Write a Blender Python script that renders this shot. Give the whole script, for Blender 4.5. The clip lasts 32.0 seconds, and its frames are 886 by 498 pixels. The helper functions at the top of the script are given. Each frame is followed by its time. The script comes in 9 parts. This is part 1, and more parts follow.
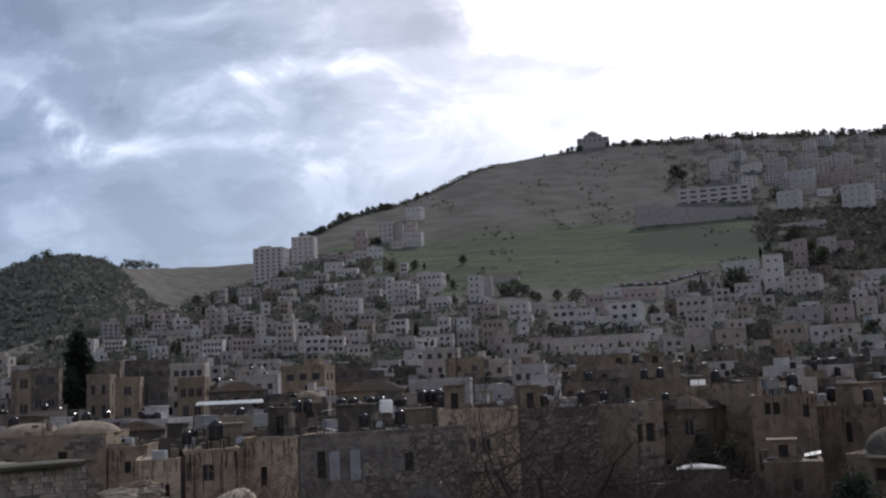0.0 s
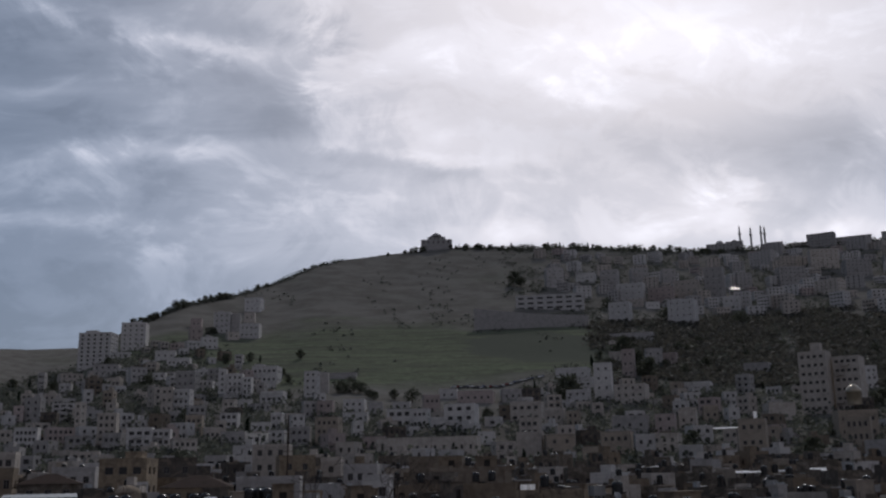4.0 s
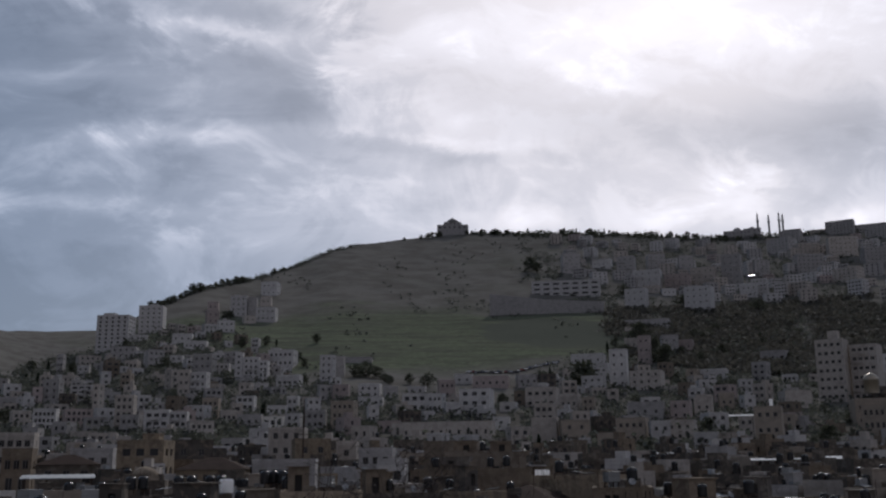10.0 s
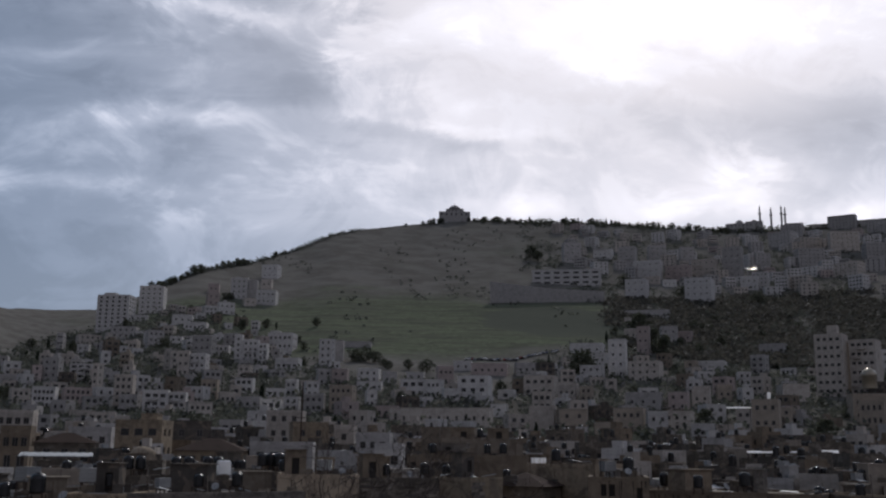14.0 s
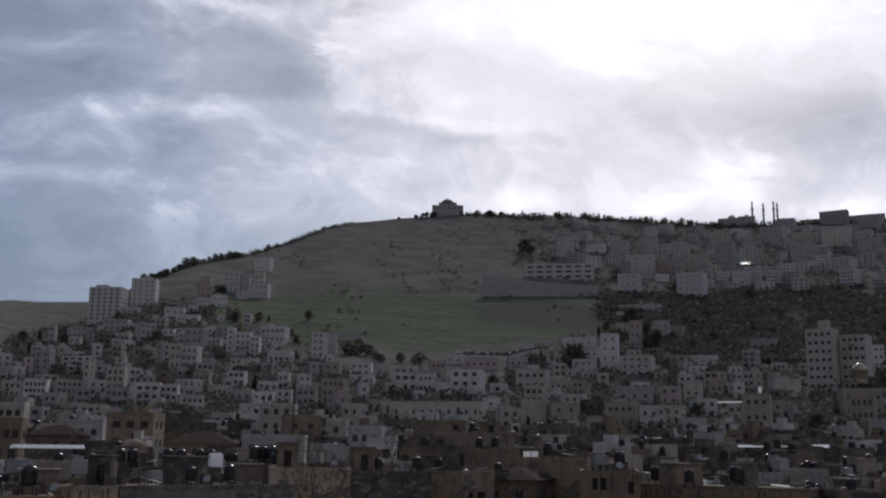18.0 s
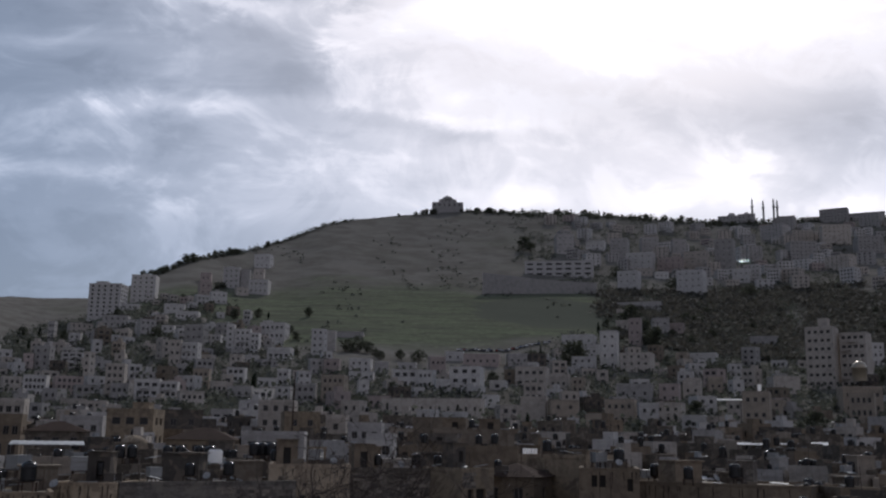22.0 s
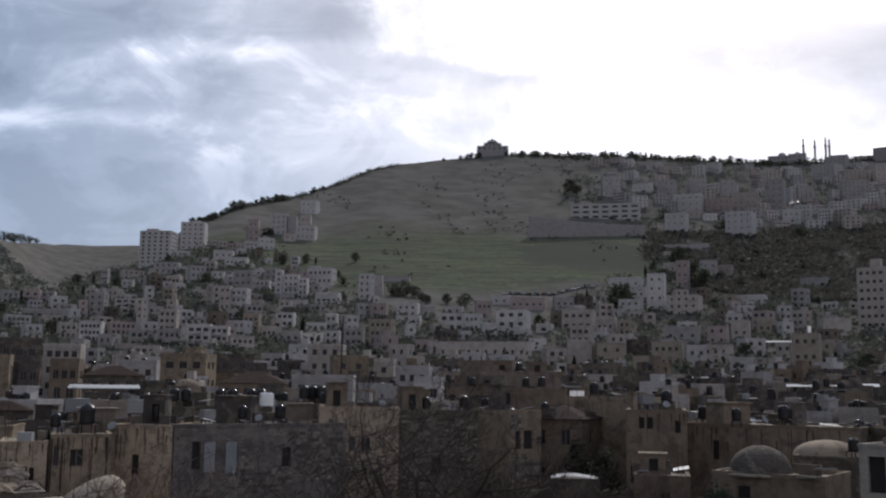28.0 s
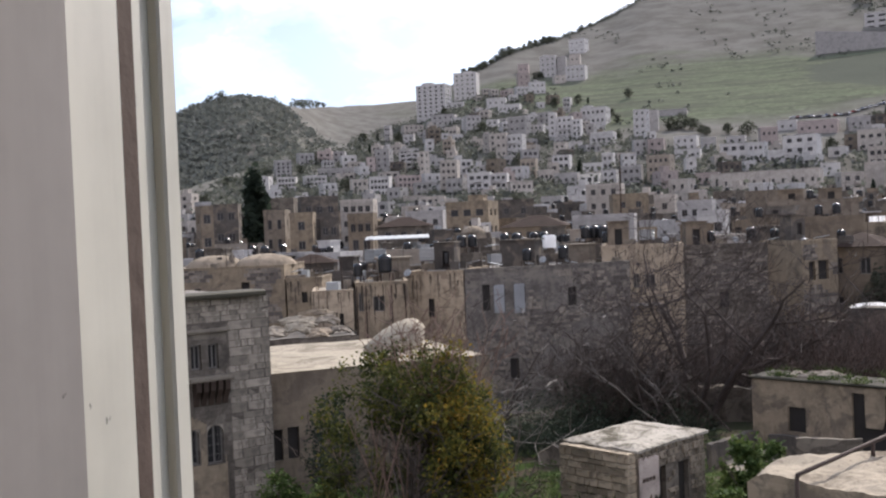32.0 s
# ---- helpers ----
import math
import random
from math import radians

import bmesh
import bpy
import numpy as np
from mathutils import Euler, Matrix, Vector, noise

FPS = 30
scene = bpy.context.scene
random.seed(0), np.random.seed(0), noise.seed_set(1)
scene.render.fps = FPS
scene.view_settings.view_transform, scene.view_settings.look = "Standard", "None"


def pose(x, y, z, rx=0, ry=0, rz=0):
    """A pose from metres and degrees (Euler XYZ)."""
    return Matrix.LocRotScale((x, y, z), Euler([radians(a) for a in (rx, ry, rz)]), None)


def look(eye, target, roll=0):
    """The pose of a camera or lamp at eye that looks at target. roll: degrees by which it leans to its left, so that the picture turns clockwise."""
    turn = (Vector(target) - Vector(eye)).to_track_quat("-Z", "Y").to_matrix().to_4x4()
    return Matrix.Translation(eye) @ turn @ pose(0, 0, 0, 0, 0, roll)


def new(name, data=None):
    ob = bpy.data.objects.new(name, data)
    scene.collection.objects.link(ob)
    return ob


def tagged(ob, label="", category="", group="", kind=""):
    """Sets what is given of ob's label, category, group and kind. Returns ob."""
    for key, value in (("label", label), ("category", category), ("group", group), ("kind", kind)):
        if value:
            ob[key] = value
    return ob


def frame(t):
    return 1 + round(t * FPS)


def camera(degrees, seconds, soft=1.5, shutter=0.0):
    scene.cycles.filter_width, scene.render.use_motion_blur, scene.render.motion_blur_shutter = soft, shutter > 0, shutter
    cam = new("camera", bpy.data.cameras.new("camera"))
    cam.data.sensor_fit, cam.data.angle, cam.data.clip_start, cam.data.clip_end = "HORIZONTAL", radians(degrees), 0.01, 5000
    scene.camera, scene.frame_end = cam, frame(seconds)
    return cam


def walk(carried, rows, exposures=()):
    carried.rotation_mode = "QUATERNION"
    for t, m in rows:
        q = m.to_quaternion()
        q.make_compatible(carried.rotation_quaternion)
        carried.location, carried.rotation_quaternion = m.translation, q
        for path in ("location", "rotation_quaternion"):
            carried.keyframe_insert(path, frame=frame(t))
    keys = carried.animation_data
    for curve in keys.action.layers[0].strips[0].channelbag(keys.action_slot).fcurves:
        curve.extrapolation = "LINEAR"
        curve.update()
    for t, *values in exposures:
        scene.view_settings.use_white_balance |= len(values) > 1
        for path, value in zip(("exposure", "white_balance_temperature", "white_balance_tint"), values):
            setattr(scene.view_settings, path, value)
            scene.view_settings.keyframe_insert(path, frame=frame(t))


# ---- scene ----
# ---- camera and walk: a camera held at an upper window, only turning ----
EYE = 13.0
cam = camera(47.8, 32.0, soft=2.3)
PATH = [
    (0, pose(0.03, 0, EYE, 97.96, 2.60, 1.91)),
    (0.5, pose(0.03, 0, EYE, 98.31, 1.57, -0.80)),
    (1, pose(0.03, 0, EYE, 99.75, 0.72, -3.57)),
    (1.5, pose(0.03, 0, EYE, 101.64, 1.16, -5.62)),
    (2, pose(0.03, 0, EYE, 102.93, 1.25, -7.17)),
    (2.5, pose(0.03, 0, EYE, 103.66, 1.55, -7.83)),
    (3, pose(0.03, 0, EYE, 103.78, 1.52, -8.07)),
    (3.5, pose(0.03, 0, EYE, 103.48, 1.22, -7.78)),
    (5.5, pose(0.03, 0, EYE, 103.00, 1.30, -7.15)),
    (6, pose(0.03, 0, EYE, 103.04, 1.03, -7.17)),
    (6.5, pose(0.03, 0, EYE, 102.98, 0.56, -7.12)),
    (7, pose(0.03, 0, EYE, 102.89, 0.70, -7.05)),
    (7.5, pose(0.03, 0, EYE, 102.86, 0.40, -7.08)),
    (8, pose(0.03, 0, EYE, 102.80, 1.04, -6.87)),
    (8.5, pose(0.03, 0, EYE, 102.76, 0.84, -6.87)),
    (9, pose(0.03, 0, EYE, 102.69, 0.68, -6.82)),
    (9.5, pose(0.03, 0, EYE, 102.53, 0.74, -6.74)),
    (10, pose(0.03, 0, EYE, 102.37, 0.61, -6.74)),
    (10.5, pose(0.03, 0, EYE, 102.24, 0.50, -6.71)),
    (11, pose(0.03, 0, EYE, 102.18, 0.20, -6.73)),
    (11.5, pose(0.03, 0, EYE, 102.08, 0.30, -6.62)),
    (12, pose(0.03, 0, EYE, 101.95, 0.02, -6.61)),
    (12.5, pose(0.03, 0, EYE, 101.79, -0.07, -6.65)),
    (13, pose(0.03, 0, EYE, 101.68, 0.18, -6.61)),
    (13.5, pose(0.03, 0, EYE, 101.65, -0.28, -6.78)),
    (14, pose(0.03, 0, EYE, 101.60, -0.57, -6.91)),
    (14.5, pose(0.03, 0, EYE, 101.51, -0.54, -6.99)),
    (16.5, pose(0.03, 0, EYE, 101.41, -0.76, -7.27)),
    (17, pose(0.03, 0, EYE, 101.33, -0.55, -7.21)),
    (17.5, pose(0.03, 0, EYE, 101.29, -0.46, -7.23)),
    (18, pose(0.03, 0, EYE, 101.24, -0.73, -7.36)),
    (18.5, pose(0.03, 0, EYE, 101.20, -0.57, -7.32)),
    (19, pose(0.03, 0, EYE, 101.24, -0.55, -7.31)),
    (19.5, pose(0.03, 0, EYE, 101.28, -0.52, -7.24)),
    (20, pose(0.03, 0, EYE, 101.28, -0.67, -7.22)),
    (20.5, pose(0.03, 0, EYE, 101.26, -0.74, -7.22)),
    (21, pose(0.03, 0, EYE, 101.21, -0.98, -7.27)),
    (21.5, pose(0.03, 0, EYE, 101.16, -0.94, -7.35)),
    (22, pose(0.03, 0, EYE, 101.07, -0.84, -7.39)),
    (22.5, pose(0.03, 0, EYE, 100.93, -0.88, -7.42)),
    (23, pose(0.03, 0, EYE, 100.85, -1.33, -7.45)),
    (23.5, pose(0.03, 0, EYE, 100.66, -1.44, -7.44)),
    (24, pose(0.03, 0, EYE, 100.52, -1.58, -7.49)),
    (24.5, pose(0.03, 0, EYE, 100.38, -1.81, -7.59)),
    (26.5, pose(0.03, 0, EYE, 100.04, -1.79, -7.57)),
    (27, pose(0.025, 0, EYE, 99.88, -1.53, -7.34)),
    (27.5, pose(0.02, 0, EYE, 99.25, -1.71, -6.56)),
    (28, pose(0.012, 0, EYE, 97.84, -0.68, -4.72)),
    (28.5, pose(0.004, 0, EYE, 96.42, -0.19, -2.41)),
    (29, pose(-0.003, -0.002, EYE, 95.05, 1.42, 0.13)),
    (29.5, pose(-0.006, 0.004, EYE, 93.71, 2.10, 2.79)),
    (30, pose(0.0054, -0.0103, EYE, 92.57, 2.13, 4.90)),
    (30.5, pose(0.0015, -0.0051, EYE, 91.52, 1.90, 6.80)),
    (31, pose(-0.0011, -0.0042, EYE, 90.52, 2.09, 8.66)),
    (31.5, pose(-0.0033, 0.0019, EYE, 89.67, 1.78, 10.30)),
    (32, pose(0.0067, 0.0129, EYE, 89.00, 2.40, 11.20)),
]
EXPOSURES = [(0, 0.25, 6100, 15), (1.0, 0.34, 6050, 15), (2.0, 0.1, 6050, 15), (2.5, -0.35, 6050, 15), (3, -0.65, 6050, 15), (4.5, -0.6, 6050, 15), (9, -0.56, 6050, 15), (13, -0.45, 6050, 15), (20, -0.36, 6050, 15), (24, -0.25, 6050, 15), (27, -0.18, 6050, 15),
             (28, 0.1, 6150, 15), (29, 0.6, 6200, 14), (30, 1.05, 6200, 14), (31, 1.35, 6350, 15), (32, 1.5, 6350, 16)]
walk(cam, PATH, EXPOSURES)

# ---- daylight: winter sun high in front, veiled sky with streaked cloud ----
SUN_AZ, SUN_EL = 20.7, 38.5


def polar(az, d, z=0.0):
    """A place d metres away at az degrees to the right of straight ahead."""
    return Vector((d * math.sin(radians(az)), d * math.cos(radians(az)), z))


def mth(tree, op, a, b=None, clamp=False):
    n = tree.nodes.new("ShaderNodeMath")
    n.operation, n.use_clamp = op, clamp
    for i, v in enumerate((a, b)):
        if v is None:
            continue
        if isinstance(v, (int, float)):
            n.inputs[i].default_value = v
        else:
            tree.links.new(v, n.inputs[i])
    return n.outputs[0]


def ramp(tree, src, stops, mode="EASE"):
    n = tree.nodes.new("ShaderNodeValToRGB")
    n.color_ramp.interpolation = mode
    els = n.color_ramp.elements
    while len(els) < len(stops):
        els.new(0.5)
    for e, (p, c) in zip(els, stops):
        e.position = p
        e.color = (c, c, c, 1) if isinstance(c, (int, float)) else (*c, 1)
    tree.links.new(src, n.inputs[0])
    return n.outputs[0]


def mixc(tree, fac, a, b, blend="MIX"):
    n = tree.nodes.new("ShaderNodeMix")
    n.data_type, n.blend_type = "RGBA", blend
    for idx, v in ((0, fac), (6, a), (7, b)):
        if isinstance(v, (int, float)):
            n.inputs[idx].default_value = v
        elif isinstance(v, tuple):
            n.inputs[idx].default_value = (*v, 1)
        else:
            tree.links.new(v, n.inputs[idx])
    return n.outputs[2]


def noise_tex(tree, vec, scale, detail=4.0, rough=0.55, distort=0.0, out=0):
    n = tree.nodes.new("ShaderNodeTexNoise")
    n.inputs["Scale"].default_value, n.inputs["Detail"].default_value = scale, detail
    n.inputs["Roughness"].default_value, n.inputs["Distortion"].default_value = rough, distort
    if vec is not None:
        tree.links.new(vec, n.inputs["Vector"])
    return n.outputs[out]


def mapping(tree, vec, scale=(1, 1, 1), rot=(0, 0, 0), loc=(0, 0, 0)):
    n = tree.nodes.new("ShaderNodeMapping")
    n.inputs["Scale"].default_value, n.inputs["Rotation"].default_value, n.inputs["Location"].default_value = scale, rot, loc
    tree.links.new(vec, n.inputs["Vector"])
    return n.outputs[0]


world = bpy.data.worlds.new("sky")
scene.world = world
world.use_nodes = True
wt = world.node_tree
wt.nodes.clear()
sky = wt.nodes.new("ShaderNodeTexSky")
sky.sky_type, sky.sun_disc = "NISHITA", False
sky.sun_elevation, sky.sun_rotation = radians(SUN_EL), radians(SUN_AZ)
sky.dust_density, sky.air_density = 3.0, 1.0
geo = wt.nodes.new("ShaderNodeTexCoord").outputs["Generated"]
sep = wt.nodes.new("ShaderNodeSeparateXYZ")
wt.links.new(geo, sep.inputs[0])
front = mth(wt, "MAXIMUM", sep.outputs[1], 0.08)
su = mth(wt, "DIVIDE", sep.outputs[0], front)          # sideways on the sky ahead
sv = mth(wt, "DIVIDE", sep.outputs[2], front)          # upwards on the sky ahead
comb = wt.nodes.new("ShaderNodeCombineXYZ")
wt.links.new(su, comb.inputs[0])
wt.links.new(sv, comb.inputs[1])
uv = comb.outputs[0]
sdir = polar(SUN_AZ, math.cos(radians(SUN_EL)), math.sin(radians(SUN_EL)))
dotn = wt.nodes.new("ShaderNodeVectorMath")
dotn.operation = "DOT_PRODUCT"
wt.links.new(geo, dotn.inputs[0])
dotn.inputs[1].default_value = sdir
glow = mth(wt, "POWER", mth(wt, "MAXIMUM", dotn.outputs["Value"], 0.0), 9.0)
streak = noise_tex(wt, mapping(wt, uv, (2.6, 6.0, 1), (0, 0, radians(-5))), 1.6, 9, 0.58, 0.5)
wisp = noise_tex(wt, mapping(wt, uv, (4.5, 6.4, 1), (0, 0, radians(24)), (3, 1.35, 0)), 1.9, 9, 0.6, 0.8)
soft = noise_tex(wt, mapping(wt, uv, (1, 1.6, 1), (0, 0, 0), (7, 4, 0)), 2.6, 5, 0.55)
rag = noise_tex(wt, mapping(wt, uv, (1, 1.5, 1), (0, 0, 0), (2, 9, 0)), 9.0, 7, 0.62, 0.3)
# warped bearings, so that every cloud has a ragged edge
wu = mth(wt, "ADD", su, mth(wt, "ADD", mth(wt, "MULTIPLY", mth(wt, "SUBTRACT", wisp, 0.5), 0.16), mth(wt, "MULTIPLY", mth(wt, "SUBTRACT", rag, 0.5), 0.07)))
wv = mth(wt, "ADD", sv, mth(wt, "ADD", mth(wt, "MULTIPLY", mth(wt, "SUBTRACT", soft, 0.5), 0.05), mth(wt, "MULTIPLY", mth(wt, "SUBTRACT", rag, 0.5), 0.045)))


def puff(cx, cy, sx, sy, amp, lean=0.0):
    """A soft cloud, lit (amp above 0) or slate (below), with warped edges; lean: degrees by which it rises to the right."""
    c, s = math.cos(radians(lean)), math.sin(radians(lean))
    du, dv = mth(wt, "SUBTRACT", wu, cx), mth(wt, "SUBTRACT", wv, cy)
    a = mth(wt, "ADD", mth(wt, "MULTIPLY", du, c / sx), mth(wt, "MULTIPLY", dv, s / sx))
    b = mth(wt, "ADD", mth(wt, "MULTIPLY", du, -s / sy), mth(wt, "MULTIPLY", dv, c / sy))
    q = mth(wt, "ADD", mth(wt, "MULTIPLY", a, a), mth(wt, "MULTIPLY", b, b))
    return mth(wt, "MULTIPLY", mth(wt, "POWER", 2.718, mth(wt, "MULTIPLY", q, -1.0)), amp)


# the lit cloud bank on the sunward side: a firm edge above, a diffuse one below
firm = ramp(wt, mth(wt, "ADD", wu, 0.5), [(0.495, 0), (0.530, 1)])
loose = ramp(wt, mth(wt, "ADD", wu, 0.5), [(0.34, 0), (0.62, 1)])
high = ramp(wt, sv, [(0.315, 0), (0.365, 1)])
bank = mth(wt, "ADD", mth(wt, "MULTIPLY", firm, high), mth(wt, "MULTIPLY", loose, mth(wt, "SUBTRACT", 1.0, high)))
cloud = mth(wt, "ADD", mth(wt, "MULTIPLY", streak, 0.5), mth(wt, "MULTIPLY", wisp, 0.5))
cloud = ramp(wt, cloud, [(0.40, 0), (0.50, 0.40), (0.60, 1)])
lit = mth(wt, "MULTIPLY", mth(wt, "SUBTRACT", cloud, 0.22), mth(wt, "ADD", mth(wt, "MULTIPLY", bank, 0.10), 0.42))
lit = mth(wt, "ADD", lit, mth(wt, "MULTIPLY", bank, 0.38))
body = mth(wt, "ADD", mth(wt, "MULTIPLY", cloud, 1.5), 0.5)
# wisps and streaks on the clear side, then the lit heaps of the bank
for c in (puff(-0.14, 0.455, 0.075, 0.011, 0.42, -14), puff(-0.22, 0.470, 0.085, 0.010, 0.36, -27), puff(-0.09, 0.448, 0.05, 0.009, 0.34, -12),
          puff(-0.16, 0.343, 0.12, 0.012, 0.40, 2), puff(-0.15, 0.308, 0.14, 0.026, 0.16, 0), puff(-0.20, 0.262, 0.17, 0.009, 0.20, 2),
          puff(-0.075, 0.240, 0.085, 0.020, 0.26, 6), puff(-0.42, 0.300, 0.07, 0.012, 0.30, -35), puff(-0.36, 0.265, 0.14, 0.010, 0.22, 4), puff(-0.30, 0.400, 0.10, 0.010, 0.14, 5)):
    lit = mth(wt, "ADD", lit, mth(wt, "MULTIPLY", c, body))
for c in (puff(0.09, 0.372, 0.085, 0.028, 0.38, -8), puff(0.10, 0.343, 0.085, 0.006, 0.42, -3), puff(0.455, 0.285, 0.075, 0.030, 0.62, 12), puff(0.207, 0.258, 0.06, 0.013, 0.40, 0),
          puff(0.55, 0.262, 0.14, 0.014, 0.48, 0), puff(0.38, 0.470, 0.24, 0.050, 0.50, 0), puff(0.08, 0.455, 0.09, 0.030, 0.26, 10), puff(0.30, 0.420, 0.09, 0.010, 0.35, -18)):
    lit = mth(wt, "ADD", lit, mth(wt, "MULTIPLY", c, body))
# slate hollows
for c in (puff(-0.03, 0.385, 0.05, 0.034, -0.30), puff(0.36, 0.352, 0.14, 0.032, -0.36, -6), puff(0.57, 0.355, 0.09, 0.045, -0.42), puff(0.15, 0.328, 0.11, 0.008, -0.26, -3), puff(-0.055, 0.472, 0.035, 0.020, -0.30), puff(-0.24, 0.425, 0.12, 0.022, -0.10, -8)):
    lit = mth(wt, "ADD", lit, c)
strand = noise_tex(wt, mapping(wt, uv, (9.0, 4.5, 1), (0, 0, radians(-24)), (2, 5, 0)), 1.6, 8, 0.6, 0.9)
strand = ramp(wt, strand, [(0.40, 0), (0.62, 1)])
fine_streak = ramp(wt, noise_tex(wt, mapping(wt, uv, (3.2, 17.0, 1), (0, 0, radians(4)), (1, 8, 0)), 1.7, 8, 0.62, 0.6), [(0.44, 0), (0.66, 1)])
lit = mth(wt, "ADD", lit, mth(wt, "MULTIPLY", strand, puff(0.12, 0.285, 0.15, 0.036, 0.34)))
lit = mth(wt, "ADD", lit, mth(wt, "MULTIPLY", fine_streak, puff(-0.17, 0.38, 0.30, 0.10, 0.11)))
lit = mth(wt, "MAXIMUM", mth(wt, "ADD", lit, ramp(wt, sv, [(0.14, 0.24), (0.36, 0.02)])), -0.22)
ahead = ramp(wt, sep.outputs[2], [(0.50, 1.0), (0.75, 0.25)])
lit = mth(wt, "MULTIPLY", lit, ahead)
lit = mth(wt, "ADD", lit, mth(wt, "MULTIPLY", glow, 1.1))
# fill: unseen sky behind the viewer brightened and tinted to light the facades
north = ramp(wt, mth(wt, "MULTIPLY", sep.outputs[1], -1.0), [(0.0, 0), (0.45, 1)])
lit = mth(wt, "ADD", lit, mth(wt, "MULTIPLY", north, 0.12))
lit = mth(wt, "DIVIDE", lit, mth(wt, "ADD", mth(wt, "MULTIPLY", lit, 0.10), 1.0))
cloudcol = mixc(wt, mth(wt, "ADD", mth(wt, "MULTIPLY", glow, 0.9), mth(wt, "MULTIPLY", lit, 0.50), True), (0.458, 0.634, 0.862), (1.0, 0.975, 0.975))
cloudcol = mixc(wt, mth(wt, "MULTIPLY", north, 0.75), cloudcol, (0.81, 0.775, 0.825))
amount = mth(wt, "ADD", mth(wt, "MULTIPLY", cloud, 0.1), 0.85, True)
bright = wt.nodes.new("ShaderNodeVectorMath")
bright.operation = "SCALE"
wt.links.new(cloudcol, bright.inputs[0])
wt.links.new(mth(wt, "MULTIPLY", mth(wt, "ADD", lit, 0.54), 6.5), bright.inputs["Scale"])
skycol = mixc(wt, amount, sky.outputs[0], bright.outputs[0])
bg = wt.nodes.new("ShaderNodeBackground")
bg.inputs["Strength"].default_value = 0.10
wt.links.new(skycol, bg.inputs["Color"])
wout = wt.nodes.new("ShaderNodeOutputWorld")
wt.links.new(bg.outputs[0], wout.inputs[0])

sun = new("sun", bpy.data.lights.new("sun", "SUN"))
sun.data.energy, sun.data.angle, sun.data.color = 2.4, radians(1.5), (1.0, 0.95, 0.86)
sun.matrix_world = look(sdir * 100, (0, 0, 0))

# ---- materials ----
def base_mat(name, rough=0.85, metal=0.0):
    m = bpy.data.materials.new(name)
    m.use_nodes = True
    t = m.node_tree
    b = t.nodes["Principled BSDF"]
    b.inputs["Roughness"].default_value, b.inputs["Metallic"].default_value = rough, metal
    b.inputs["Specular IOR Level"].default_value = 0.3
    return m, t, b


def obj_coord(t):
    return t.nodes.new("ShaderNodeTexCoord").outputs["Object"]


def bump(t, b, height, strength=0.4, dist=0.02):
    n = t.nodes.new("ShaderNodeBump")
    n.inputs["Strength"].default_value, n.inputs["Distance"].default_value = strength, dist
    t.links.new(height, n.inputs["Height"])
    t.links.new(n.outputs[0], b.inputs["Normal"])


def shade(c, k):
    return tuple(min(1.0, v * k) for v in c)


def plain(name, col, rough=0.7, metal=0.0, var=0.25, scale=3.0, spec=0.3):
    """One surface with two scales of mottling."""
    m, t, b = base_mat(name, rough, metal)
    b.inputs["Specular IOR Level"].default_value = spec
    o = obj_coord(t)
    big = noise_tex(t, o, scale * 0.25, 3)
    fine = noise_tex(t, o, scale * 6, 4)
    f = mth(t, "ADD", mth(t, "MULTIPLY", big, 0.6), mth(t, "MULTIPLY", fine, 0.4))
    c = mixc(t, ramp(t, f, [(0.3, 0), (0.7, 1)], "LINEAR"), shade(col, 1 - var), shade(col, 1 + var))
    t.links.new(c, b.inputs["Base Color"])
    bump(t, b, fine, 0.25, 0.01)
    return m


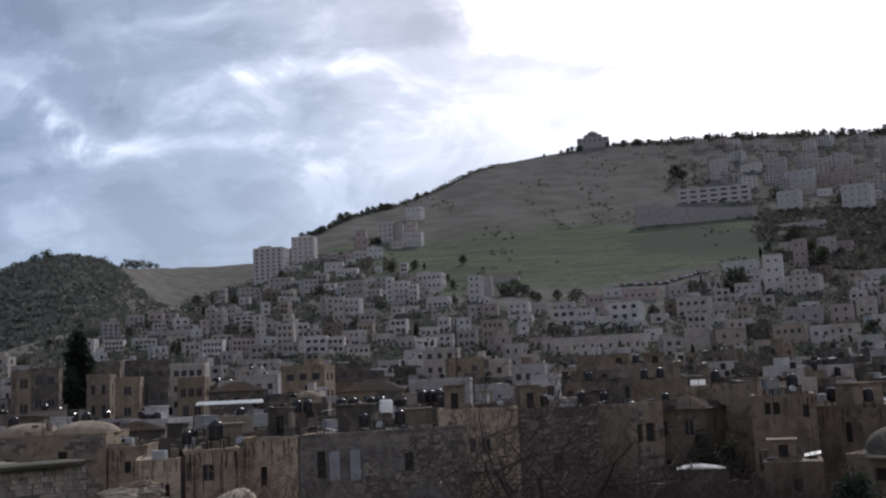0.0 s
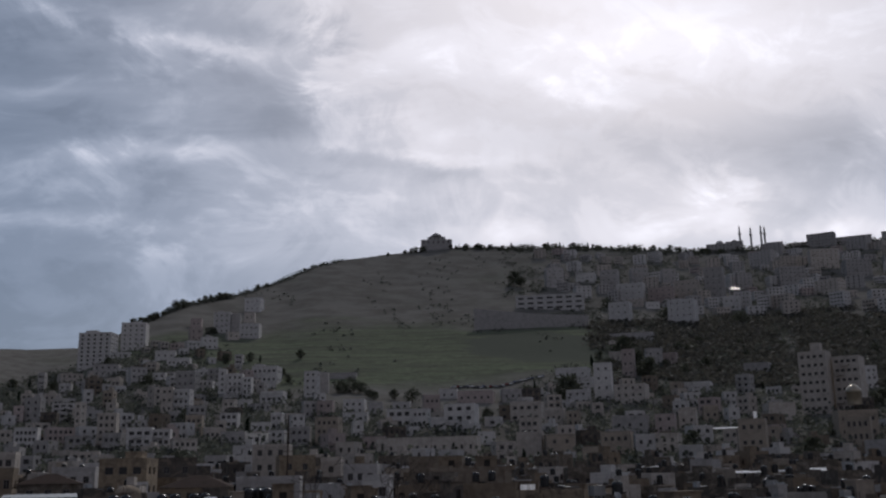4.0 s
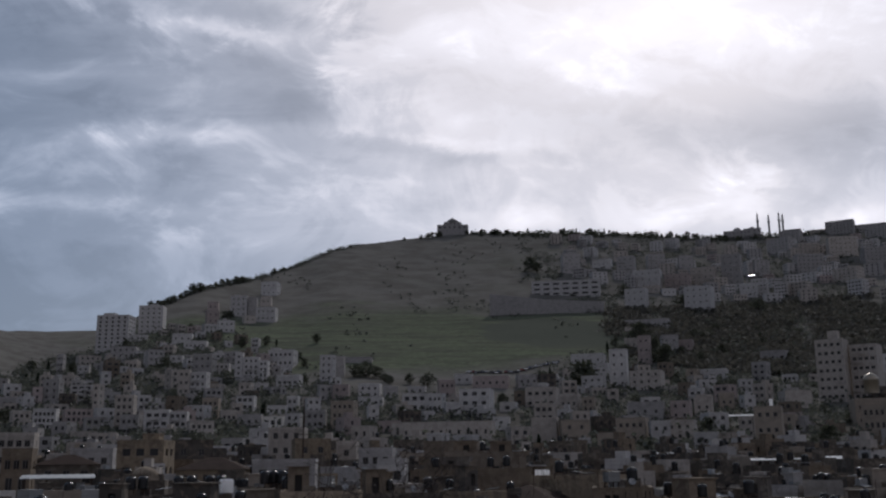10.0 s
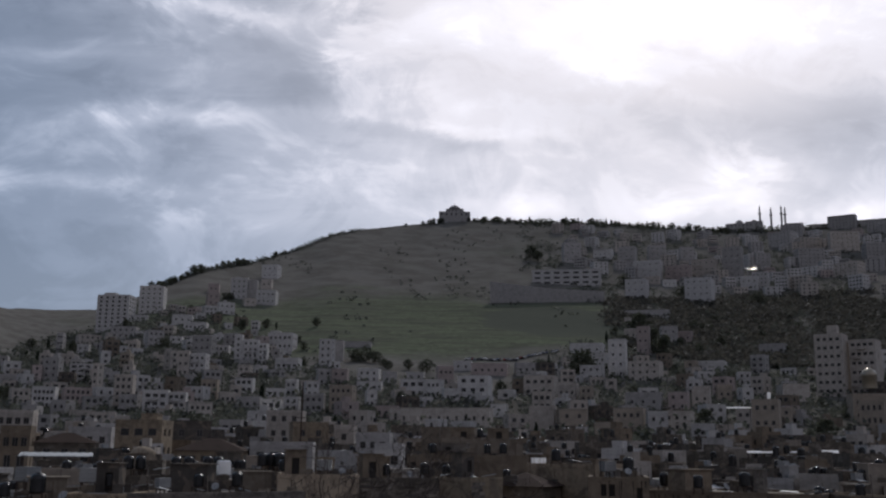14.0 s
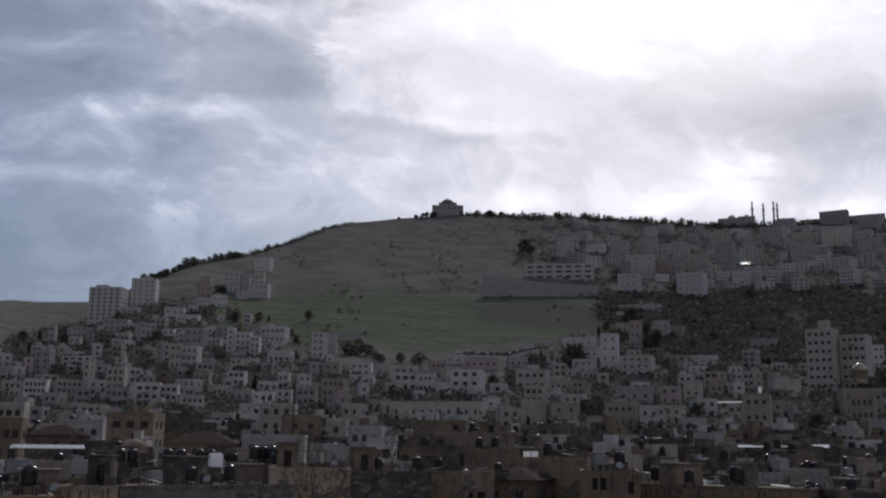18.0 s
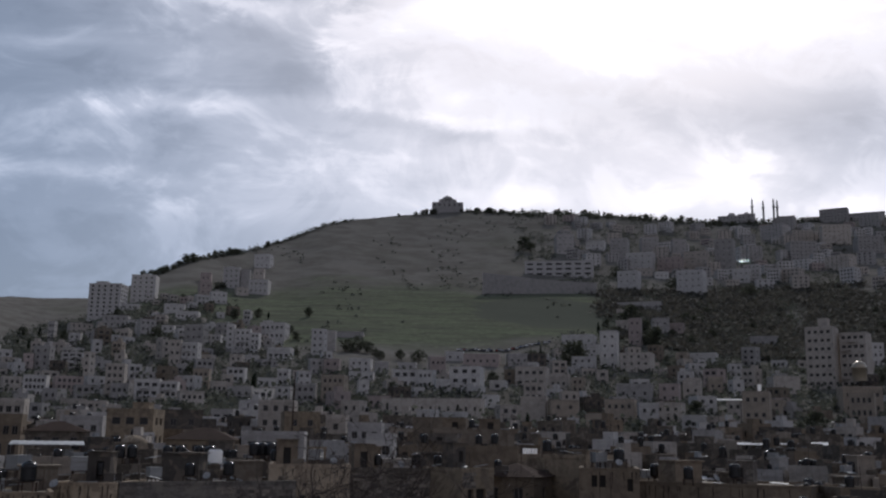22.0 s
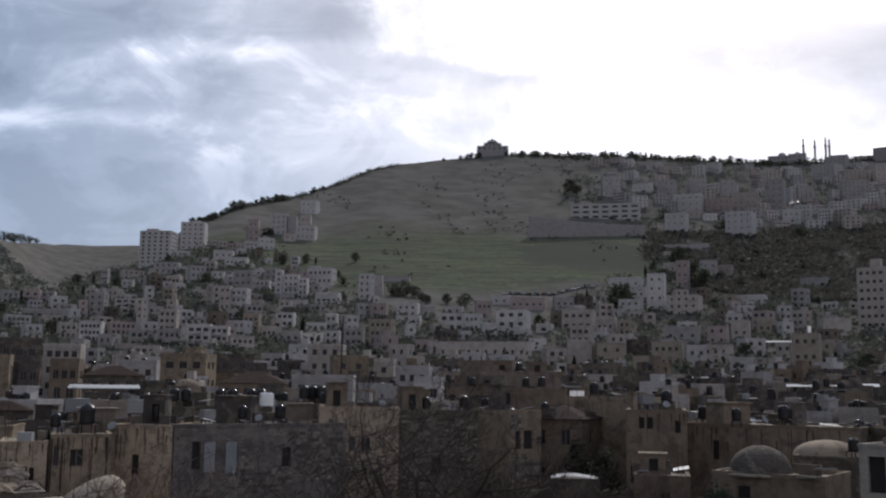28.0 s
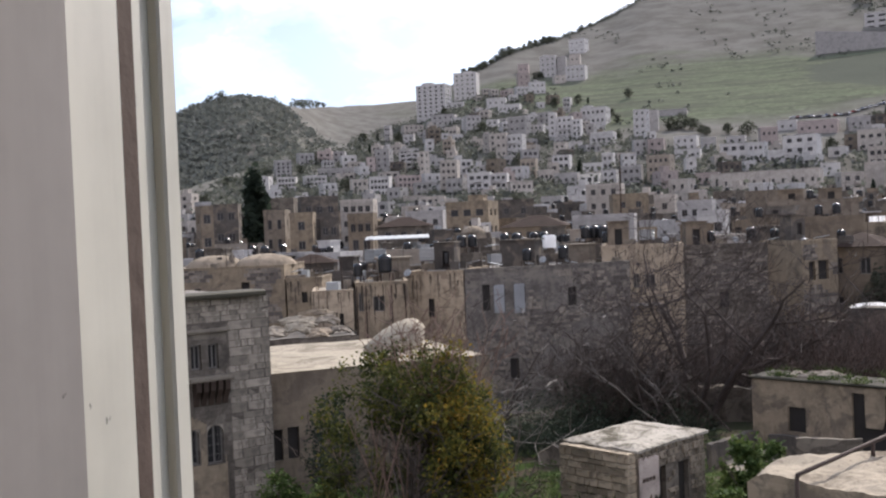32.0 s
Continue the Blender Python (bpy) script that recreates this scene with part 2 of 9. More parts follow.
def masonry(name, col, stain=0.5, course=0.28, block=0.55, joint=0.3, stain_scale=0.35, patch=None, vary=0.16, rubble=0.0):
    """Limestone or rendered wall: coursed blocks, rain streaks, blotches and grain."""
    m, t, b = base_mat(name, 0.95)
    b.inputs["Specular IOR Level"].default_value = 0.08
    o = obj_coord(t)
    rnd = t.nodes.new("ShaderNodeObjectInfo").outputs["Random"]
    # courses run round the corners: x + y along the wall, z upwards
    s = t.nodes.new("ShaderNodeSeparateXYZ")
    t.links.new(o, s.inputs[0])
    k = t.nodes.new("ShaderNodeCombineXYZ")
    t.links.new(mth(t, "ADD", s.outputs[0], s.outputs[1]), k.inputs[0])
    t.links.new(s.outputs[2], k.inputs[1])
    br = t.nodes.new("ShaderNodeTexBrick")
    br.inputs["Scale"].default_value = 1.0
    br.inputs["Brick Width"].default_value, br.inputs["Row Height"].default_value = block, course
    br.inputs["Mortar Size"].default_value, br.inputs["Mortar Smooth"].default_value = 0.018, 0.3
    br.inputs["Color1"].default_value, br.inputs["Color2"].default_value = (0.42, 0.42, 0.42, 1), (0.6, 0.6, 0.6, 1)
    br.inputs["Mortar"].default_value = (0.5 - 0.5 * joint, 0.5 - 0.5 * joint, 0.5 - 0.5 * joint, 1)
    t.links.new(k.outputs[0], br.inputs["Vector"])
    blot = noise_tex(t, o, stain_scale, 6, 0.65, 0.4)
    run = noise_tex(t, mapping(t, o, (1.3, 1.3, 0.5)), 0.9, 6, 0.64, 0.4)
    grain = noise_tex(t, o, 9.0, 4)
    own = mixc(t, rnd, shade(col, 1 - vary), shade(col, 1 + vary))
    c = mixc(t, 0.55, own, br.outputs["Color"], "OVERLAY")
    if rubble:
        # irregular field stones with dark beds between them
        vec = mapping(t, o, (1, 1, 1.7))
        cell = t.nodes.new("ShaderNodeTexVoronoi")
        cell.inputs["Scale"].default_value = 3.4
        t.links.new(vec, cell.inputs["Vector"])
        edge = t.nodes.new("ShaderNodeTexVoronoi")
        edge.feature = "DISTANCE_TO_EDGE"
        edge.inputs["Scale"].default_value = 3.4
        t.links.new(vec, edge.inputs["Vector"])
        tone = t.nodes.new("ShaderNodeRGBToBW")
        t.links.new(cell.outputs["Color"], tone.inputs[0])
        c = mixc(t, rubble, c, ramp(t, tone.outputs[0], [(0.15, 0.24), (0.85, 0.76)], "LINEAR"), "OVERLAY")
        c = mixc(t, mth(t, "MULTIPLY", ramp(t, edge.outputs["Distance"], [(0.02, 1), (0.10, 0)]), 0.5 * rubble), c, shade(col, 0.3))
    if patch:
        flake = noise_tex(t, mapping(t, o, (1, 1, 1.3), (0, 0, 0), (3, 7, 1)), 0.42, 7, 0.68, 0.6)
        c = mixc(t, ramp(t, flake, [(0.52, 0), (0.56, 1)], "LINEAR"), c, patch)
    dirt = mth(t, "MULTIPLY", ramp(t, mth(t, "ADD", mth(t, "MULTIPLY", blot, 0.55), mth(t, "MULTIPLY", run, 0.45)), [(0.46, 0), (0.64, 1)]), stain)
    c = mixc(t, dirt, c, shade((col[0] * 0.9, col[1] * 0.92, col[2] * 0.97), 0.34))
    drip = noise_tex(t, mapping(t, o, (2.2, 2.2, 0.45)), 1.1, 6, 0.66, 0.5)
    c = mixc(t, mth(t, "MULTIPLY", ramp(t, drip, [(0.55, 0), (0.70, 1)]), stain * 0.5), c, shade((col[0] * 0.95, col[1] * 0.93, col[2] * 0.92), 0.45))
    pock = noise_tex(t, o, 2.6, 5, 0.7, 0.3)
    c = mixc(t, mth(t, "MULTIPLY", ramp(t, pock, [(0.60, 0), (0.68, 1)]), stain * 0.55), c, shade(col, 0.4))
    pale = noise_tex(t, mapping(t, o, (1, 1, 1), (0, 0, 0), (9, 2, 5)), stain_scale * 2.2, 6, 0.66, 0.5)
    c = mixc(t, mth(t, "MULTIPLY", ramp(t, pale, [(0.55, 0), (0.66, 1)]), stain * 0.55), c, shade(col, 1.5))
    c = mixc(t, mth(t, "MULTIPLY", grain, 0.35), c, shade(col, 0.62))
    t.links.new(c, b.inputs["Base Color"])
    bump(t, b, mth(t, "ADD", br.outputs["Fac"], mth(t, "MULTIPLY", grain, -0.8)), 0.35, -0.02)
    return m


M_WALLS = [
    masonry("white_limestone", (0.455, 0.438, 0.42), 0.45, joint=0.12),
    masonry("cream_limestone", (0.385, 0.35, 0.312), 0.5, joint=0.15),
    masonry("grey_limestone", (0.33, 0.315, 0.302), 0.5, joint=0.2),
    masonry("ochre_limestone", (0.30, 0.258, 0.212), 0.45, joint=0.2),
    masonry("rose_limestone", (0.345, 0.292, 0.272), 0.4, joint=0.2),
    masonry("tan_render", (0.205, 0.165, 0.123), 0.6, joint=0.06, patch=(0.15, 0.122, 0.096)),
    masonry("grey_render", (0.088, 0.078, 0.069), 0.55, joint=0.06, patch=(0.18, 0.15, 0.12)),
    masonry("old_stone", (0.125, 0.108, 0.090), 0.6, joint=0.5, patch=(0.21, 0.182, 0.15), rubble=0.4),
    masonry("bright_render", (0.58, 0.55, 0.50), 0.2, joint=0.03),
    masonry("dirty_render", (0.19, 0.16, 0.127), 0.6, joint=0.05, patch=(0.15, 0.122, 0.096)),
    masonry("pitted_plaster", (0.265, 0.213, 0.153), 0.65, joint=0.04, stain_scale=1.1, patch=(0.17, 0.14, 0.108)),
    masonry("pale_tan_plaster", (0.40, 0.325, 0.238), 0.75, joint=0.03, stain_scale=1.3, patch=(0.25, 0.20, 0.15)),
    masonry("rubble_stone", (0.16, 0.143, 0.127), 0.6, joint=0.1, patch=(0.22, 0.195, 0.165), rubble=0.4),
]
W_WHITE, W_CREAM, W_GREY, W_OCHRE, W_ROSE, W_TAN, W_DULL, W_OLD, W_BRIGHT, W_DIRT, W_PIT, W_SUNNY, W_RUBBLE = range(13)
WALL_WORDS = ["white limestone", "cream limestone", "grey limestone", "ochre limestone", "rose-coloured limestone", "stained tan plaster", "dull grey plaster", "weathered old stone", "bright white plaster", "dirty beige plaster", "pitted tan plaster", "pale tan plaster", "grey rubble stone"]
M_ROOF = plain("roof_screed", (0.20, 0.18, 0.16), 0.8, 0, 0.35, 1.2)
# Paler screed for some roofs: sunshine on flat tops is put into its colour.
M_ROOF_PALE = plain("sun_paled_screed", (0.36, 0.335, 0.30), 0.8, 0, 0.3, 1.2)
M_ROOF_OLD = plain("old_roof_screed", (0.115, 0.10, 0.085), 0.85, 0, 0.45, 1.2)
M_LIME = masonry("limewashed_roof", (0.26, 0.225, 0.18), 0.75, 9.0, 9.0, 0.0, 0.7)
M_DOME = masonry("weathered_dome_plaster", (0.27, 0.22, 0.165), 0.7, 9.0, 9.0, 0.0, 0.8)
M_TILE = plain("clay_tiles", (0.042, 0.030, 0.025), 0.95, 0, 0.4, 2.0, 0.05)
M_GLASS = plain("dark_window_glass", (0.032, 0.031, 0.032), 0.2, 0, 0.3, 1.0, 0.25)
M_FRAME = plain("window_frame_paint", (0.14, 0.13, 0.12), 0.5, 0, 0.15, 3.0)
# Near-black colour that stands in for the shade inside openings.
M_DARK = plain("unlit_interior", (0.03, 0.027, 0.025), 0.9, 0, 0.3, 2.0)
M_TANK = plain("black_polyethylene", (0.014, 0.014, 0.015), 0.24, 0, 0.3, 2.0, 0.35)
M_STEEL = plain("galvanised_steel", (0.27, 0.27, 0.265), 0.5, 0.5, 0.2, 4.0)
M_SHEET = plain("pale_sheet_metal", (0.30, 0.31, 0.31), 0.55, 0.3, 0.2, 2.0)
M_RUST = plain("rusted_iron", (0.055, 0.038, 0.03), 0.75, 0.3, 0.4, 4.0)
M_BARK = plain("grey_brown_bark", (0.055, 0.042, 0.036), 0.9, 0, 0.35, 4.0)
M_BARK_PALE = plain("pale_fig_bark", (0.105, 0.09, 0.077), 0.6, 0, 0.35, 4.0)
M_BARK_RED = plain("reddish_bark", (0.16, 0.105, 0.08), 0.8, 0, 0.4, 4.0)
M_CLOTH = plain("white_cloth", (0.80, 0.80, 0.80), 0.9, 0, 0.1, 2.0)
ct = M_CLOTH.node_tree
thin, both = ct.nodes.new("ShaderNodeBsdfTranslucent"), ct.nodes.new("ShaderNodeMixShader")
thin.inputs[0].default_value = (0.85, 0.85, 0.85, 1)
both.inputs[0].default_value = 0.5
ct.links.new(ct.nodes["Principled BSDF"].outputs[0], both.inputs[1])
ct.links.new(thin.outputs[0], both.inputs[2])
ct.links.new(both.outputs[0], ct.nodes["Material Output"].inputs[0])


def leaf_mat(name, c1, c2, c3):
    m, t, b = base_mat(name, 0.8)
    b.inputs["Specular IOR Level"].default_value = 0.15
    rnd = t.nodes.new("ShaderNodeNewGeometry").outputs["Random Per Island"]
    o = obj_coord(t)
    n = noise_tex(t, o, 0.9, 3)
    c = ramp(t, mth(t, "ADD", mth(t, "MULTIPLY", rnd, 0.28), mth(t, "MULTIPLY", n, 0.72)), [(0.36, c1), (0.52, c2), (0.68, c3)], "LINEAR")
    t.links.new(c, b.inputs["Base Color"])
    tr = t.nodes.new("ShaderNodeBsdfTranslucent")
    t.links.new(c, tr.inputs[0])
    mx = t.nodes.new("ShaderNodeMixShader")
    mx.inputs[0].default_value = 0.35
    t.links.new(b.outputs[0], mx.inputs[1])
    t.links.new(tr.outputs[0], mx.inputs[2])
    t.links.new(mx.outputs[0], t.nodes["Material Output"].inputs[0])
    return m


M_LEAF_PINE = leaf_mat("pine_needles", (0.045, 0.050, 0.036), (0.068, 0.074, 0.053), (0.098, 0.103, 0.075))
# Olive green made greyer and paler: haze over the slopes is coloured in.
M_LEAF_HAZED_OLIVE = leaf_mat("hazed_olive_foliage", (0.068, 0.074, 0.060), (0.094, 0.10, 0.082), (0.125, 0.13, 0.108))
M_LEAF_SCRUB = leaf_mat("winter_scrub", (0.056, 0.054, 0.045), (0.080, 0.077, 0.065), (0.110, 0.106, 0.090))
# Foliage of the far hill, paled: haze is put into its colour.
M_LEAF_HAZE = leaf_mat("haze_pale_foliage", (0.092, 0.100, 0.090), (0.112, 0.120, 0.108), (0.132, 0.140, 0.126))
M_LEAF_CYPRESS = leaf_mat("cypress_foliage", (0.018, 0.026, 0.018), (0.028, 0.038, 0.026), (0.042, 0.054, 0.036))
M_LEAF_AUTUMN = leaf_mat("garden_tree_leaves", (0.022, 0.030, 0.011), (0.060, 0.068, 0.018), (0.13, 0.12, 0.028))
M_LEAF_GOLD = leaf_mat("turning_leaves", (0.085, 0.088, 0.02), (0.16, 0.13, 0.024), (0.25, 0.15, 0.024))
M_LEAF_CITRUS = leaf_mat("citrus_leaves", (0.035, 0.06, 0.018), (0.065, 0.098, 0.028), (0.12, 0.15, 0.05))
M_LEAF_WEED = leaf_mat("garden_weeds", (0.032, 0.052, 0.018), (0.060, 0.088, 0.027), (0.11, 0.135, 0.05))
M_TWIG_RED = leaf_mat("reddish_dry_twigs", (0.075, 0.055, 0.047), (0.125, 0.092, 0.078), (0.19, 0.14, 0.118))
M_TWIG = leaf_mat("dry_twigs", (0.045, 0.036, 0.032), (0.080, 0.062, 0.054), (0.14, 0.108, 0.092))


def ground_mat():
    m, t, b = base_mat("hill_and_town_ground", 1.0)
    b.inputs["Specular IOR Level"].default_value = 0.0
    o = obj_coord(t)
    ln = t.nodes.new("ShaderNodeVectorMath")
    ln.operation = "LENGTH"
    flat = mapping(t, o, (1, 1, 0))
    t.links.new(flat, ln.inputs[0])
    dist = ln.outputs["Value"]
    s = t.nodes.new("ShaderNodeSeparateXYZ")
    t.links.new(o, s.inputs[0])
    large = noise_tex(t, o, 0.006, 5, 0.6, 0.3)
    mid = noise_tex(t, o, 0.035, 5, 0.6)
    fine = noise_tex(t, o, 0.35, 4, 0.65)
    # terrace walls follow the contours
    wob = mth(t, "ADD", s.outputs[2], mth(t, "MULTIPLY", mid, 22.0))
    terr = mth(t, "FRACT", mth(t, "MULTIPLY", wob, 0.16))
    step = ramp(t, terr, [(0.0, 0.35), (0.15, 1.0), (0.8, 0.8), (1.0, 0.35)], "LINEAR")
    scrub = mixc(t, ramp(t, mid, [(0.35, 0), (0.65, 1)]), (0.106, 0.100, 0.089), (0.146, 0.139, 0.126))
    scrub = mixc(t, mth(t, "MULTIPLY", ramp(t, fine, [(0.5, 0), (0.7, 1)]), 0.4), scrub, (0.175, 0.168, 0.152))
    grass = mixc(t, ramp(t, fine, [(0.35, 0), (0.7, 1)]), (0.096, 0.110, 0.074), (0.140, 0.154, 0.105))
    band = noise_tex(t, mapping(t, o, (0.010, 0.010, 0.42)), 1.0, 5, 0.62, 0.3)
    grass = mixc(t, mth(t, "MULTIPLY", ramp(t, band, [(0.46, 0), (0.58, 1)]), 0.75), grass, (0.086, 0.088, 0.070))
    grass = mixc(t, step, (0.068, 0.068, 0.056), grass)
    # the grassy terraces lie half way up, ahead and slightly to the right
    fx = mth(t, "DIVIDE", mth(t, "SUBTRACT", s.outputs[0], 70.0), 230.0)
    fy = mth(t, "DIVIDE", mth(t, "SUBTRACT", s.outputs[1], 740.0), 170.0)
    rr = mth(t, "ADD", mth(t, "MULTIPLY", fx, fx), mth(t, "MULTIPLY", fy, fy))
    rr = mth(t, "ADD", rr, mth(t, "MULTIPLY", mth(t, "SUBTRACT", large, 0.5), 2.4))
    fieldm = ramp(t, rr, [(0.45, 1), (1.25, 0)])
    green = mth(t, "MAXIMUM", mth(t, "MULTIPLY", ramp(t, large, [(0.5, 0), (0.68, 1)]), 0.25), fieldm)
    hill = mixc(t, green, scrub, grass)
    # shade on the steep plot below the retaining wall, put into a darker ellipse
    gx = mth(t, "DIVIDE", mth(t, "SUBTRACT", s.outputs[0], 176.0), 62.0)
    gy = mth(t, "DIVIDE", mth(t, "SUBTRACT", s.outputs[1], 738.0), 74.0)
    qq = mth(t, "ADD", mth(t, "MULTIPLY", gx, gx), mth(t, "MULTIPLY", gy, gy))
    qq = mth(t, "ADD", qq, mth(t, "MULTIPLY", mth(t, "SUBTRACT", mid, 0.5), 1.2))
    hill = mixc(t, ramp(t, qq, [(0.75, 1), (1.0, 0)]), hill, mixc(t, fine, (0.072, 0.078, 0.062), (0.100, 0.104, 0.084)))
    town = mixc(t, fine, (0.04, 0.038, 0.03), (0.10, 0.09, 0.075))
    yard = mixc(t, ramp(t, noise_tex(t, o, 0.6, 5), [(0.4, 0), (0.6, 1)]), (0.065, 0.052, 0.04), (0.04, 0.06, 0.02))
    c = mixc(t, ramp(t, mth(t, "DIVIDE", dist, 1000.0), [(0.24, 0), (0.55, 1)]), town, hill)
    c = mixc(t, ramp(t, mth(t, "DIVIDE", dist, 100.0), [(0.55, 0), (0.75, 1)]), yard, c)
    t.links.new(c, b.inputs["Base Color"])
    bump(t, b, mth(t, "ADD", mid, fine), 0.12, 0.8)
    return m


M_GROUND = ground_mat()

# ---- mesh helpers ----
class Sheet:
    """Collects boxes, quads and tubes for one mesh."""

    def __init__(self):
        self.v, self.f = [], []

    def quad(self, a, b, c, d):
        n = len(self.v)
        self.v += [tuple(a), tuple(b), tuple(c), tuple(d)]
        self.f.append((n, n + 1, n + 2, n + 3))

    def box(self, x0, x1, y0, y1, z0, z1):
        n = len(self.v)
        self.v += [(x, y, z) for z in (z0, z1) for y in (y0, y1) for x in (x0, x1)]
        self.f += [(n, n + 2, n + 3, n + 1), (n + 4, n + 5, n + 7, n + 6), (n, n + 1, n + 5, n + 4), (n + 2, n + 6, n + 7, n + 3), (n, n + 4, n + 6, n + 2), (n + 1, n + 3, n + 7, n + 5)]

    def tube(self, pts, radii, sides=6, cap=True):
        n, prev = len(self.v), None
        pts = [Vector(p) for p in pts]
        for i, p in enumerate(pts):
            axis = (pts[min(i + 1, len(pts) - 1)] - pts[max(i - 1, 0)]).normalized()
            side = axis.cross(Vector((0.31, 0.77, 0.56))).normalized()
            if prev is not None:
                side = (prev - axis * prev.dot(axis)).normalized()
            prev, up = side, axis.cross(side)
            for k in range(sides):
                a = 2 * math.pi * k / sides
                self.v.append(tuple(p + (side * math.cos(a) + up * math.sin(a)) * radii[i]))
        for i in range(len(pts) - 1):
            for k in range(sides):
                a, b = n + i * sides + k, n + i * sides + (k + 1) % sides
                self.f.append((a, b, b + sides, a + sides))
        if cap:
            self.f.append(tuple(range(n + sides - 1, n - 1, -1)))
            e = n + (len(pts) - 1) * sides
            self.f.append(tuple(range(e, e + sides)))

    def lathe(self, profile, sides=16, centre=(0, 0, 0), sweep=360.0):
        n, m = len(self.v), len(profile)
        full = sweep >= 360
        for k in range(sides if full else sides + 1):
            a = radians(sweep) * k / sides
            self.v += [(centre[0] + r * math.cos(a), centre[1] + r * math.sin(a), centre[2] + z) for r, z in profile]
        for k in range(sides):
            k2 = (k + 1) % sides if full else k + 1
            for i in range(m - 1):
                self.f.append((n + k * m + i, n + k2 * m + i, n + k2 * m + i + 1, n + k * m + i + 1))

    def rings(self, rects, close=True):
        """A shell through rectangles (x0, x1, y0, y1, z), one after the other."""
        n = len(self.v)
        for x0, x1, y0, y1, z in rects:
            self.v += [(x0, y0, z), (x1, y0, z), (x1, y1, z), (x0, y1, z)]
        for i in range(len(rects) - 1):
            for k in range(4):
                a, b = n + i * 4 + k, n + i * 4 + (k + 1) % 4
                self.f.append((a, b, b + 4, a + 4))
        if close:
            e = n + 4 * (len(rects) - 1)
            self.f += [(n + 3, n + 2, n + 1, n), (e, e + 1, e + 2, e + 3)]

    def mesh(self, name, mat, smooth=False):
        me = bpy.data.meshes.new(name)
        seen, idx = {}, []
        for v in self.v:
            idx.append(seen.setdefault((round(v[0], 4), round(v[1], 4), round(v[2], 4)), len(seen)))
        fs = [[idx[i] for i in f] for f in self.f]
        fs = [list(dict.fromkeys(f)) for f in fs]
        me.from_pydata(list(seen), [], [f for f in fs if len(f) > 2])
        me.materials.append(mat)
        if smooth:
            me.polygons.foreach_set("use_smooth", [True] * len(me.polygons))
        me.update()
        return me


def part(name, data, parent, m=None, label=""):
    ob = new(name, data)
    ob.parent = parent
    if m is not None:
        ob.matrix_basis = m
    return tagged(ob, label) if label else ob


def group_at(name, m, label, category, group="", kind=""):
    ob = new(name)
    ob.matrix_basis = m
    ob.empty_display_size = 0.5
    return tagged(ob, label, category, group, kind)


def spans(total, n, size, margin=0.0):
    """Starts of n equal openings spread over a length."""
    step = (total - 2 * margin) / n
    return [margin + step * (i + 0.5) - size / 2 for i in range(n)]


def facade(sh, org, along, w, z0, z1, holes, depth=0.22, panes=None):
    """A wall face with true recesses. org: foot of its left end; along: unit vector; holes: (x, z, w, h)."""
    inward = Vector((-along.y, along.x, 0))
    holes = [tuple(round(k, 3) for k in (h[0], h[1], h[0] + h[2], h[1] + h[3])) for h in holes]
    holes = [(a, b, round(c - a, 3), round(d - b, 3)) for a, b, c, d in holes]
    w, z0, z1 = round(w, 3), round(z0, 3), round(z1, 3)
    xs = sorted({0.0, w, *[round(h[0], 3) for h in holes], *[round(h[0] + h[2], 3) for h in holes]})
    zs = sorted({z0, z1, *[round(h[1], 3) for h in holes], *[round(h[1] + h[3], 3) for h in holes]})

    def pt(x, z, k=0.0):
        p = org + along * x + inward * k
        return (p.x, p.y, z)

    for xa, xb in zip(xs, xs[1:]):
        for za, zb in zip(zs, zs[1:]):
            cx, cz = (xa + xb) / 2, (za + zb) / 2
            if not any(h[0] < cx < h[0] + h[2] and h[1] < cz < h[1] + h[3] for h in holes):
                sh.quad(pt(xa, za), pt(xb, za), pt(xb, zb), pt(xa, zb))
    for x, z, ww, hh in holes:
        c = [(x, z), (x + ww, z), (x + ww, z + hh), (x, z + hh)]
        for (xa, za), (xb, zb) in zip(c, c[1:] + c[:1]):
            sh.quad(pt(xb, zb), pt(xa, za), pt(xa, za, depth), pt(xb, zb, depth))
        (panes or sh).quad(pt(x, z, depth), pt(x + ww, z, depth), pt(x + ww, z + hh, depth), pt(x, z + hh, depth))


WINDOWS = {}


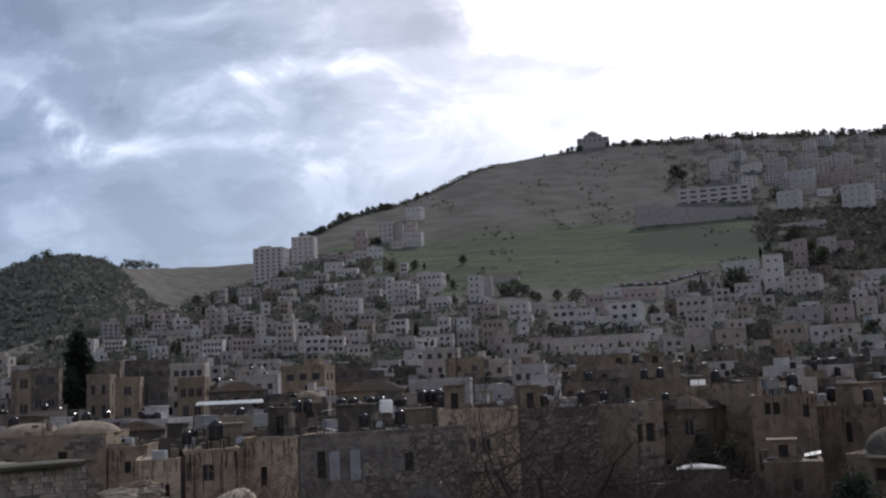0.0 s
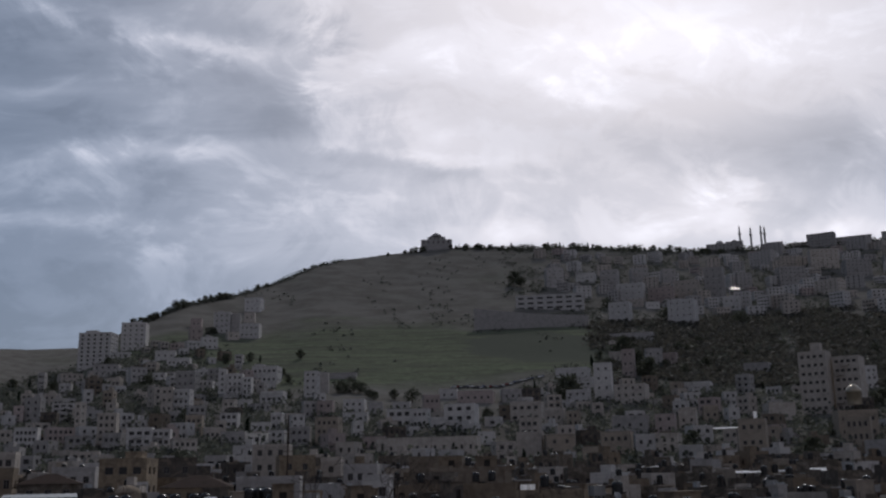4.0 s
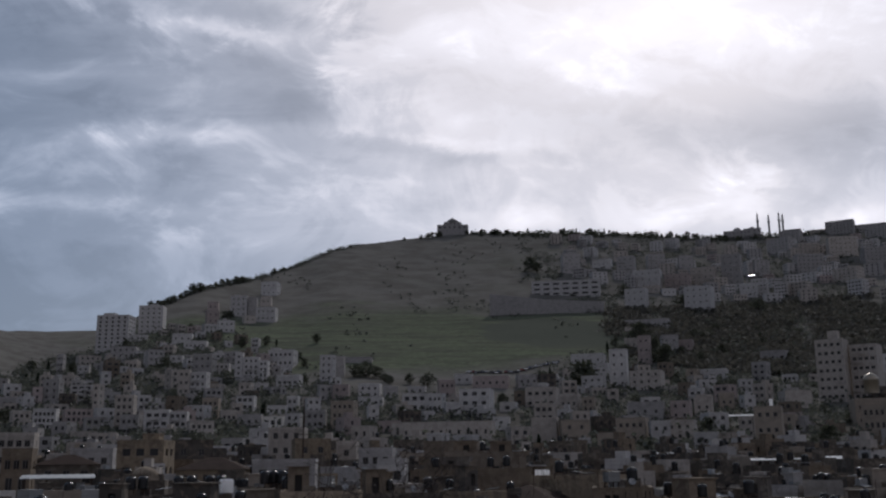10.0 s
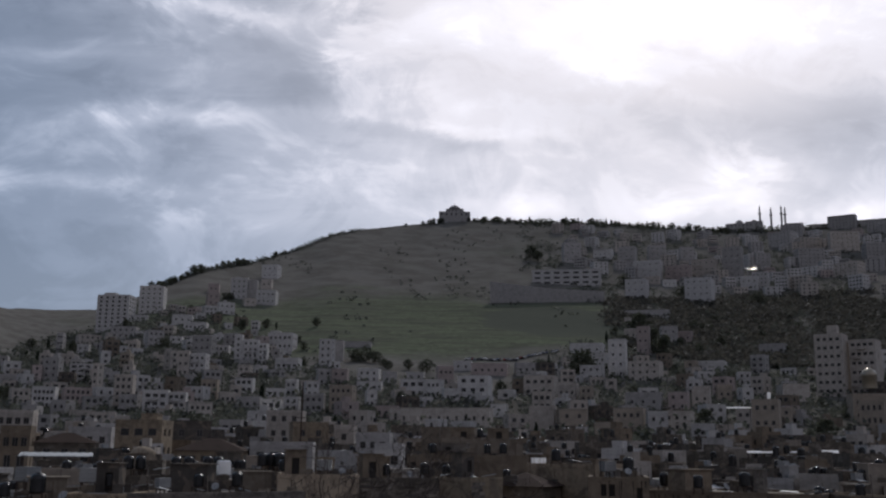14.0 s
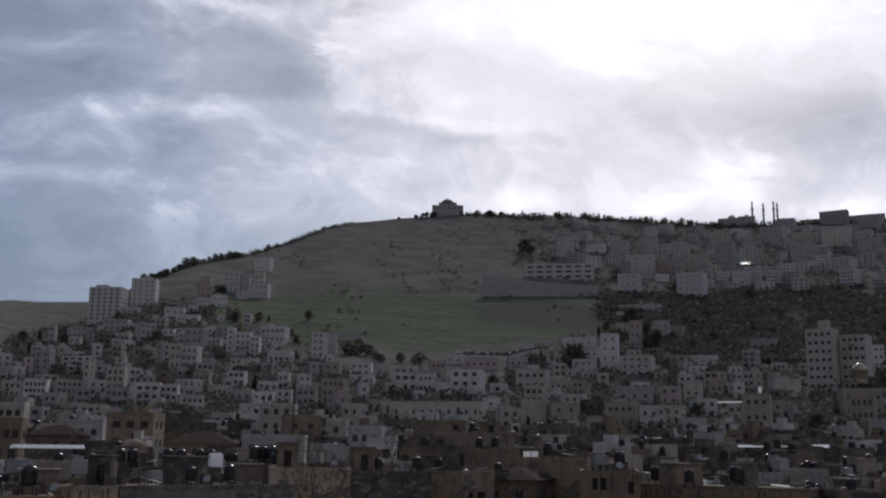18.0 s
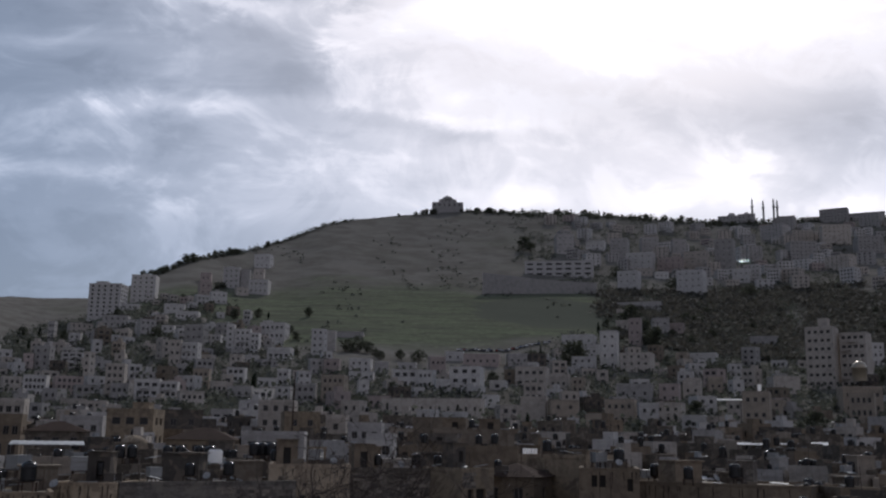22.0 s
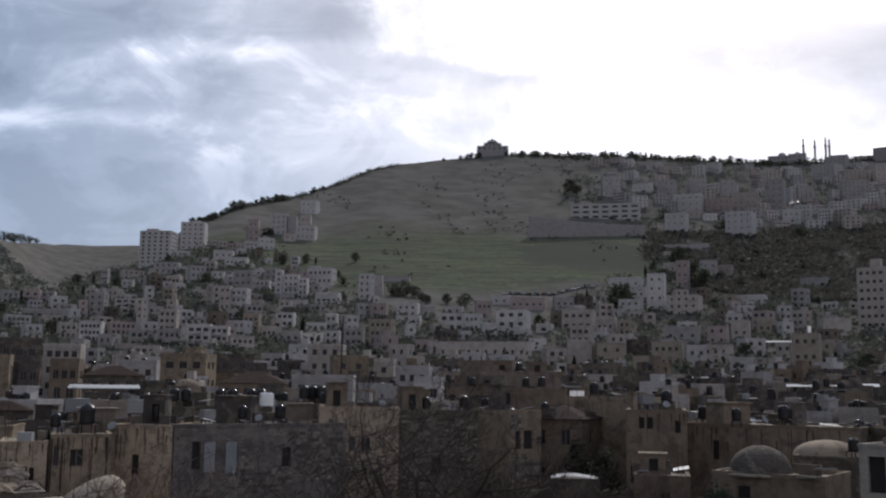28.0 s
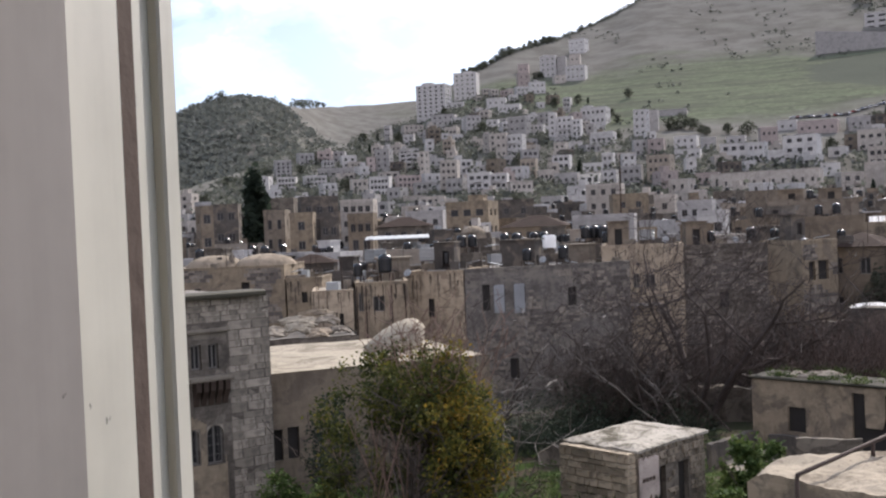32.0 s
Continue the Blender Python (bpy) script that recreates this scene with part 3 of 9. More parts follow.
def window_mesh(w, h, style):
    """A framed dark window, its foot at the middle of the opening, facing -y."""
    key = (round(w, 2), round(h, 2), style)
    if key not in WINDOWS:
        t, e = 0.07, 0.04
        xs = [-w / 2, -w / 2 + t, w / 2 - t, w / 2] if style == "slit" else [-w / 2, -w / 2 + t, -t / 2, t / 2, w / 2 - t, w / 2]
        zs = [0, t, h - t, h] if style != "cross" else [0, t, h * 0.6, h * 0.6 + t, h - t, h]
        fr, glass = Sheet(), []
        for i in range(len(xs) - 1):
            for j in range(len(zs) - 1):
                x0, x1, z0, z1 = xs[i], xs[i + 1], zs[j], zs[j + 1]
                if i % 2 and j % 2:
                    c = [(x0, z0), (x1, z0), (x1, z1), (x0, z1)]
                    for (xa, za), (xb, zb) in zip(c, c[1:] + c[:1]):
                        fr.quad((xb, 0, zb), (xa, 0, za), (xa, e, za), (xb, e, zb))
                    glass.append(len(fr.f))
                    fr.quad((x0, e, z0), (x1, e, z0), (x1, e, z1), (x0, e, z1))
                else:
                    fr.quad((x0, 0, z0), (x1, 0, z0), (x1, 0, z1), (x0, 0, z1))
        c = [(xs[0], 0), (xs[-1], 0), (xs[-1], h), (xs[0], h)]
        for (xa, za), (xb, zb) in zip(c, c[1:] + c[:1]):
            fr.quad((xa, 0, za), (xb, 0, zb), (xb, 0.06, zb), (xa, 0.06, za))
        me = fr.mesh("window", M_FRAME)
        me.materials.append(M_GLASS)
        for i in glass:
            me.polygons[i].material_index = 1
        WINDOWS[key] = me
    return WINDOWS[key]


RND = random.Random(11)
SIGHT = []


def sight_box(az, d, w, ground, h):
    """The part of the view that a house fills: bearings, heights and distance."""
    k = math.degrees(0.5 * w / d)
    ground, h = (ground + h - 5.0, 5.0) if d < 260 and h > 5 else (ground, h)
    return az - k, az + k, math.degrees(math.atan2(ground - EYE, d)), math.degrees(math.atan2(ground + h - EYE, d)), d


def hides(az, d, w, ground, h, most=0.25):
    """Whether a house set here would hide more than a share of one that stands behind it."""
    a0, a1, e0, e1, _ = sight_box(az, d, w, ground, h)
    for b0, b1, f0, f1, far in SIGHT:
        if far > d:
            over = max(0.0, min(a1, b1) - max(a0, b0)) * max(0.0, min(e1, f1) - max(-90.0, f0))
            if over > most * (b1 - b0) * (f1 - f0):
                return True
    return False


def house(az, d, w, h, ground, rows, cols, tone=0, turn=0.0, dep=None, win=(1.1, 1.35), below=5.0, roof="flat", balcony=0, top=0.0, lift=0.0, style="pair", label="", side_cols=None, depth=0.22):
    """A flat-roofed town house: walls with recessed openings, roof slab with parapet, one mesh for each window.
    az, d: the middle of its front; turn: degrees by which its front turns from facing the window of the viewer."""
    dep = dep or max(6.0, w * 0.8)
    m = Matrix.Translation(polar(az, d, ground)) @ pose(0, 0, 0, 0, 0, -az + turn)
    SIGHT.append(sight_box(az, d, w, ground, h))
    words = label or "%s house with a flat roof and dark windows" % WALL_WORDS[tone]
    if not label:
        words = ("tall " if rows >= 5 else "low " if rows <= 1 else "") + words
    top_ob = group_at("house" if rows < 5 else "apartment_building", m, words, "house" if rows < 5 else "apartment block", "houses of the town")
    sh = Sheet()
    x0, x1, hw = -w / 2, w / 2, h
    floor_h = h / max(rows, 1)
    ww, wh = min(win[0], w / max(cols, 1) * 0.6), min(win[1], floor_h * 0.6)
    fronts, sides = [], []
    for r in range(rows):
        zz = floor_h * r + lift + (floor_h - wh) * 0.52
        if cols:
            fronts += [(x, zz, ww, wh) for x in spans(w, cols, ww, min(0.6, w * 0.06))]
        n = side_cols if side_cols is not None else max(1, int(dep / 3.6)) if d < 300 or abs(turn) > 15 else 0
        if n:
            sides += [(x, zz, ww, wh) for x in spans(dep, n, ww, 0.7)]
    facade(sh, Vector((x0, 0, 0)), Vector((1, 0, 0)), w, -below, hw, fronts, depth)
    facade(sh, Vector((x1, 0, 0)), Vector((0, 1, 0)), dep, -below, hw, sides if turn < -3 else [], depth)
    facade(sh, Vector((x1, dep, 0)), Vector((-1, 0, 0)), w, -below, hw, [])
    facade(sh, Vector((x0, dep, 0)), Vector((0, -1, 0)), dep, -below, hw, sides if turn > 3 else [], depth)
    part("wall", sh.mesh("wall", M_WALLS[tone]), top_ob)
    rf = Sheet()
    if roof == "flat":
        p, th = RND.choice((0.35, 0.6, 0.9)), 0.22
        rf.box(x0 + th, x1 - th, th, dep - th, hw - 0.25, hw + 0.04)
        part("roof", rf.mesh("roof", RND.choice((M_ROOF, M_ROOF_PALE, M_ROOF, M_ROOF_OLD))), top_ob)
        pr = Sheet()
        o = 0.05
        pr.rings([(x0, x1, 0, dep, hw), (x0 - o, x1 + o, -o, dep + o, hw + 0.01), (x0 - o, x1 + o, -o, dep + o, hw + p), (x0 + th, x1 - th, th, dep - th, hw + p), (x0 + th, x1 - th, th, dep - th, hw + 0.045)], False)
        part("parapet", pr.mesh("parapet", M_WALLS[tone]), top_ob)
    elif roof == "hip":
        e, r = 0.4, min(w, dep) * 0.22
        c = [(x0 - e, -e, hw), (x1 + e, -e, hw), (x1 + e, dep + e, hw), (x0 - e, dep + e, hw)]
        ra, rb = (x0 + dep / 2, dep / 2, hw + r), (x1 - dep / 2, dep / 2, hw + r)
        if w <= dep:
            ra = rb = (0, dep / 2, hw + r)
        rf.quad(c[0], c[1], rb, ra)
        rf.quad(c[2], c[3], ra, rb)
        n = len(rf.v)
        rf.v += [c[1], c[2], rb, c[3], c[0], ra]
        rf.f += [(n, n + 1, n + 2), (n + 3, n + 4, n + 5)]
        rf.quad(c[3], c[2], c[1], c[0])
        part("roof", rf.mesh("roof", M_TILE), top_ob, None, "hipped roof of brown clay tiles")
    if top > 0:
        st = Sheet()
        sx, sw = RND.uniform(x0 + 0.5, x1 - 0.5 - w * 0.35), w * 0.35
        ya, yb = dep * 0.3, dep * 0.75
        st.rings([(sx, sx + sw, ya, yb, hw + 0.05), (sx, sx + sw, ya, yb, hw + top), (sx - 0.12, sx + sw + 0.12, ya - 0.12, yb + 0.12, hw + top), (sx - 0.12, sx + sw + 0.12, ya - 0.12, yb + 0.12, hw + top + 0.18)])
        part("stair_house", st.mesh("stair_house", M_WALLS[tone]), top_ob)
    for x, z, a, b in fronts:
        part("window", window_mesh(a, b, style), top_ob, pose(x0 + x + a / 2, depth - 0.07, z))
    if turn < -3:
        for x, z, a, b in sides:
            part("window", window_mesh(a, b, style), top_ob, pose(x1 - depth + 0.07, x + a / 2, z, 0, 0, 90))
    elif turn > 3:
        for x, z, a, b in sides:
            part("window", window_mesh(a, b, style), top_ob, pose(x0 + depth - 0.07, dep - x - a / 2, z, 0, 0, -90))
    for k in range(balcony):
        r = 1 + k % max(rows - 1, 1)
        bw = min(3.2, w * 0.34)
        bx = x0 + 0.6 + (w - bw - 1.2) * (k * 0.37 % 1.0)
        bs = Sheet()
        z = floor_h * r
        bs.rings([(bx, bx + bw, -1.25, -0.004, z - 0.14), (bx, bx + bw, -1.25, -0.004, z + 0.95), (bx + 0.12, bx + bw - 0.12, -1.13, -0.01, z + 0.95), (bx + 0.12, bx + bw - 0.12, -1.13, -0.01, z)])
        part("balcony", bs.mesh("balcony", M_WALLS[tone]), top_ob)
    return top_ob


TANKS = {}


def water_tank(place, size=1.0, kind=0, turn=0.0):
    """A roof tank on its stand; the meshes are made once and shared."""
    if not TANKS:
        a = Sheet()
        pr = [(0.0, 0.0), (0.5, 0.0), (0.56, 0.05)]
        for i in range(4):
            z = 0.12 + i * 0.26
            pr += [(0.56, z), (0.567, z + 0.06), (0.567, z + 0.12), (0.56, z + 0.18)]
        pr += [(0.55, 1.2), (0.42, 1.36), (0.2, 1.42)]
        a.lathe(pr, 14)
        TANKS["barrel"] = a.mesh("barrel", M_TANK, True)
        a = Sheet()
        a.lathe([(0.0, 0.10), (0.2, 0.09), (0.21, 0.0), (0.0, -0.01)], 12)
        TANKS["lid"] = a.mesh("lid", M_TANK, True)
        a = Sheet()
        a.box(-0.6, 0.6, -0.6, 0.6, -0.06, 0.0)
        for x in (-0.5, 0.5):
            for y in (-0.5, 0.5):
                a.box(x - 0.05, x + 0.05, y - 0.05, y + 0.05, -0.75, -0.06)
        TANKS["stand"] = a.mesh("stand", M_RUST)
        a = Sheet()
        rr = []
        for z in (0.0, 0.36, 0.72):
            rr += [(-0.7, 0.7, -0.6, 0.6, z), (-0.7, 0.7, -0.6, 0.6, z + 0.28), (-0.73, 0.73, -0.63, 0.63, z + 0.3), (-0.73, 0.73, -0.63, 0.63, z + 0.34)]
        a.rings(rr)
        TANKS["box"] = a.mesh("box", M_STEEL)
    size *= 0.72
    m = Matrix.Translation(place) @ pose(0, 0, 0.72 * size, 0, 0, turn) @ Matrix.Scale(size, 4)
    if kind == 0:
        ob = group_at("water_tank", m, "black ribbed plastic water tank on a roof stand", "water tank", "roof tanks")
        part("barrel", TANKS["barrel"], ob)
        if Vector(place).length < 110:
            part("lid", TANKS["lid"], ob, pose(0, 0, 1.4))
    else:
        ob = group_at("water_tank", m, "square galvanised water tank on a roof stand", "water tank", "roof tanks")
        part("tank_box", TANKS["box"], ob)
    part("stand", TANKS["stand"], ob)
    return ob


def joined(name, sheets, label, category, parent=None):
    """One object of kind stuff out of several sheets: (material, sheet)."""
    vs, fs, mi, n = [], [], [], 0
    me = bpy.data.meshes.new(name)
    for i, (mat, sh) in enumerate(sheets):
        vs += sh.v
        fs += [tuple(k + n for k in f) for f in sh.f]
        mi += [i] * len(sh.f)
        n += len(sh.v)
        me.materials.append(mat)
    me.from_pydata(vs, [], fs)
    me.polygons.foreach_set("material_index", mi)
    me.update()
    return tagged(new(name, me), label, category, kind="stuff")


def moved(sh, m, into):
    """Adds a sheet, moved by m, to another."""
    n = len(into.v)
    into.v += [tuple(m @ Vector(v)) for v in sh.v]
    into.f += [tuple(i + n for i in f) for f in sh.f]


class Quarter:
    """Houses past the ones that can be counted: joined, yet with recessed windows, parapets and stair houses."""

    def __init__(self):
        self.walls = [Sheet() for _ in M_WALLS]
        self.roofs, self.panes = Sheet(), Sheet()

    def house(self, az, d, w, h, ground, rows, cols, tone, turn, dep, win=(1.0, 1.3), below=5.0, top=0.0, side_cols=1):
        m = Matrix.Translation(polar(az, d, ground)) @ pose(0, 0, 0, 0, 0, -az + turn)
        sh, pn, rf = Sheet(), Sheet(), Sheet()
        x0, x1, fh = -w / 2, w / 2, h / rows
        ww, wh = min(win[0], w / max(cols, 1) * 0.55), min(win[1], fh * 0.55)
        fr, sd = [], []
        for r in range(rows):
            z = fh * r + (fh - wh) * 0.5
            fr += [(x, z, ww, wh) for x in spans(w, cols, ww, 0.5)] if cols else []
            sd += [(x, z, ww, wh) for x in spans(dep, side_cols, ww, 0.6)] if side_cols else []
        facade(sh, Vector((x0, 0, 0)), Vector((1, 0, 0)), w, -below, h, fr, 0.2, pn)
        facade(sh, Vector((x1, 0, 0)), Vector((0, 1, 0)), dep, -below, h, sd if turn < 0 else [], 0.2, pn)
        facade(sh, Vector((x1, dep, 0)), Vector((-1, 0, 0)), w, -below, h, [])
        facade(sh, Vector((x0, dep, 0)), Vector((0, -1, 0)), dep, -below, h, sd if turn > 0 else [], 0.2, pn)
        p = RND.choice((0.3, 0.5, 0.9))
        sh.rings([(x0, x1, 0, dep, h), (x0, x1, 0, dep, h + p), (x0 + 0.2, x1 - 0.2, 0.2, dep - 0.2, h + p), (x0 + 0.2, x1 - 0.2, 0.2, dep - 0.2, h + 0.04)], False)
        rf.quad((x0 + 0.2, 0.2, h + 0.04), (x1 - 0.2, 0.2, h + 0.04), (x1 - 0.2, dep - 0.2, h + 0.04), (x0 + 0.2, dep - 0.2, h + 0.04))
        if RND.random() < 0.5 and w > 5:
            bw = w * RND.uniform(0.35, 0.6)
            bx = RND.choice((x0, x1 - bw, x0 + 0.5))
            for r in range(1 if rows > 1 else 0, rows):
                z = fh * r
                sh.rings([(bx, bx + bw, -1.0, -0.01, z - 0.15), (bx, bx + bw, -1.0, -0.01, z + 0.8), (bx + 0.12, bx + bw - 0.12, -0.88, -0.01, z + 0.8), (bx + 0.12, bx + bw - 0.12, -0.88, -0.01, z + 0.05)])
        if top:
            sx = RND.uniform(x0 + 0.5, x1 - 0.5 - w * 0.35)
            sh.rings([(sx, sx + w * 0.35, dep * 0.3, dep * 0.75, h + 0.05), (sx, sx + w * 0.35, dep * 0.3, dep * 0.75, h + top)])
        moved(sh, m, self.walls[tone])
        moved(pn, m, self.panes)
        moved(rf, m, self.roofs)

    def finish(self, label):
        sheets = [(mat, sh) for mat, sh in zip(M_WALLS, self.walls) if sh.f]
        return joined("town_houses", sheets + [(M_ROOF, self.roofs), (M_GLASS, self.panes)], label, "houses")

# ---- the ground: one sheet from the garden over the town and the mountain to the horizon ----
RIDGE_AZ = [-60, -30, -25.8, -20.1, -15.6, -12.5, -10.4, -8.8, -7.2, -4.8, -2.9, -1.2, 0.2, 1.9, 5.2, 8.3, 13.8, 17, 21, 24, 29, 33, 45, 60]
RIDGE_EL = [2.5, 2.6, 3.0, 4.6, 5.5, 6.5, 8.3, 9.1, 9.9, 10.4, 11.0, 11.6, 12.25, 12.65, 13.0, 13.3, 13.15, 12.95, 12.5, 12.3, 12.2, 12.1, 10, 6]
RIDGE_D = [480, 500, 540, 620, 700, 790, 870, 930, 980, 1060, 1130, 1190, 1240, 1290, 1360, 1400, 1420, 1430, 1440, 1450, 1450, 1450, 1450, 1400]
FAR_AZ = [-60, -32, -27, -25.7, -24.2, -22, -20.5, -19.3, -18, -15, -12, -6, 10, 60]
FAR_EL = [5.5, 6.2, 6.7, 7.0, 7.6, 7.95, 7.7, 7.3, 7.3, 7.35, 7.5, 7.9, 8, 7]
FAR_D = [1900, 1900, 1900, 1900, 1900, 1950, 2000, 2150, 2500, 2600, 2600, 2600, 2600, 2600]


def smooth_at(xs, ys, a, r=0.7):
    return sum(np.interp(a + k * r, xs, ys) * g for k, g in ((-1, 0.25), (0, 0.5), (1, 0.25)))


def ground_z(az, d):
    """Height of the ground at az degrees and d metres."""
    if d < 1:
        return 0.0
    dc = smooth_at(RIDGE_AZ, RIDGE_D, az, 1.0)
    zc = EYE + dc * math.tan(radians(smooth_at(RIDGE_AZ, RIDGE_EL, az, 0.5)))
    df = smooth_at(FAR_AZ, FAR_D, az, 1.0)
    zf = EYE + df * math.tan(radians(smooth_at(FAR_AZ, FAR_EL, az, 0.5)))
    front = max(0.0, math.cos(radians(max(0.0, abs(az) - 40) * 0.9))) if abs(az) < 140 else 0.0
    near = 1.2 * min(1.0, max(0.0, (d - 60) / 120))
    if d <= dc:
        s = max(0.0, (d - 170) / (dc - 170))
        z = near + (zc - near) * (s ** 1.5)
    else:
        s = (d - dc) / max(1.0, df - dc)
        valley = zc * 0.45
        if s < 1:
            k = s * s * (3 - 2 * s)
            z = zc + (zf - zc) * k - (max(zc, 0.6 * zf) - valley) * (math.sin(math.pi * s) ** 1.2) * 0.75
        else:
            z = zf - (d - df) * 0.10
    p = polar(az, d)
    if d > 230:
        k = min(1.0, (d - 230) / 300)
        z += k * (noise.fractal(Vector((p.x, p.y, 0)) / 90, 1.0, 2.0, 4) * 1.5)
        if d < dc * 0.97:
            q = (z % 6.0) / 6.0
            z += k * 0.5 * ((1 if q > 0.8 else q / 0.8) - q)
    elif d < 60:
        z += noise.fractal(p / 6, 1.0, 2.0, 3) * 0.12
    return z * front


def build_ground():
    azs = list(np.arange(-180, -44, 8.0)) + list(np.arange(-44, -30, 1.0)) + list(np.arange(-30, 37, 0.2)) + list(np.arange(37, 180.1, 8.0))
    ds = [0.0] + [3 * 1.12 ** i for i in range(38)]
    ds = [v for v in ds if v < 200] + list(np.arange(200, 1500, 7.5)) + [1500 * 1.03 ** i for i in range(1, 24)] + [3400, 4200, 4800]
    vs, fs, n = [], [], len(ds)
    for a in azs:
        for d in ds:
            vs.append(tuple(polar(a, d, ground_z(a, d))))
    for i in range(len(azs) - 1):
        for j in range(n - 1):
            a, b = i * n + j, (i + 1) * n + j
            fs.append((a, b, b + 1, a + 1) if j else (a, b + 1, a + 1))
    me = bpy.data.meshes.new("ground")
    me.from_pydata(vs, [], fs)
    me.materials.append(M_GROUND)
    me.polygons.foreach_set("use_smooth", [True] * len(me.polygons))
    me.update()
    return tagged(new("ground", me), "ground of garden, town and grassy terraced mountain slope", "ground", kind="structure")


build_ground()

# ---- houses of the slope that can be told apart ----
house(13.95, 968, 66.6, 14.6, 175.7, 3, 7, 0, -3, dep=14.0, win=(6.4, 1.9), side_cols=0, label="long white apartment range with bands of dark windows")
house(-11.59, 744, 23.3, 23.5, 98.2, 8, 5, 0, -22, dep=14.0, top=2.5, win=(1.6, 1.5))
house(-9.60, 774, 17.8, 20.2, 113.8, 6, 4, 0, -12, dep=13.3, top=2.0)
house(-10.22, 742, 13.1, 4.2, 103.8, 1, 3, 0, -8, dep=9.8)
house(-10.94, 678, 16.0, 7.2, 84.5, 2, 4, 2, -10, dep=12.0)
house(-12.62, 694, 14.2, 6.9, 80.5, 2, 4, 1, 12, dep=10.7)
house(-14.15, 662, 3.8, 11.3, 72.3, 3, 2, 2, -20, dep=5.0)
house(-12.96, 642, 6.9, 6.4, 68.7, 2, 2, 0, -15, dep=5.1)
house(-9.20, 614, 9.4, 10.7, 72.1, 3, 3, 2, 14, dep=7.1)
house(-14.52, 522, 8.0, 12.5, 43.9, 4, 2, 2, -24, dep=6.0, top=2.2)
house(-15.15, 522, 4.6, 9.0, 44.0, 3, 1, 4, -8, dep=5.0)
house(-12.97, 526, 10.7, 9.5, 45.2, 4, 3, 0, -10, dep=8.0, balcony=3, win=(2.2, 1.3))
house(-12.24, 458, 2.5, 15.4, 34.4, 5, 1, 1, -30, dep=5.0)
house(-17.55, 550, 6.3, 5.0, 48.9, 2, 3, 2, 10, dep=5.0)
house(-19.97, 466, 8.7, 6.5, 34.0, 3, 5, 0, -8, dep=6.5)
house(-18.31, 470, 10.3, 6.2, 34.6, 3, 5, 0, 8, dep=7.7)
house(-17.03, 514, 21.1, 4.6, 42.3, 1, 7, 2, -6, dep=15.8)
house(-15.82, 446, 7.2, 6.4, 30.8, 2, 3, 1, 12, dep=5.4)
house(-14.73, 434, 8.9, 7.9, 29.3, 3, 5, 0, -12, dep=6.7)
house(-13.01, 442, 10.8, 7.6, 30.3, 3, 5, 4, 8, dep=8.1)
house(-10.74, 406, 7.1, 13.6, 27.7, 5, 3, 1, -14, dep=5.3, balcony=2)
house(-10.45, 394, 6.8, 7.0, 25.9, 2, 3, 2, -20, dep=5.1)
house(-9.03, 386, 9.1, 9.1, 25.5, 3, 3, 0, -8, dep=6.8, balcony=3, win=(2.0, 1.4))
house(-20.10, 530, 8.5, 8.1, 44.8, 4, 3, 2, 8, dep=6.3)
house(-16.97, 582, 7.2, 6.3, 55.3, 2, 2, 2, -12, dep=5.4)
house(-18.77, 574, 8.9, 6.4, 53.6, 2, 3, 2, 14, dep=6.6)
house(-16.02, 538, 7.7, 4.9, 46.8, 2, 2, 1, 8, dep=5.8)
house(-3.18, 974, 15.8, 13.7, 178.4, 2, 3, 0, -20, dep=11.8)
house(-3.33, 910, 9.5, 9.6, 157.6, 1, 2, 1, -8, dep=7.1)
house(-4.85, 850, 13.8, 17.2, 139.1, 4, 3, 0, -14, dep=10.3, top=2.0)
house(-4.08, 850, 7.4, 17.2, 138.5, 3, 0, 2, -10, dep=5.5)
house(-3.33, 826, 16.1, 11.5, 131.9, 2, 4, 0, -12, dep=12.1)
house(-6.22, 798, 9.5, 10.1, 125.2, 2, 2, 4, 12, dep=7.1)
house(-6.26, 870, 9.0, 7.6, 146.3, 1, 2, 4, -8, dep=6.7)
house(-6.31, 750, 10.3, 6.9, 110.8, 2, 3, 0, 14, dep=7.7)
house(-5.46, 762, 11.8, 9.2, 113.5, 2, 3, 0, 8, dep=8.8)
house(-7.86, 710, 13.7, 6.1, 99.3, 1, 3, 0, -6, dep=10.3)
house(-6.86, 722, 7.3, 5.4, 103.5, 1, 2, 0, 10, dep=5.4)
house(-7.15, 674, 14.8, 6.1, 90.2, 1, 5, 0, -8, dep=11.1)
house(-4.17, 818, 9.7, 6.2, 129.1, 1, 2, 1, 14, dep=7.2)
house(-8.13, 610, 7.2, 6.8, 72.6, 2, 2, 0, -12, dep=5.4)
house(-6.73, 562, 10.9, 12.7, 62.3, 3, 3, 2, -22, dep=8.2)
house(-7.68, 502, 5.6, 12.1, 48.7, 3, 2, 1, -10, dep=5.0)
house(-6.93, 502, 8.5, 10.9, 48.6, 3, 3, 0, -18, dep=6.4, balcony=2)
house(-4.73, 554, 4.2, 15.0, 59.8, 5, 1, 0, -10, dep=5.0)
house(-4.05, 554, 8.6, 13.2, 59.6, 4, 3, 0, -8, dep=6.4, balcony=2)
house(-3.37, 550, 4.8, 11.8, 58.9, 4, 2, 0, -14, dep=5.0)
house(-2.42, 610, 15.4, 10.0, 73.4, 2, 5, 0, -16, dep=11.5, win=(1.3, 1.6), top=2.0)
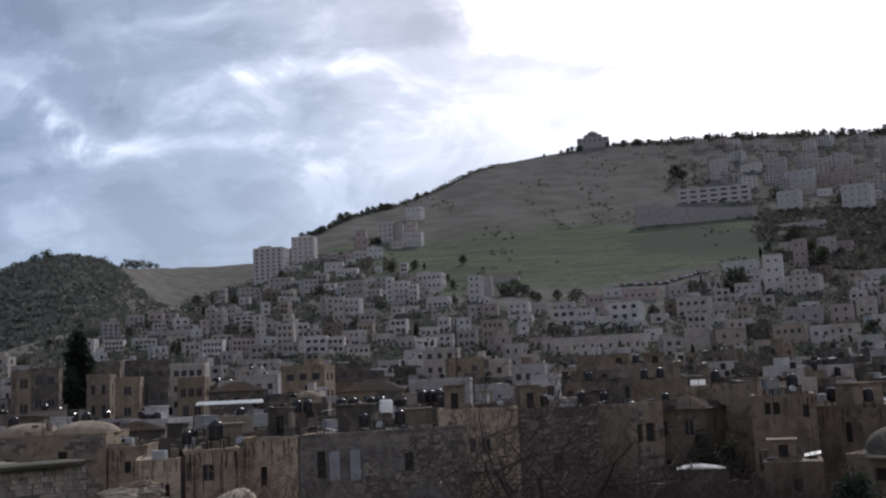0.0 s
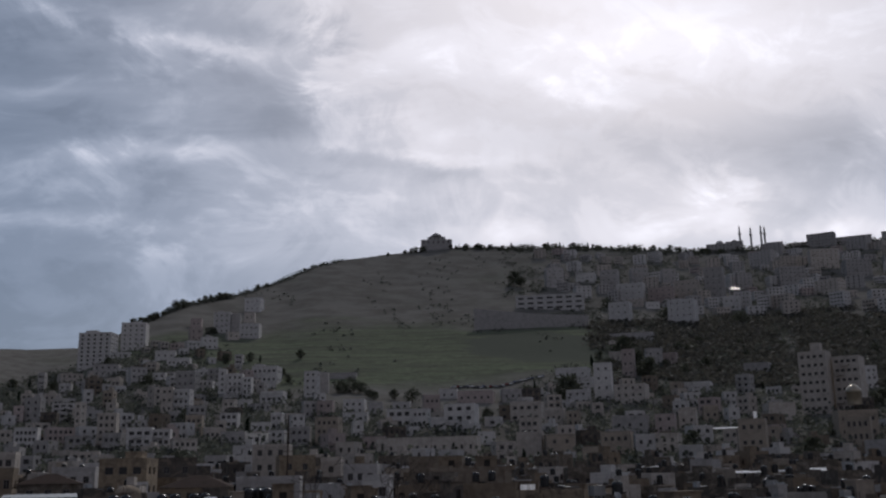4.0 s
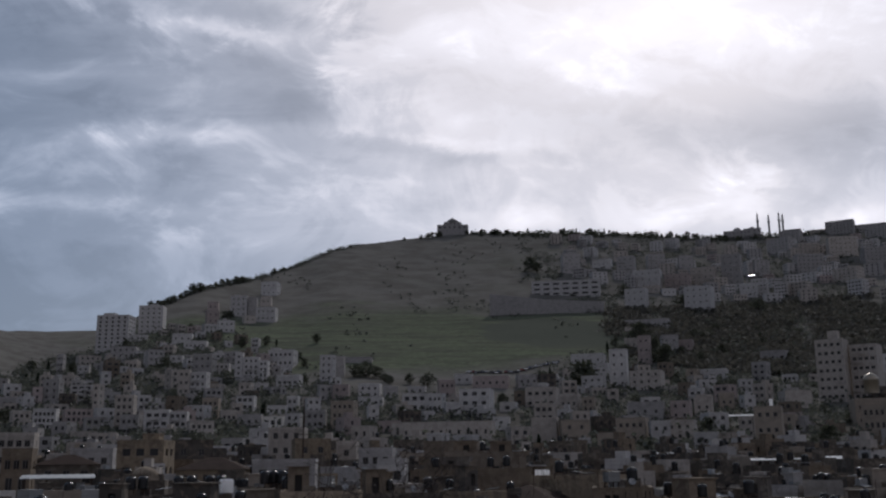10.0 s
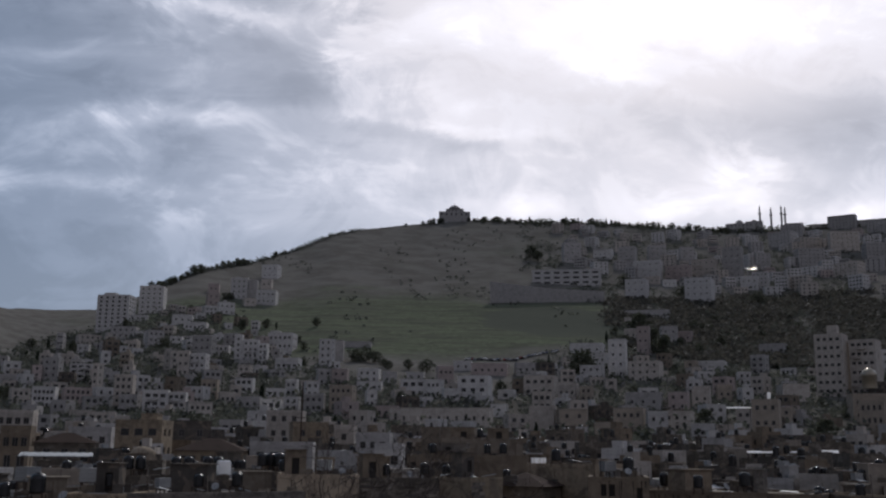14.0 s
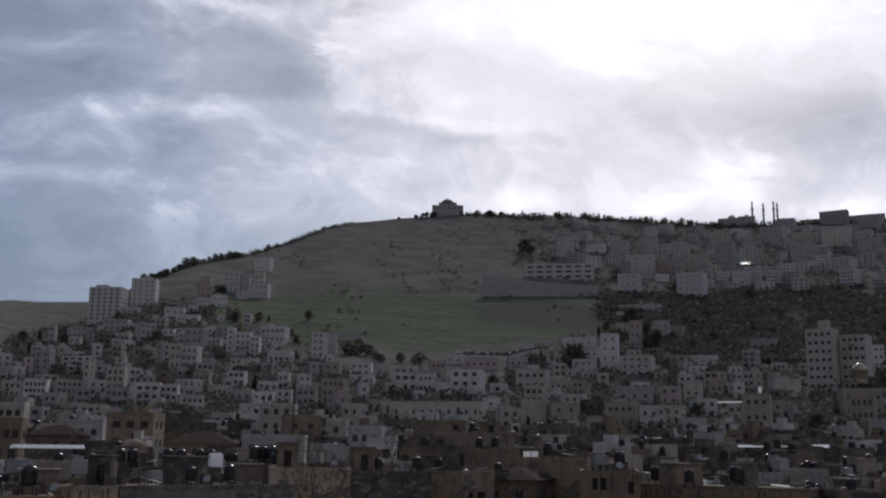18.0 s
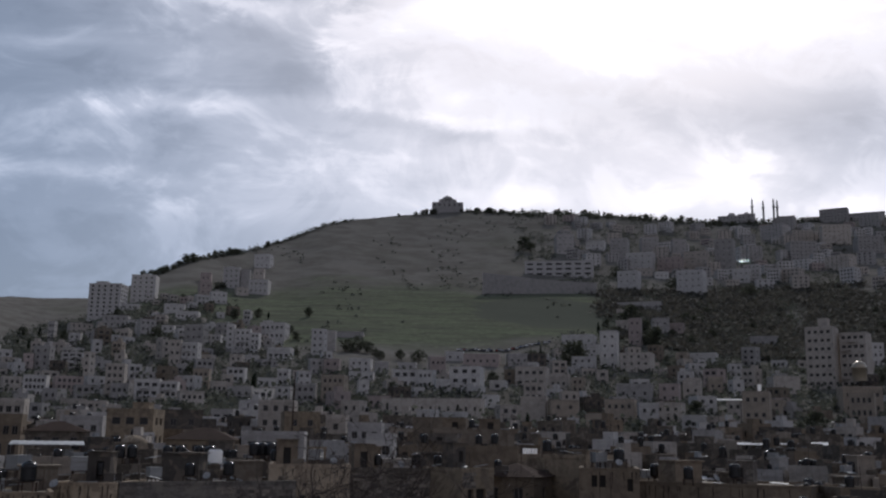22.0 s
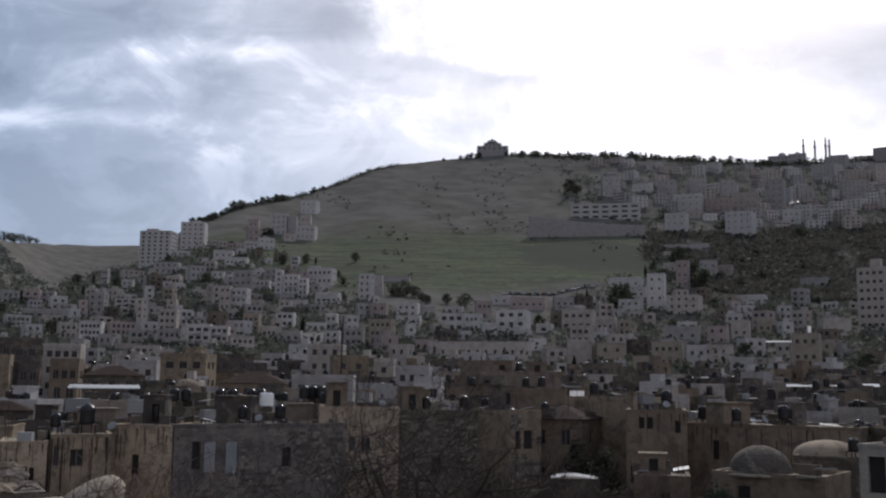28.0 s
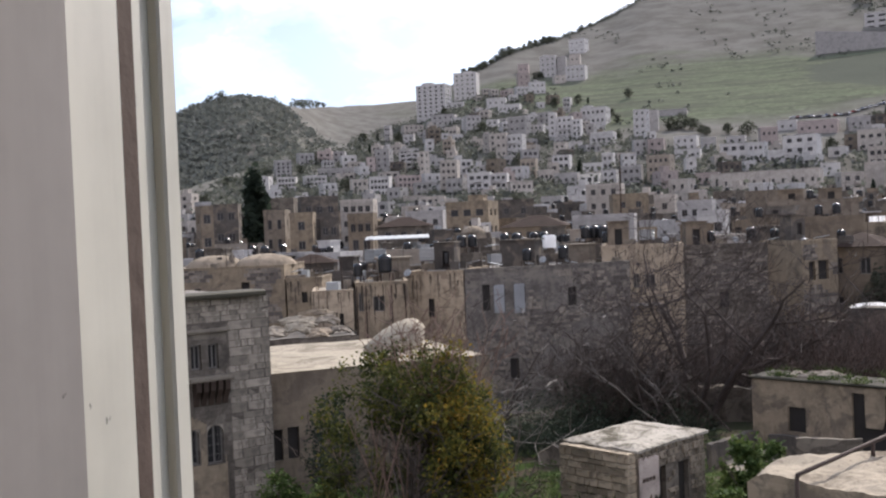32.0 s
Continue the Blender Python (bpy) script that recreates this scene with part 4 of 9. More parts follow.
house(-2.01, 530, 12.2, 6.5, 54.2, 1, 4, 0, -14, dep=9.2, win=(1.5, 1.5))
house(0.15, 546, 7.2, 13.9, 59.6, 4, 2, 0, -20, dep=5.4)
house(0.90, 558, 5.0, 11.7, 62.4, 3, 0, 2, -8, dep=5.0)
house(1.96, 614, 16.6, 2.8, 76.5, 1, 0, 2, -4, dep=12.4)
house(0.72, 526, 5.6, 4.7, 55.1, 1, 2, 0, 8, dep=5.0)
house(0.17, 478, 6.4, 7.7, 44.1, 2, 2, 2, 12, dep=5.0)
house(0.98, 474, 7.2, 7.7, 43.6, 2, 2, 4, -10, dep=5.4)
house(-4.36, 502, 6.1, 6.1, 48.2, 2, 2, 1, -18, dep=5.0)
house(-3.41, 510, 6.6, 5.4, 49.8, 1, 3, 0, 8, dep=5.0)
house(-4.32, 458, 8.0, 6.3, 38.9, 2, 3, 0, -12, dep=6.0, win=(1.7, 1.5))
house(-2.57, 442, 8.2, 4.1, 35.9, 1, 3, 0, -8, dep=6.2)
house(-1.72, 450, 5.0, 6.5, 37.5, 2, 2, 0, -14, dep=5.0)
house(-2.76, 402, 8.3, 4.4, 28.9, 1, 3, 8, -8, dep=6.2, win=(2.6, 1.8))
house(-1.67, 406, 6.0, 5.1, 29.3, 2, 2, 0, -12, dep=5.0)
house(-0.50, 442, 6.0, 6.6, 36.6, 2, 2, 0, 10, dep=5.0)
house(-0.42, 398, 7.8, 6.4, 28.6, 2, 3, 2, -8, dep=5.9)
house(1.08, 398, 9.2, 10.0, 28.7, 3, 4, 3, -16, dep=6.9)
house(2.58, 490, 10.4, 6.0, 46.8, 2, 3, 0, -10, dep=7.8)
house(2.66, 458, 11.1, 4.5, 40.1, 1, 2, 0, -6, dep=8.3, win=(1.6, 1.2))
house(2.87, 414, 4.3, 6.2, 31.4, 2, 1, 0, 10, dep=5.0)
house(3.86, 482, 6.4, 5.6, 45.1, 1, 2, 2, 8, dep=5.0)
house(-7.91, 386, 6.7, 8.7, 25.5, 3, 3, 0, -10, dep=5.0, balcony=2, win=(2.0, 1.4))
house(-6.60, 378, 8.7, 5.5, 24.5, 2, 4, 1, 10, dep=6.5)
house(-6.20, 434, 6.8, 7.4, 34.9, 2, 3, 3, -12, dep=5.1)
house(-5.16, 418, 6.4, 4.8, 31.6, 1, 3, 1, 8, dep=5.0)
house(-4.07, 406, 9.4, 5.3, 29.0, 1, 3, 2, -10, dep=7.1)
house(5.17, 446, 11.4, 7.9, 37.3, 2, 3, 0, -8, dep=8.6, win=(2.0, 1.8))
house(5.26, 502, 8.8, 3.9, 48.9, 1, 2, 0, -8, dep=6.6)
house(6.31, 442, 6.8, 7.8, 36.8, 2, 3, 0, -20, dep=5.1)
house(7.04, 486, 7.8, 8.4, 45.6, 2, 3, 4, 10, dep=5.8)
house(7.95, 534, 9.4, 5.3, 56.1, 1, 2, 0, -6, dep=7.1)
house(9.48, 518, 18.3, 5.7, 52.8, 1, 5, 4, -6, dep=13.8)
house(8.57, 430, 13.2, 11.6, 34.2, 3, 3, 0, -12, dep=9.9, win=(2.0, 1.6))
house(7.35, 426, 6.3, 6.3, 33.4, 1, 2, 0, 10, dep=5.0)
house(12.31, 458, 14.0, 8.7, 39.1, 2, 4, 1, -10, dep=10.5, win=(1.8, 1.5))
house(11.64, 522, 10.9, 6.9, 52.9, 1, 3, 2, 8, dep=8.2)
house(6.66, 362, 36.5, 7.1, 21.9, 1, 11, 1, -12, dep=9.0, win=(0.9, 1.6))
house(8.92, 374, 9.0, 2.9, 24.1, 1, 3, 8, -6, dep=6.8)
house(10.03, 390, 6.2, 5.2, 26.7, 1, 0, 0, -8, dep=5.0)
house(12.44, 358, 9.0, 8.7, 21.1, 1, 0, 1, -10, dep=6.7)
house(14.22, 354, 9.8, 7.9, 20.4, 2, 2, 3, 8, dep=7.3)
house(13.87, 446, 8.2, 7.0, 36.5, 1, 3, 1, -14, dep=6.2)
house(14.98, 610, 19.4, 7.3, 72.1, 1, 4, 0, -10, dep=14.5)
house(15.33, 566, 16.3, 7.7, 61.5, 1, 4, 0, -8, dep=12.3)
house(15.24, 514, 11.2, 7.2, 50.3, 2, 3, 0, -12, dep=8.4)
house(16.71, 526, 8.8, 19.4, 52.3, 4, 2, 0, -10, dep=6.6)
house(17.50, 682, 8.7, 8.2, 88.7, 1, 2, 1, -8, dep=6.5)
house(18.18, 622, 7.4, 17.1, 73.5, 3, 2, 4, -10, dep=5.6)
house(18.17, 514, 15.5, 10.7, 49.0, 3, 4, 1, -12, dep=11.6)
house(19.66, 674, 10.9, 11.9, 84.8, 2, 2, 2, 8, dep=8.1)
house(20.46, 682, 9.4, 8.0, 86.4, 1, 2, 4, -10, dep=7.1)
house(21.77, 562, 15.5, 5.5, 57.7, 1, 3, 0, -8, dep=11.7)
house(18.08, 422, 14.4, 6.9, 31.3, 1, 3, 2, -6, dep=10.8)
house(17.25, 354, 10.1, 9.1, 19.9, 2, 4, 3, -10, dep=7.6)
house(18.88, 350, 6.7, 8.6, 18.8, 2, 2, 0, 10, dep=5.0)
house(19.89, 366, 9.6, 6.4, 21.5, 2, 3, 1, -12, dep=7.2)
house(21.21, 438, 7.3, 7.0, 33.3, 1, 2, 1, -8, dep=5.4)
house(22.51, 458, 6.3, 7.3, 36.2, 1, 2, 3, 10, dep=5.0)
house(19.97, 426, 8.0, 7.5, 31.3, 2, 2, 4, -10, dep=6.0)
house(21.23, 346, 7.3, 5.4, 18.1, 1, 3, 0, -8, dep=5.4)
house(22.54, 350, 6.4, 4.7, 18.6, 1, 3, 1, 8, dep=5.0)
house(23.44, 374, 5.4, 7.7, 21.9, 2, 2, 1, -10, dep=5.0)
house(15.88, 346, 6.0, 4.1, 19.1, 1, 2, 3, -8, dep=5.0)
house(14.34, 1110, 19.8, 22.7, 224.3, 3, 3, 2, 10, dep=14.8, balcony=3)
house(16.04, 1150, 21.7, 11.1, 236.2, 1, 4, 0, -8, dep=16.0, balcony=4)
house(17.39, 1110, 19.2, 22.3, 219.4, 3, 3, 2, -10, dep=14.4, balcony=5)
house(18.52, 1030, 27.4, 18.8, 190.3, 3, 4, 0, -12, dep=16.0, balcony=3)
house(19.16, 1154, 19.6, 19.8, 231.0, 3, 3, 2, 10, dep=14.7, balcony=4)
house(17.84, 902, 18.6, 17.9, 150.3, 3, 3, 0, -14, dep=13.9)
house(18.78, 998, 15.2, 7.8, 179.5, 1, 3, 1, -6, dep=11.4)
house(19.77, 990, 13.3, 7.1, 175.2, 1, 3, 0, 8, dep=10.0)
house(20.22, 1034, 25.0, 15.8, 188.3, 3, 4, 4, -8, dep=16.0, balcony=5)
house(20.81, 1142, 15.6, 21.9, 223.2, 3, 2, 2, 12, dep=11.7, balcony=3)
house(21.65, 1062, 24.8, 20.7, 194.6, 3, 4, 1, -10, dep=16.0, balcony=4)
house(21.28, 906, 23.2, 21.9, 146.5, 4, 4, 0, -14, dep=16.0)
house(23.20, 1074, 19.5, 33.3, 196.7, 5, 3, 2, -10, dep=14.6, balcony=5)
house(24.07, 990, 15.9, 12.6, 169.3, 2, 3, 0, -8, dep=11.9)
house(18.43, 794, 33.9, 6.9, 118.0, 1, 5, 2, -6, dep=16.0)
house(17.55, 750, 9.6, 6.6, 106.9, 1, 2, 1, -8, dep=7.2)
house(24.89, 1128, 16.8, 18.6, 213.1, 5, 3, 2, 26, dep=12.6, balcony=3)
house(26.43, 1380, 27.2, 17.0, 301.0, 5, 5, 2, -15, dep=16.0, balcony=4)
house(27.41, 1248, 26.0, 18.5, 252.7, 5, 5, 1, 26, dep=16.0, balcony=5)
house(26.62, 1132, 17.4, 12.3, 213.9, 4, 3, 0, 26, dep=13.0, balcony=3)
house(27.94, 482, 12.2, 27.0, 40.4, 7, 4, 1, -14, dep=11.0, top=4.6, win=(1.5, 1.4), label="tall cream apartment block stepped at the top")
house(29.60, 486, 11.4, 24.9, 40.3, 6, 4, 1, -14, dep=11.0, balcony=5, win=(2.0, 1.4))
house(29.85, 376, 8.2, 8.6, 23.6, 2, 4, 3, -6, dep=7.0, win=(0.9, 1.8), label="ochre stone mosque house under a small dome")
house(24.65, 998, 15.0, 16.4, 171.7, 4, 4, 0, -8, dep=11.0, label="pale house under a bright sheet-metal roof")
house(29.95, 400, 13.9, 9.4, 26.0, 2, 5, 3, 14, dep=10.4)
house(26.21, 464, 11.7, 7.3, 36.9, 1, 0, 1, 20, dep=8.8)
house(24.63, 392, 17.8, 6.2, 24.5, 2, 6, 3, -10, dep=13.4)
house(27.43, 1132, 28.8, 21.5, 213.6, 5, 6, 2, 20, dep=16.0, balcony=4)
house(29.16, 1232, 31.9, 25.7, 246.7, 5, 6, 1, 14, dep=16.0, balcony=5)
house(30.84, 1172, 27.5, 19.0, 225.5, 5, 6, 2, 20, dep=16.0, balcony=3)
house(29.07, 1060, 25.4, 14.6, 189.6, 4, 5, 1, -28, dep=16.0, balcony=4)
house(24.66, 1132, 24.2, 17.0, 214.8, 5, 5, 0, 26, dep=16.0, balcony=5)
house(25.79, 1292, 29.8, 20.6, 269.3, 5, 6, 2, -28, dep=16.0, balcony=3)
house(29.05, 1416, 36.0, 20.3, 313.3, 5, 8, 2, -8, dep=16.0, balcony=4)
house(30.82, 1372, 26.5, 17.3, 296.2, 5, 5, 2, -22, dep=16.0, balcony=5)
house(25.07, 636, 14.9, 6.7, 73.0, 1, 3, 2, -8, dep=11.2)
house(30.83, 560, 6.1, 11.5, 55.7, 3, 2, 0, 26, dep=5.0)

# ---- the old houses round the garden ----
TAKEN = []


def frame_of(p0, p1):
    """Pose with x along the front from p0 to p1, y inwards."""
    u = (Vector((*p1, 0)) - Vector((*p0, 0)))
    return Matrix.Translation((*p0, 0)) @ Matrix.Rotation(math.atan2(u.y, u.x), 4, "Z"), u.length


def frame_mesh(w, h):
    """A casement frame with a mullion, open where its panes sit."""
    t, sh = 0.07, Sheet()
    xs, zs = [-w / 2, -w / 2 + t, -t / 2, t / 2, w / 2 - t, w / 2], [0, t, h - t, h]
    for i in range(5):
        for j in range(3):
            x0, x1, z0, z1 = xs[i], xs[i + 1], zs[j], zs[j + 1]
            if i in (1, 3) and j == 1:
                c = [(x0, z0), (x1, z0), (x1, z1), (x0, z1)]
                for (xa, za), (xb, zb) in zip(c, c[1:] + c[:1]):
                    sh.quad((xb, 0, zb), (xa, 0, za), (xa, 0.05, za), (xb, 0.05, zb))
            else:
                sh.quad((x0, 0, z0), (x1, 0, z0), (x1, 0, z1), (x0, 0, z1))
    return sh.mesh("window", M_FRAME)


def pane_mesh(w, h, parent):
    t = 0.07
    for x0, x1 in ((-w / 2 + t, -t / 2), (t / 2, w / 2 - t)):
        sh = Sheet()
        sh.box(x0, x1, 0.03, 0.04, t, h - t)
        part("pane", sh.mesh("pane", M_GLASS), parent)


BITS = [Sheet() for _ in range(4)]


def roof_bits(m, w, dep, h, r):
    """Low ledges, blocks, pipes and scraps of sheet on one roof."""
    for _ in range(r.choice((3, 5, 6, 8))):
        x, y, k = r.uniform(-w / 2 + 0.3, w / 2 - 0.3), r.uniform(0.2, dep - 0.3), r.random()
        q = Sheet()
        if k < 0.35:
            l, t = r.uniform(0.6, 2.2), r.uniform(0.3, 0.9)
            q.box(-l / 2, l / 2, 0, 0.2, -0.05, t)
            moved(q, m @ pose(x, y, h, 0, 0, r.choice((0, 90, 4))), BITS[r.choice((0, 0, 1))])
        elif k < 0.6:
            a, b, t = r.uniform(0.3, 1.0), r.uniform(0.3, 0.9), r.uniform(0.25, 1.1)
            q.rings([(-a / 2, a / 2, -b / 2, b / 2, -0.05), (-a / 2, a / 2, -b / 2, b / 2, t)])
            moved(q, m @ pose(x, y, h, 0, 0, r.uniform(-30, 30)), BITS[r.choice((0, 1, 1, 3))])
        elif k < 0.85:
            t = r.uniform(0.8, 2.6)
            q.tube([(0, 0, -0.05), (r.uniform(-0.08, 0.08), 0, t)], [0.03, 0.025], 4)
            if r.random() < 0.5:
                q.tube([(-0.5, 0, t * 0.9), (0.5, 0, t * 0.92)], [0.02, 0.02], 4)
            moved(q, m @ pose(x, y, h, 0, 0, r.uniform(0, 90)), BITS[2])
        else:
            a, b = r.uniform(0.6, 1.6), r.uniform(0.5, 1.2)
            q.rings([(-a / 2, a / 2, -b / 2, b / 2, 0.0), (-a / 2, a / 2, -b / 2, b / 2, 0.05)])
            moved(q, m @ pose(x, y, h + r.uniform(0.15, 0.7), r.uniform(-14, 14), r.uniform(-8, 8), r.uniform(0, 90)), BITS[3])


def old_building(name, label, p0, p1, dep, top, tone, holes=(), roof=None, parapet=0.35, style="pair", depth=0.3, side=(), framed=True, base=-1.0, rooms=None):
    """A house given by the two ends of its front; holes: (along, height, width, height) of its windows."""
    m, w = frame_of(p0, p1)
    ob = group_at(name, m, label, "house", "old houses round the garden")
    sh = Sheet()
    facade(sh, Vector((0, 0, 0)), Vector((1, 0, 0)), w, base, top, list(holes), depth)
    facade(sh, Vector((w, 0, 0)), Vector((0, 1, 0)), dep, base, top, [])
    facade(sh, Vector((w, dep, 0)), Vector((-1, 0, 0)), w, base, top, [])
    facade(sh, Vector((0, dep, 0)), Vector((0, -1, 0)), dep, base, top, list(side), depth)
    part("wall", sh.mesh("wall", M_WALLS[tone]), ob)
    rf = Sheet()
    n = 8
    for i in range(n):
        for j in range(n):
            q = [(0.15 + (w - 0.3) * (i + a) / n, 0.15 + (dep - 0.3) * (j + b) / n) for a, b in ((0, 0), (1, 0), (1, 1), (0, 1))]
            rf.quad(*[(x, y, top + 0.03 + 0.06 * noise.noise(Vector((x * 0.6, y * 0.6, top)))) for x, y in q])
    part("roof", rf.mesh("roof", roof or M_ROOF_OLD, True), ob)
    if parapet:
        pr, t = Sheet(), 0.25
        pr.rings([(0, w, 0, dep, top), (-0.04, w + 0.04, -0.04, dep + 0.04, top + 0.01), (-0.04, w + 0.04, -0.04, dep + 0.04, top + parapet), (t, w - t, t, dep - t, top + parapet), (t, w - t, t, dep - t, top - 0.05)], False)
        part("parapet", pr.mesh("parapet", M_WALLS[tone]), ob)
    for x, z, a, b in holes:
        if framed:
            wf = part("window", frame_mesh(a, b), ob, pose(x + a / 2, depth - 0.09, z))
            pane_mesh(a, b, wf)
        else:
            # dark plate closes the opening; interior shade is put into its colour
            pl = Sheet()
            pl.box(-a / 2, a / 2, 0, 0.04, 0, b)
            part("opening", pl.mesh("opening", M_DARK), ob, pose(x + a / 2, depth - 0.05, z), "dark plate for the unlit inside of an opening")
    q = random.Random(int(abs(p0[0]) * 10 + top * 7))
    for _ in range(rooms if rooms is not None else 1 + int(w > 8)):
        rw, rd, rh = q.uniform(1.2, min(3.4, w * 0.5)), q.uniform(1.2, 2.6), q.choice((0.7, 1.0, 1.5, 2.0, 2.3))
        rx, ry = q.uniform(0.3, max(0.4, w - rw - 0.3)), q.uniform(0.8, max(0.9, dep - rd - 0.3))
        rm, hole = Sheet(), Sheet()
        door = [(rw * q.uniform(0.15, 0.5), top + 0.3, min(0.7, rw * 0.35), rh * 0.6)] if rh >= 1.5 else []
        facade(rm, Vector((rx, ry, 0)), Vector((1, 0, 0)), rw, top - 0.1, top + rh, door, 0.18, hole)
        facade(rm, Vector((rx + rw, ry, 0)), Vector((0, 1, 0)), rd, top - 0.1, top + rh, [])
        facade(rm, Vector((rx + rw, ry + rd, 0)), Vector((-1, 0, 0)), rw, top - 0.1, top + rh, [])
        facade(rm, Vector((rx, ry + rd, 0)), Vector((0, -1, 0)), rd, top - 0.1, top + rh, [])
        rm.rings([(rx - 0.12, rx + rw + 0.12, ry - 0.15, ry + rd + 0.1, top + rh), (rx - 0.12, rx + rw + 0.12, ry - 0.15, ry + rd + 0.1, top + rh + 0.1)])
        room = part("roof_room", rm.mesh("roof_room", M_WALLS[q.choice((W_DULL, W_OLD, W_TAN, W_DIRT, W_RUBBLE, W_PIT, W_CREAM))]), ob)
        # the sheet behind the door is coloured dark for the shade inside
        if door:
            part("opening", hole.mesh("opening", M_DARK), room, None, "dark sheet for the unlit inside of a roof room")
    if parapet and dep > 3:
        roof_bits(m @ pose(w / 2, 0, 0), w, dep, top, q)
        roof_bits(m @ pose(w / 2, 0, 0), w, dep, top, q)
    mid = m @ Vector((w / 2, dep / 2, 0))
    TAKEN.append((math.degrees(math.atan2(mid.x, mid.y)), math.hypot(mid.x, mid.y)))
    return ob


STONES = {}


def stone_mesh(mat):
    if mat not in STONES:
        STONES[mat] = []
        r, rough = random.Random(3), 0.055 if mat in (M_STONE_WARM, M_STONE_MOSS) else 0.02
        for _ in range(7):
            bm = bmesh.new()
            bmesh.ops.create_cube(bm, size=1.0)
            bmesh.ops.bevel(bm, geom=bm.edges[:], offset=0.06, segments=1, affect="EDGES")
            for v in bm.verts:
                v.co += Vector([r.uniform(-rough, rough) for _ in range(3)])
            me = bpy.data.meshes.new("stone")
            bm.to_mesh(me)
            bm.free()
            me.materials.append(mat)
            STONES[mat].append(me)
    return RND.choice(STONES[mat])


# Lit copy of the limewash: its sunlit look is a slightly paler colour.
M_LIME_PALE = masonry("sunlit_limewash", (0.29, 0.25, 0.195), 0.7, 9.0, 9.0, 0.0, 1.0)
M_EARTH = plain("earth_roof", (0.055, 0.05, 0.036), 0.95, 0, 0.5, 1.5)
M_STONE = masonry("hewn_stone", (0.29, 0.252, 0.205), 0.6, 5.0, 5.0, 0.0, 1.2, None, 0.36)
M_STONE_WARM = masonry("buff_hut_stone", (0.31, 0.255, 0.188), 0.6, 5.0, 5.0, 0.0, 1.6, None, 0.45)

M_STONE_MOSS = masonry("mossy_hut_stone", (0.235, 0.195, 0.15), 0.9, 5.0, 5.0, 0.0, 0.9, None, 0.5)


def stained_slab(name, pale, dark, scale=0.45, cover=0.5):
    """Lime screed worn through to dark mossy patches, with specks and cracks."""
    m, t, b = base_mat(name, 0.95)
    b.inputs["Specular IOR Level"].default_value = 0.08
    o = obj_coord(t)
    big = noise_tex(t, o, scale, 8, 0.7, 0.8)
    c = mixc(t, ramp(t, big, [(cover - 0.07, 0), (cover + 0.09, 1)]), pale, dark)
    speck = noise_tex(t, o, 4.5, 6, 0.75, 0.3)
    c = mixc(t, mth(t, "MULTIPLY", ramp(t, speck, [(0.52, 0), (0.64, 1)]), 0.65), c, shade(dark, 0.8))
    chalk = noise_tex(t, mapping(t, o, (1, 1, 1), (0, 0, 0), (4, 1, 8)), 1.7, 6, 0.7, 0.4)
    c = mixc(t, mth(t, "MULTIPLY", ramp(t, chalk, [(0.56, 0), (0.66, 1)]), 0.5), c, shade(pale, 1.3))
    t.links.new(c, b.inputs["Base Color"])
    bump(t, b, mth(t, "ADD", speck, big), 0.7, 0.05)
    return m


M_SLAB = stained_slab("stained_hut_slab", (0.33, 0.30, 0.255), (0.085, 0.075, 0.055))
M_NEAR_LIME = stained_slab("flaking_limewash", (0.30, 0.255, 0.195), (0.17, 0.14, 0.105), 0.5, 0.58)
M_WORN_LIME = stained_slab("worn_limewash", (0.30, 0.262, 0.205), (0.15, 0.128, 0.098), 0.3, 0.53)


def lay_stones(ob, x0, x1, z0, z1, course, length, face=0.0, holes=(), axis="x", at=0.0, proud=0.035, mat=None, joint=0.014):
    """Courses of hewn stones on a front (axis x) or on a side (axis y) of a house."""
    r = random.Random(int(x0 * 100 + z0 * 10))
    z = z0
    while z < z1 - 0.05:
        h = min(course * r.uniform(0.7, 1.3), z1 - z)
        x = x0
        while x < x1 - 0.05:
            l = min(length * r.choice((0.5, 0.7, 0.9, 1.2, 1.7)) * r.uniform(0.85, 1.15), x1 - x)
            if x1 - x - l < 0.15:
                l = x1 - x
            cx, cz = x + l / 2, z + h / 2
            if not any(a - 0.1 < cx + s * l / 2 * 0.9 < a + c + 0.1 and b < cz < b + d for a, b, c, d in holes for s in (-1, 0, 1)):
                k = 0.30 + proud * r.uniform(0.3, 1.6)
                size = Matrix.Diagonal((l - joint, 0.6, h - joint * r.uniform(0.6, 2.0), 1))
                off = 0.3 - (k - 0.3)
                if axis == "x":
                    m = pose(cx, off, cz, 0, 0, r.uniform(-1, 1)) @ size
                else:
                    m = pose(at - off, cx, cz, 0, 0, 90 + r.uniform(-1, 1)) @ size
                part("stone", stone_mesh(mat or M_STONE), ob, m)
            x += l
        z += h


def facing_mat():
    m, t, b = base_mat("facing_stone", 0.95)
    b.inputs["Specular IOR Level"].default_value = 0.08
    o = obj_coord(t)
    rnd = t.nodes.new("ShaderNodeNewGeometry").outputs["Random Per Island"]
    c = ramp(t, rnd, [(0.0, (0.085, 0.076, 0.068)), (0.5, (0.16, 0.14, 0.122)), (1.0, (0.29, 0.25, 0.205))], "LINEAR")
    grain = noise_tex(t, o, 5.0, 5, 0.65)
    c = mixc(t, mth(t, "MULTIPLY", ramp(t, grain, [(0.45, 0), (0.65, 1)]), 0.5), c, (0.09, 0.08, 0.072))
    t.links.new(c, b.inputs["Base Color"])
    bump(t, b, grain, 0.4, 0.02)
    return m


M_FACING = facing_mat()


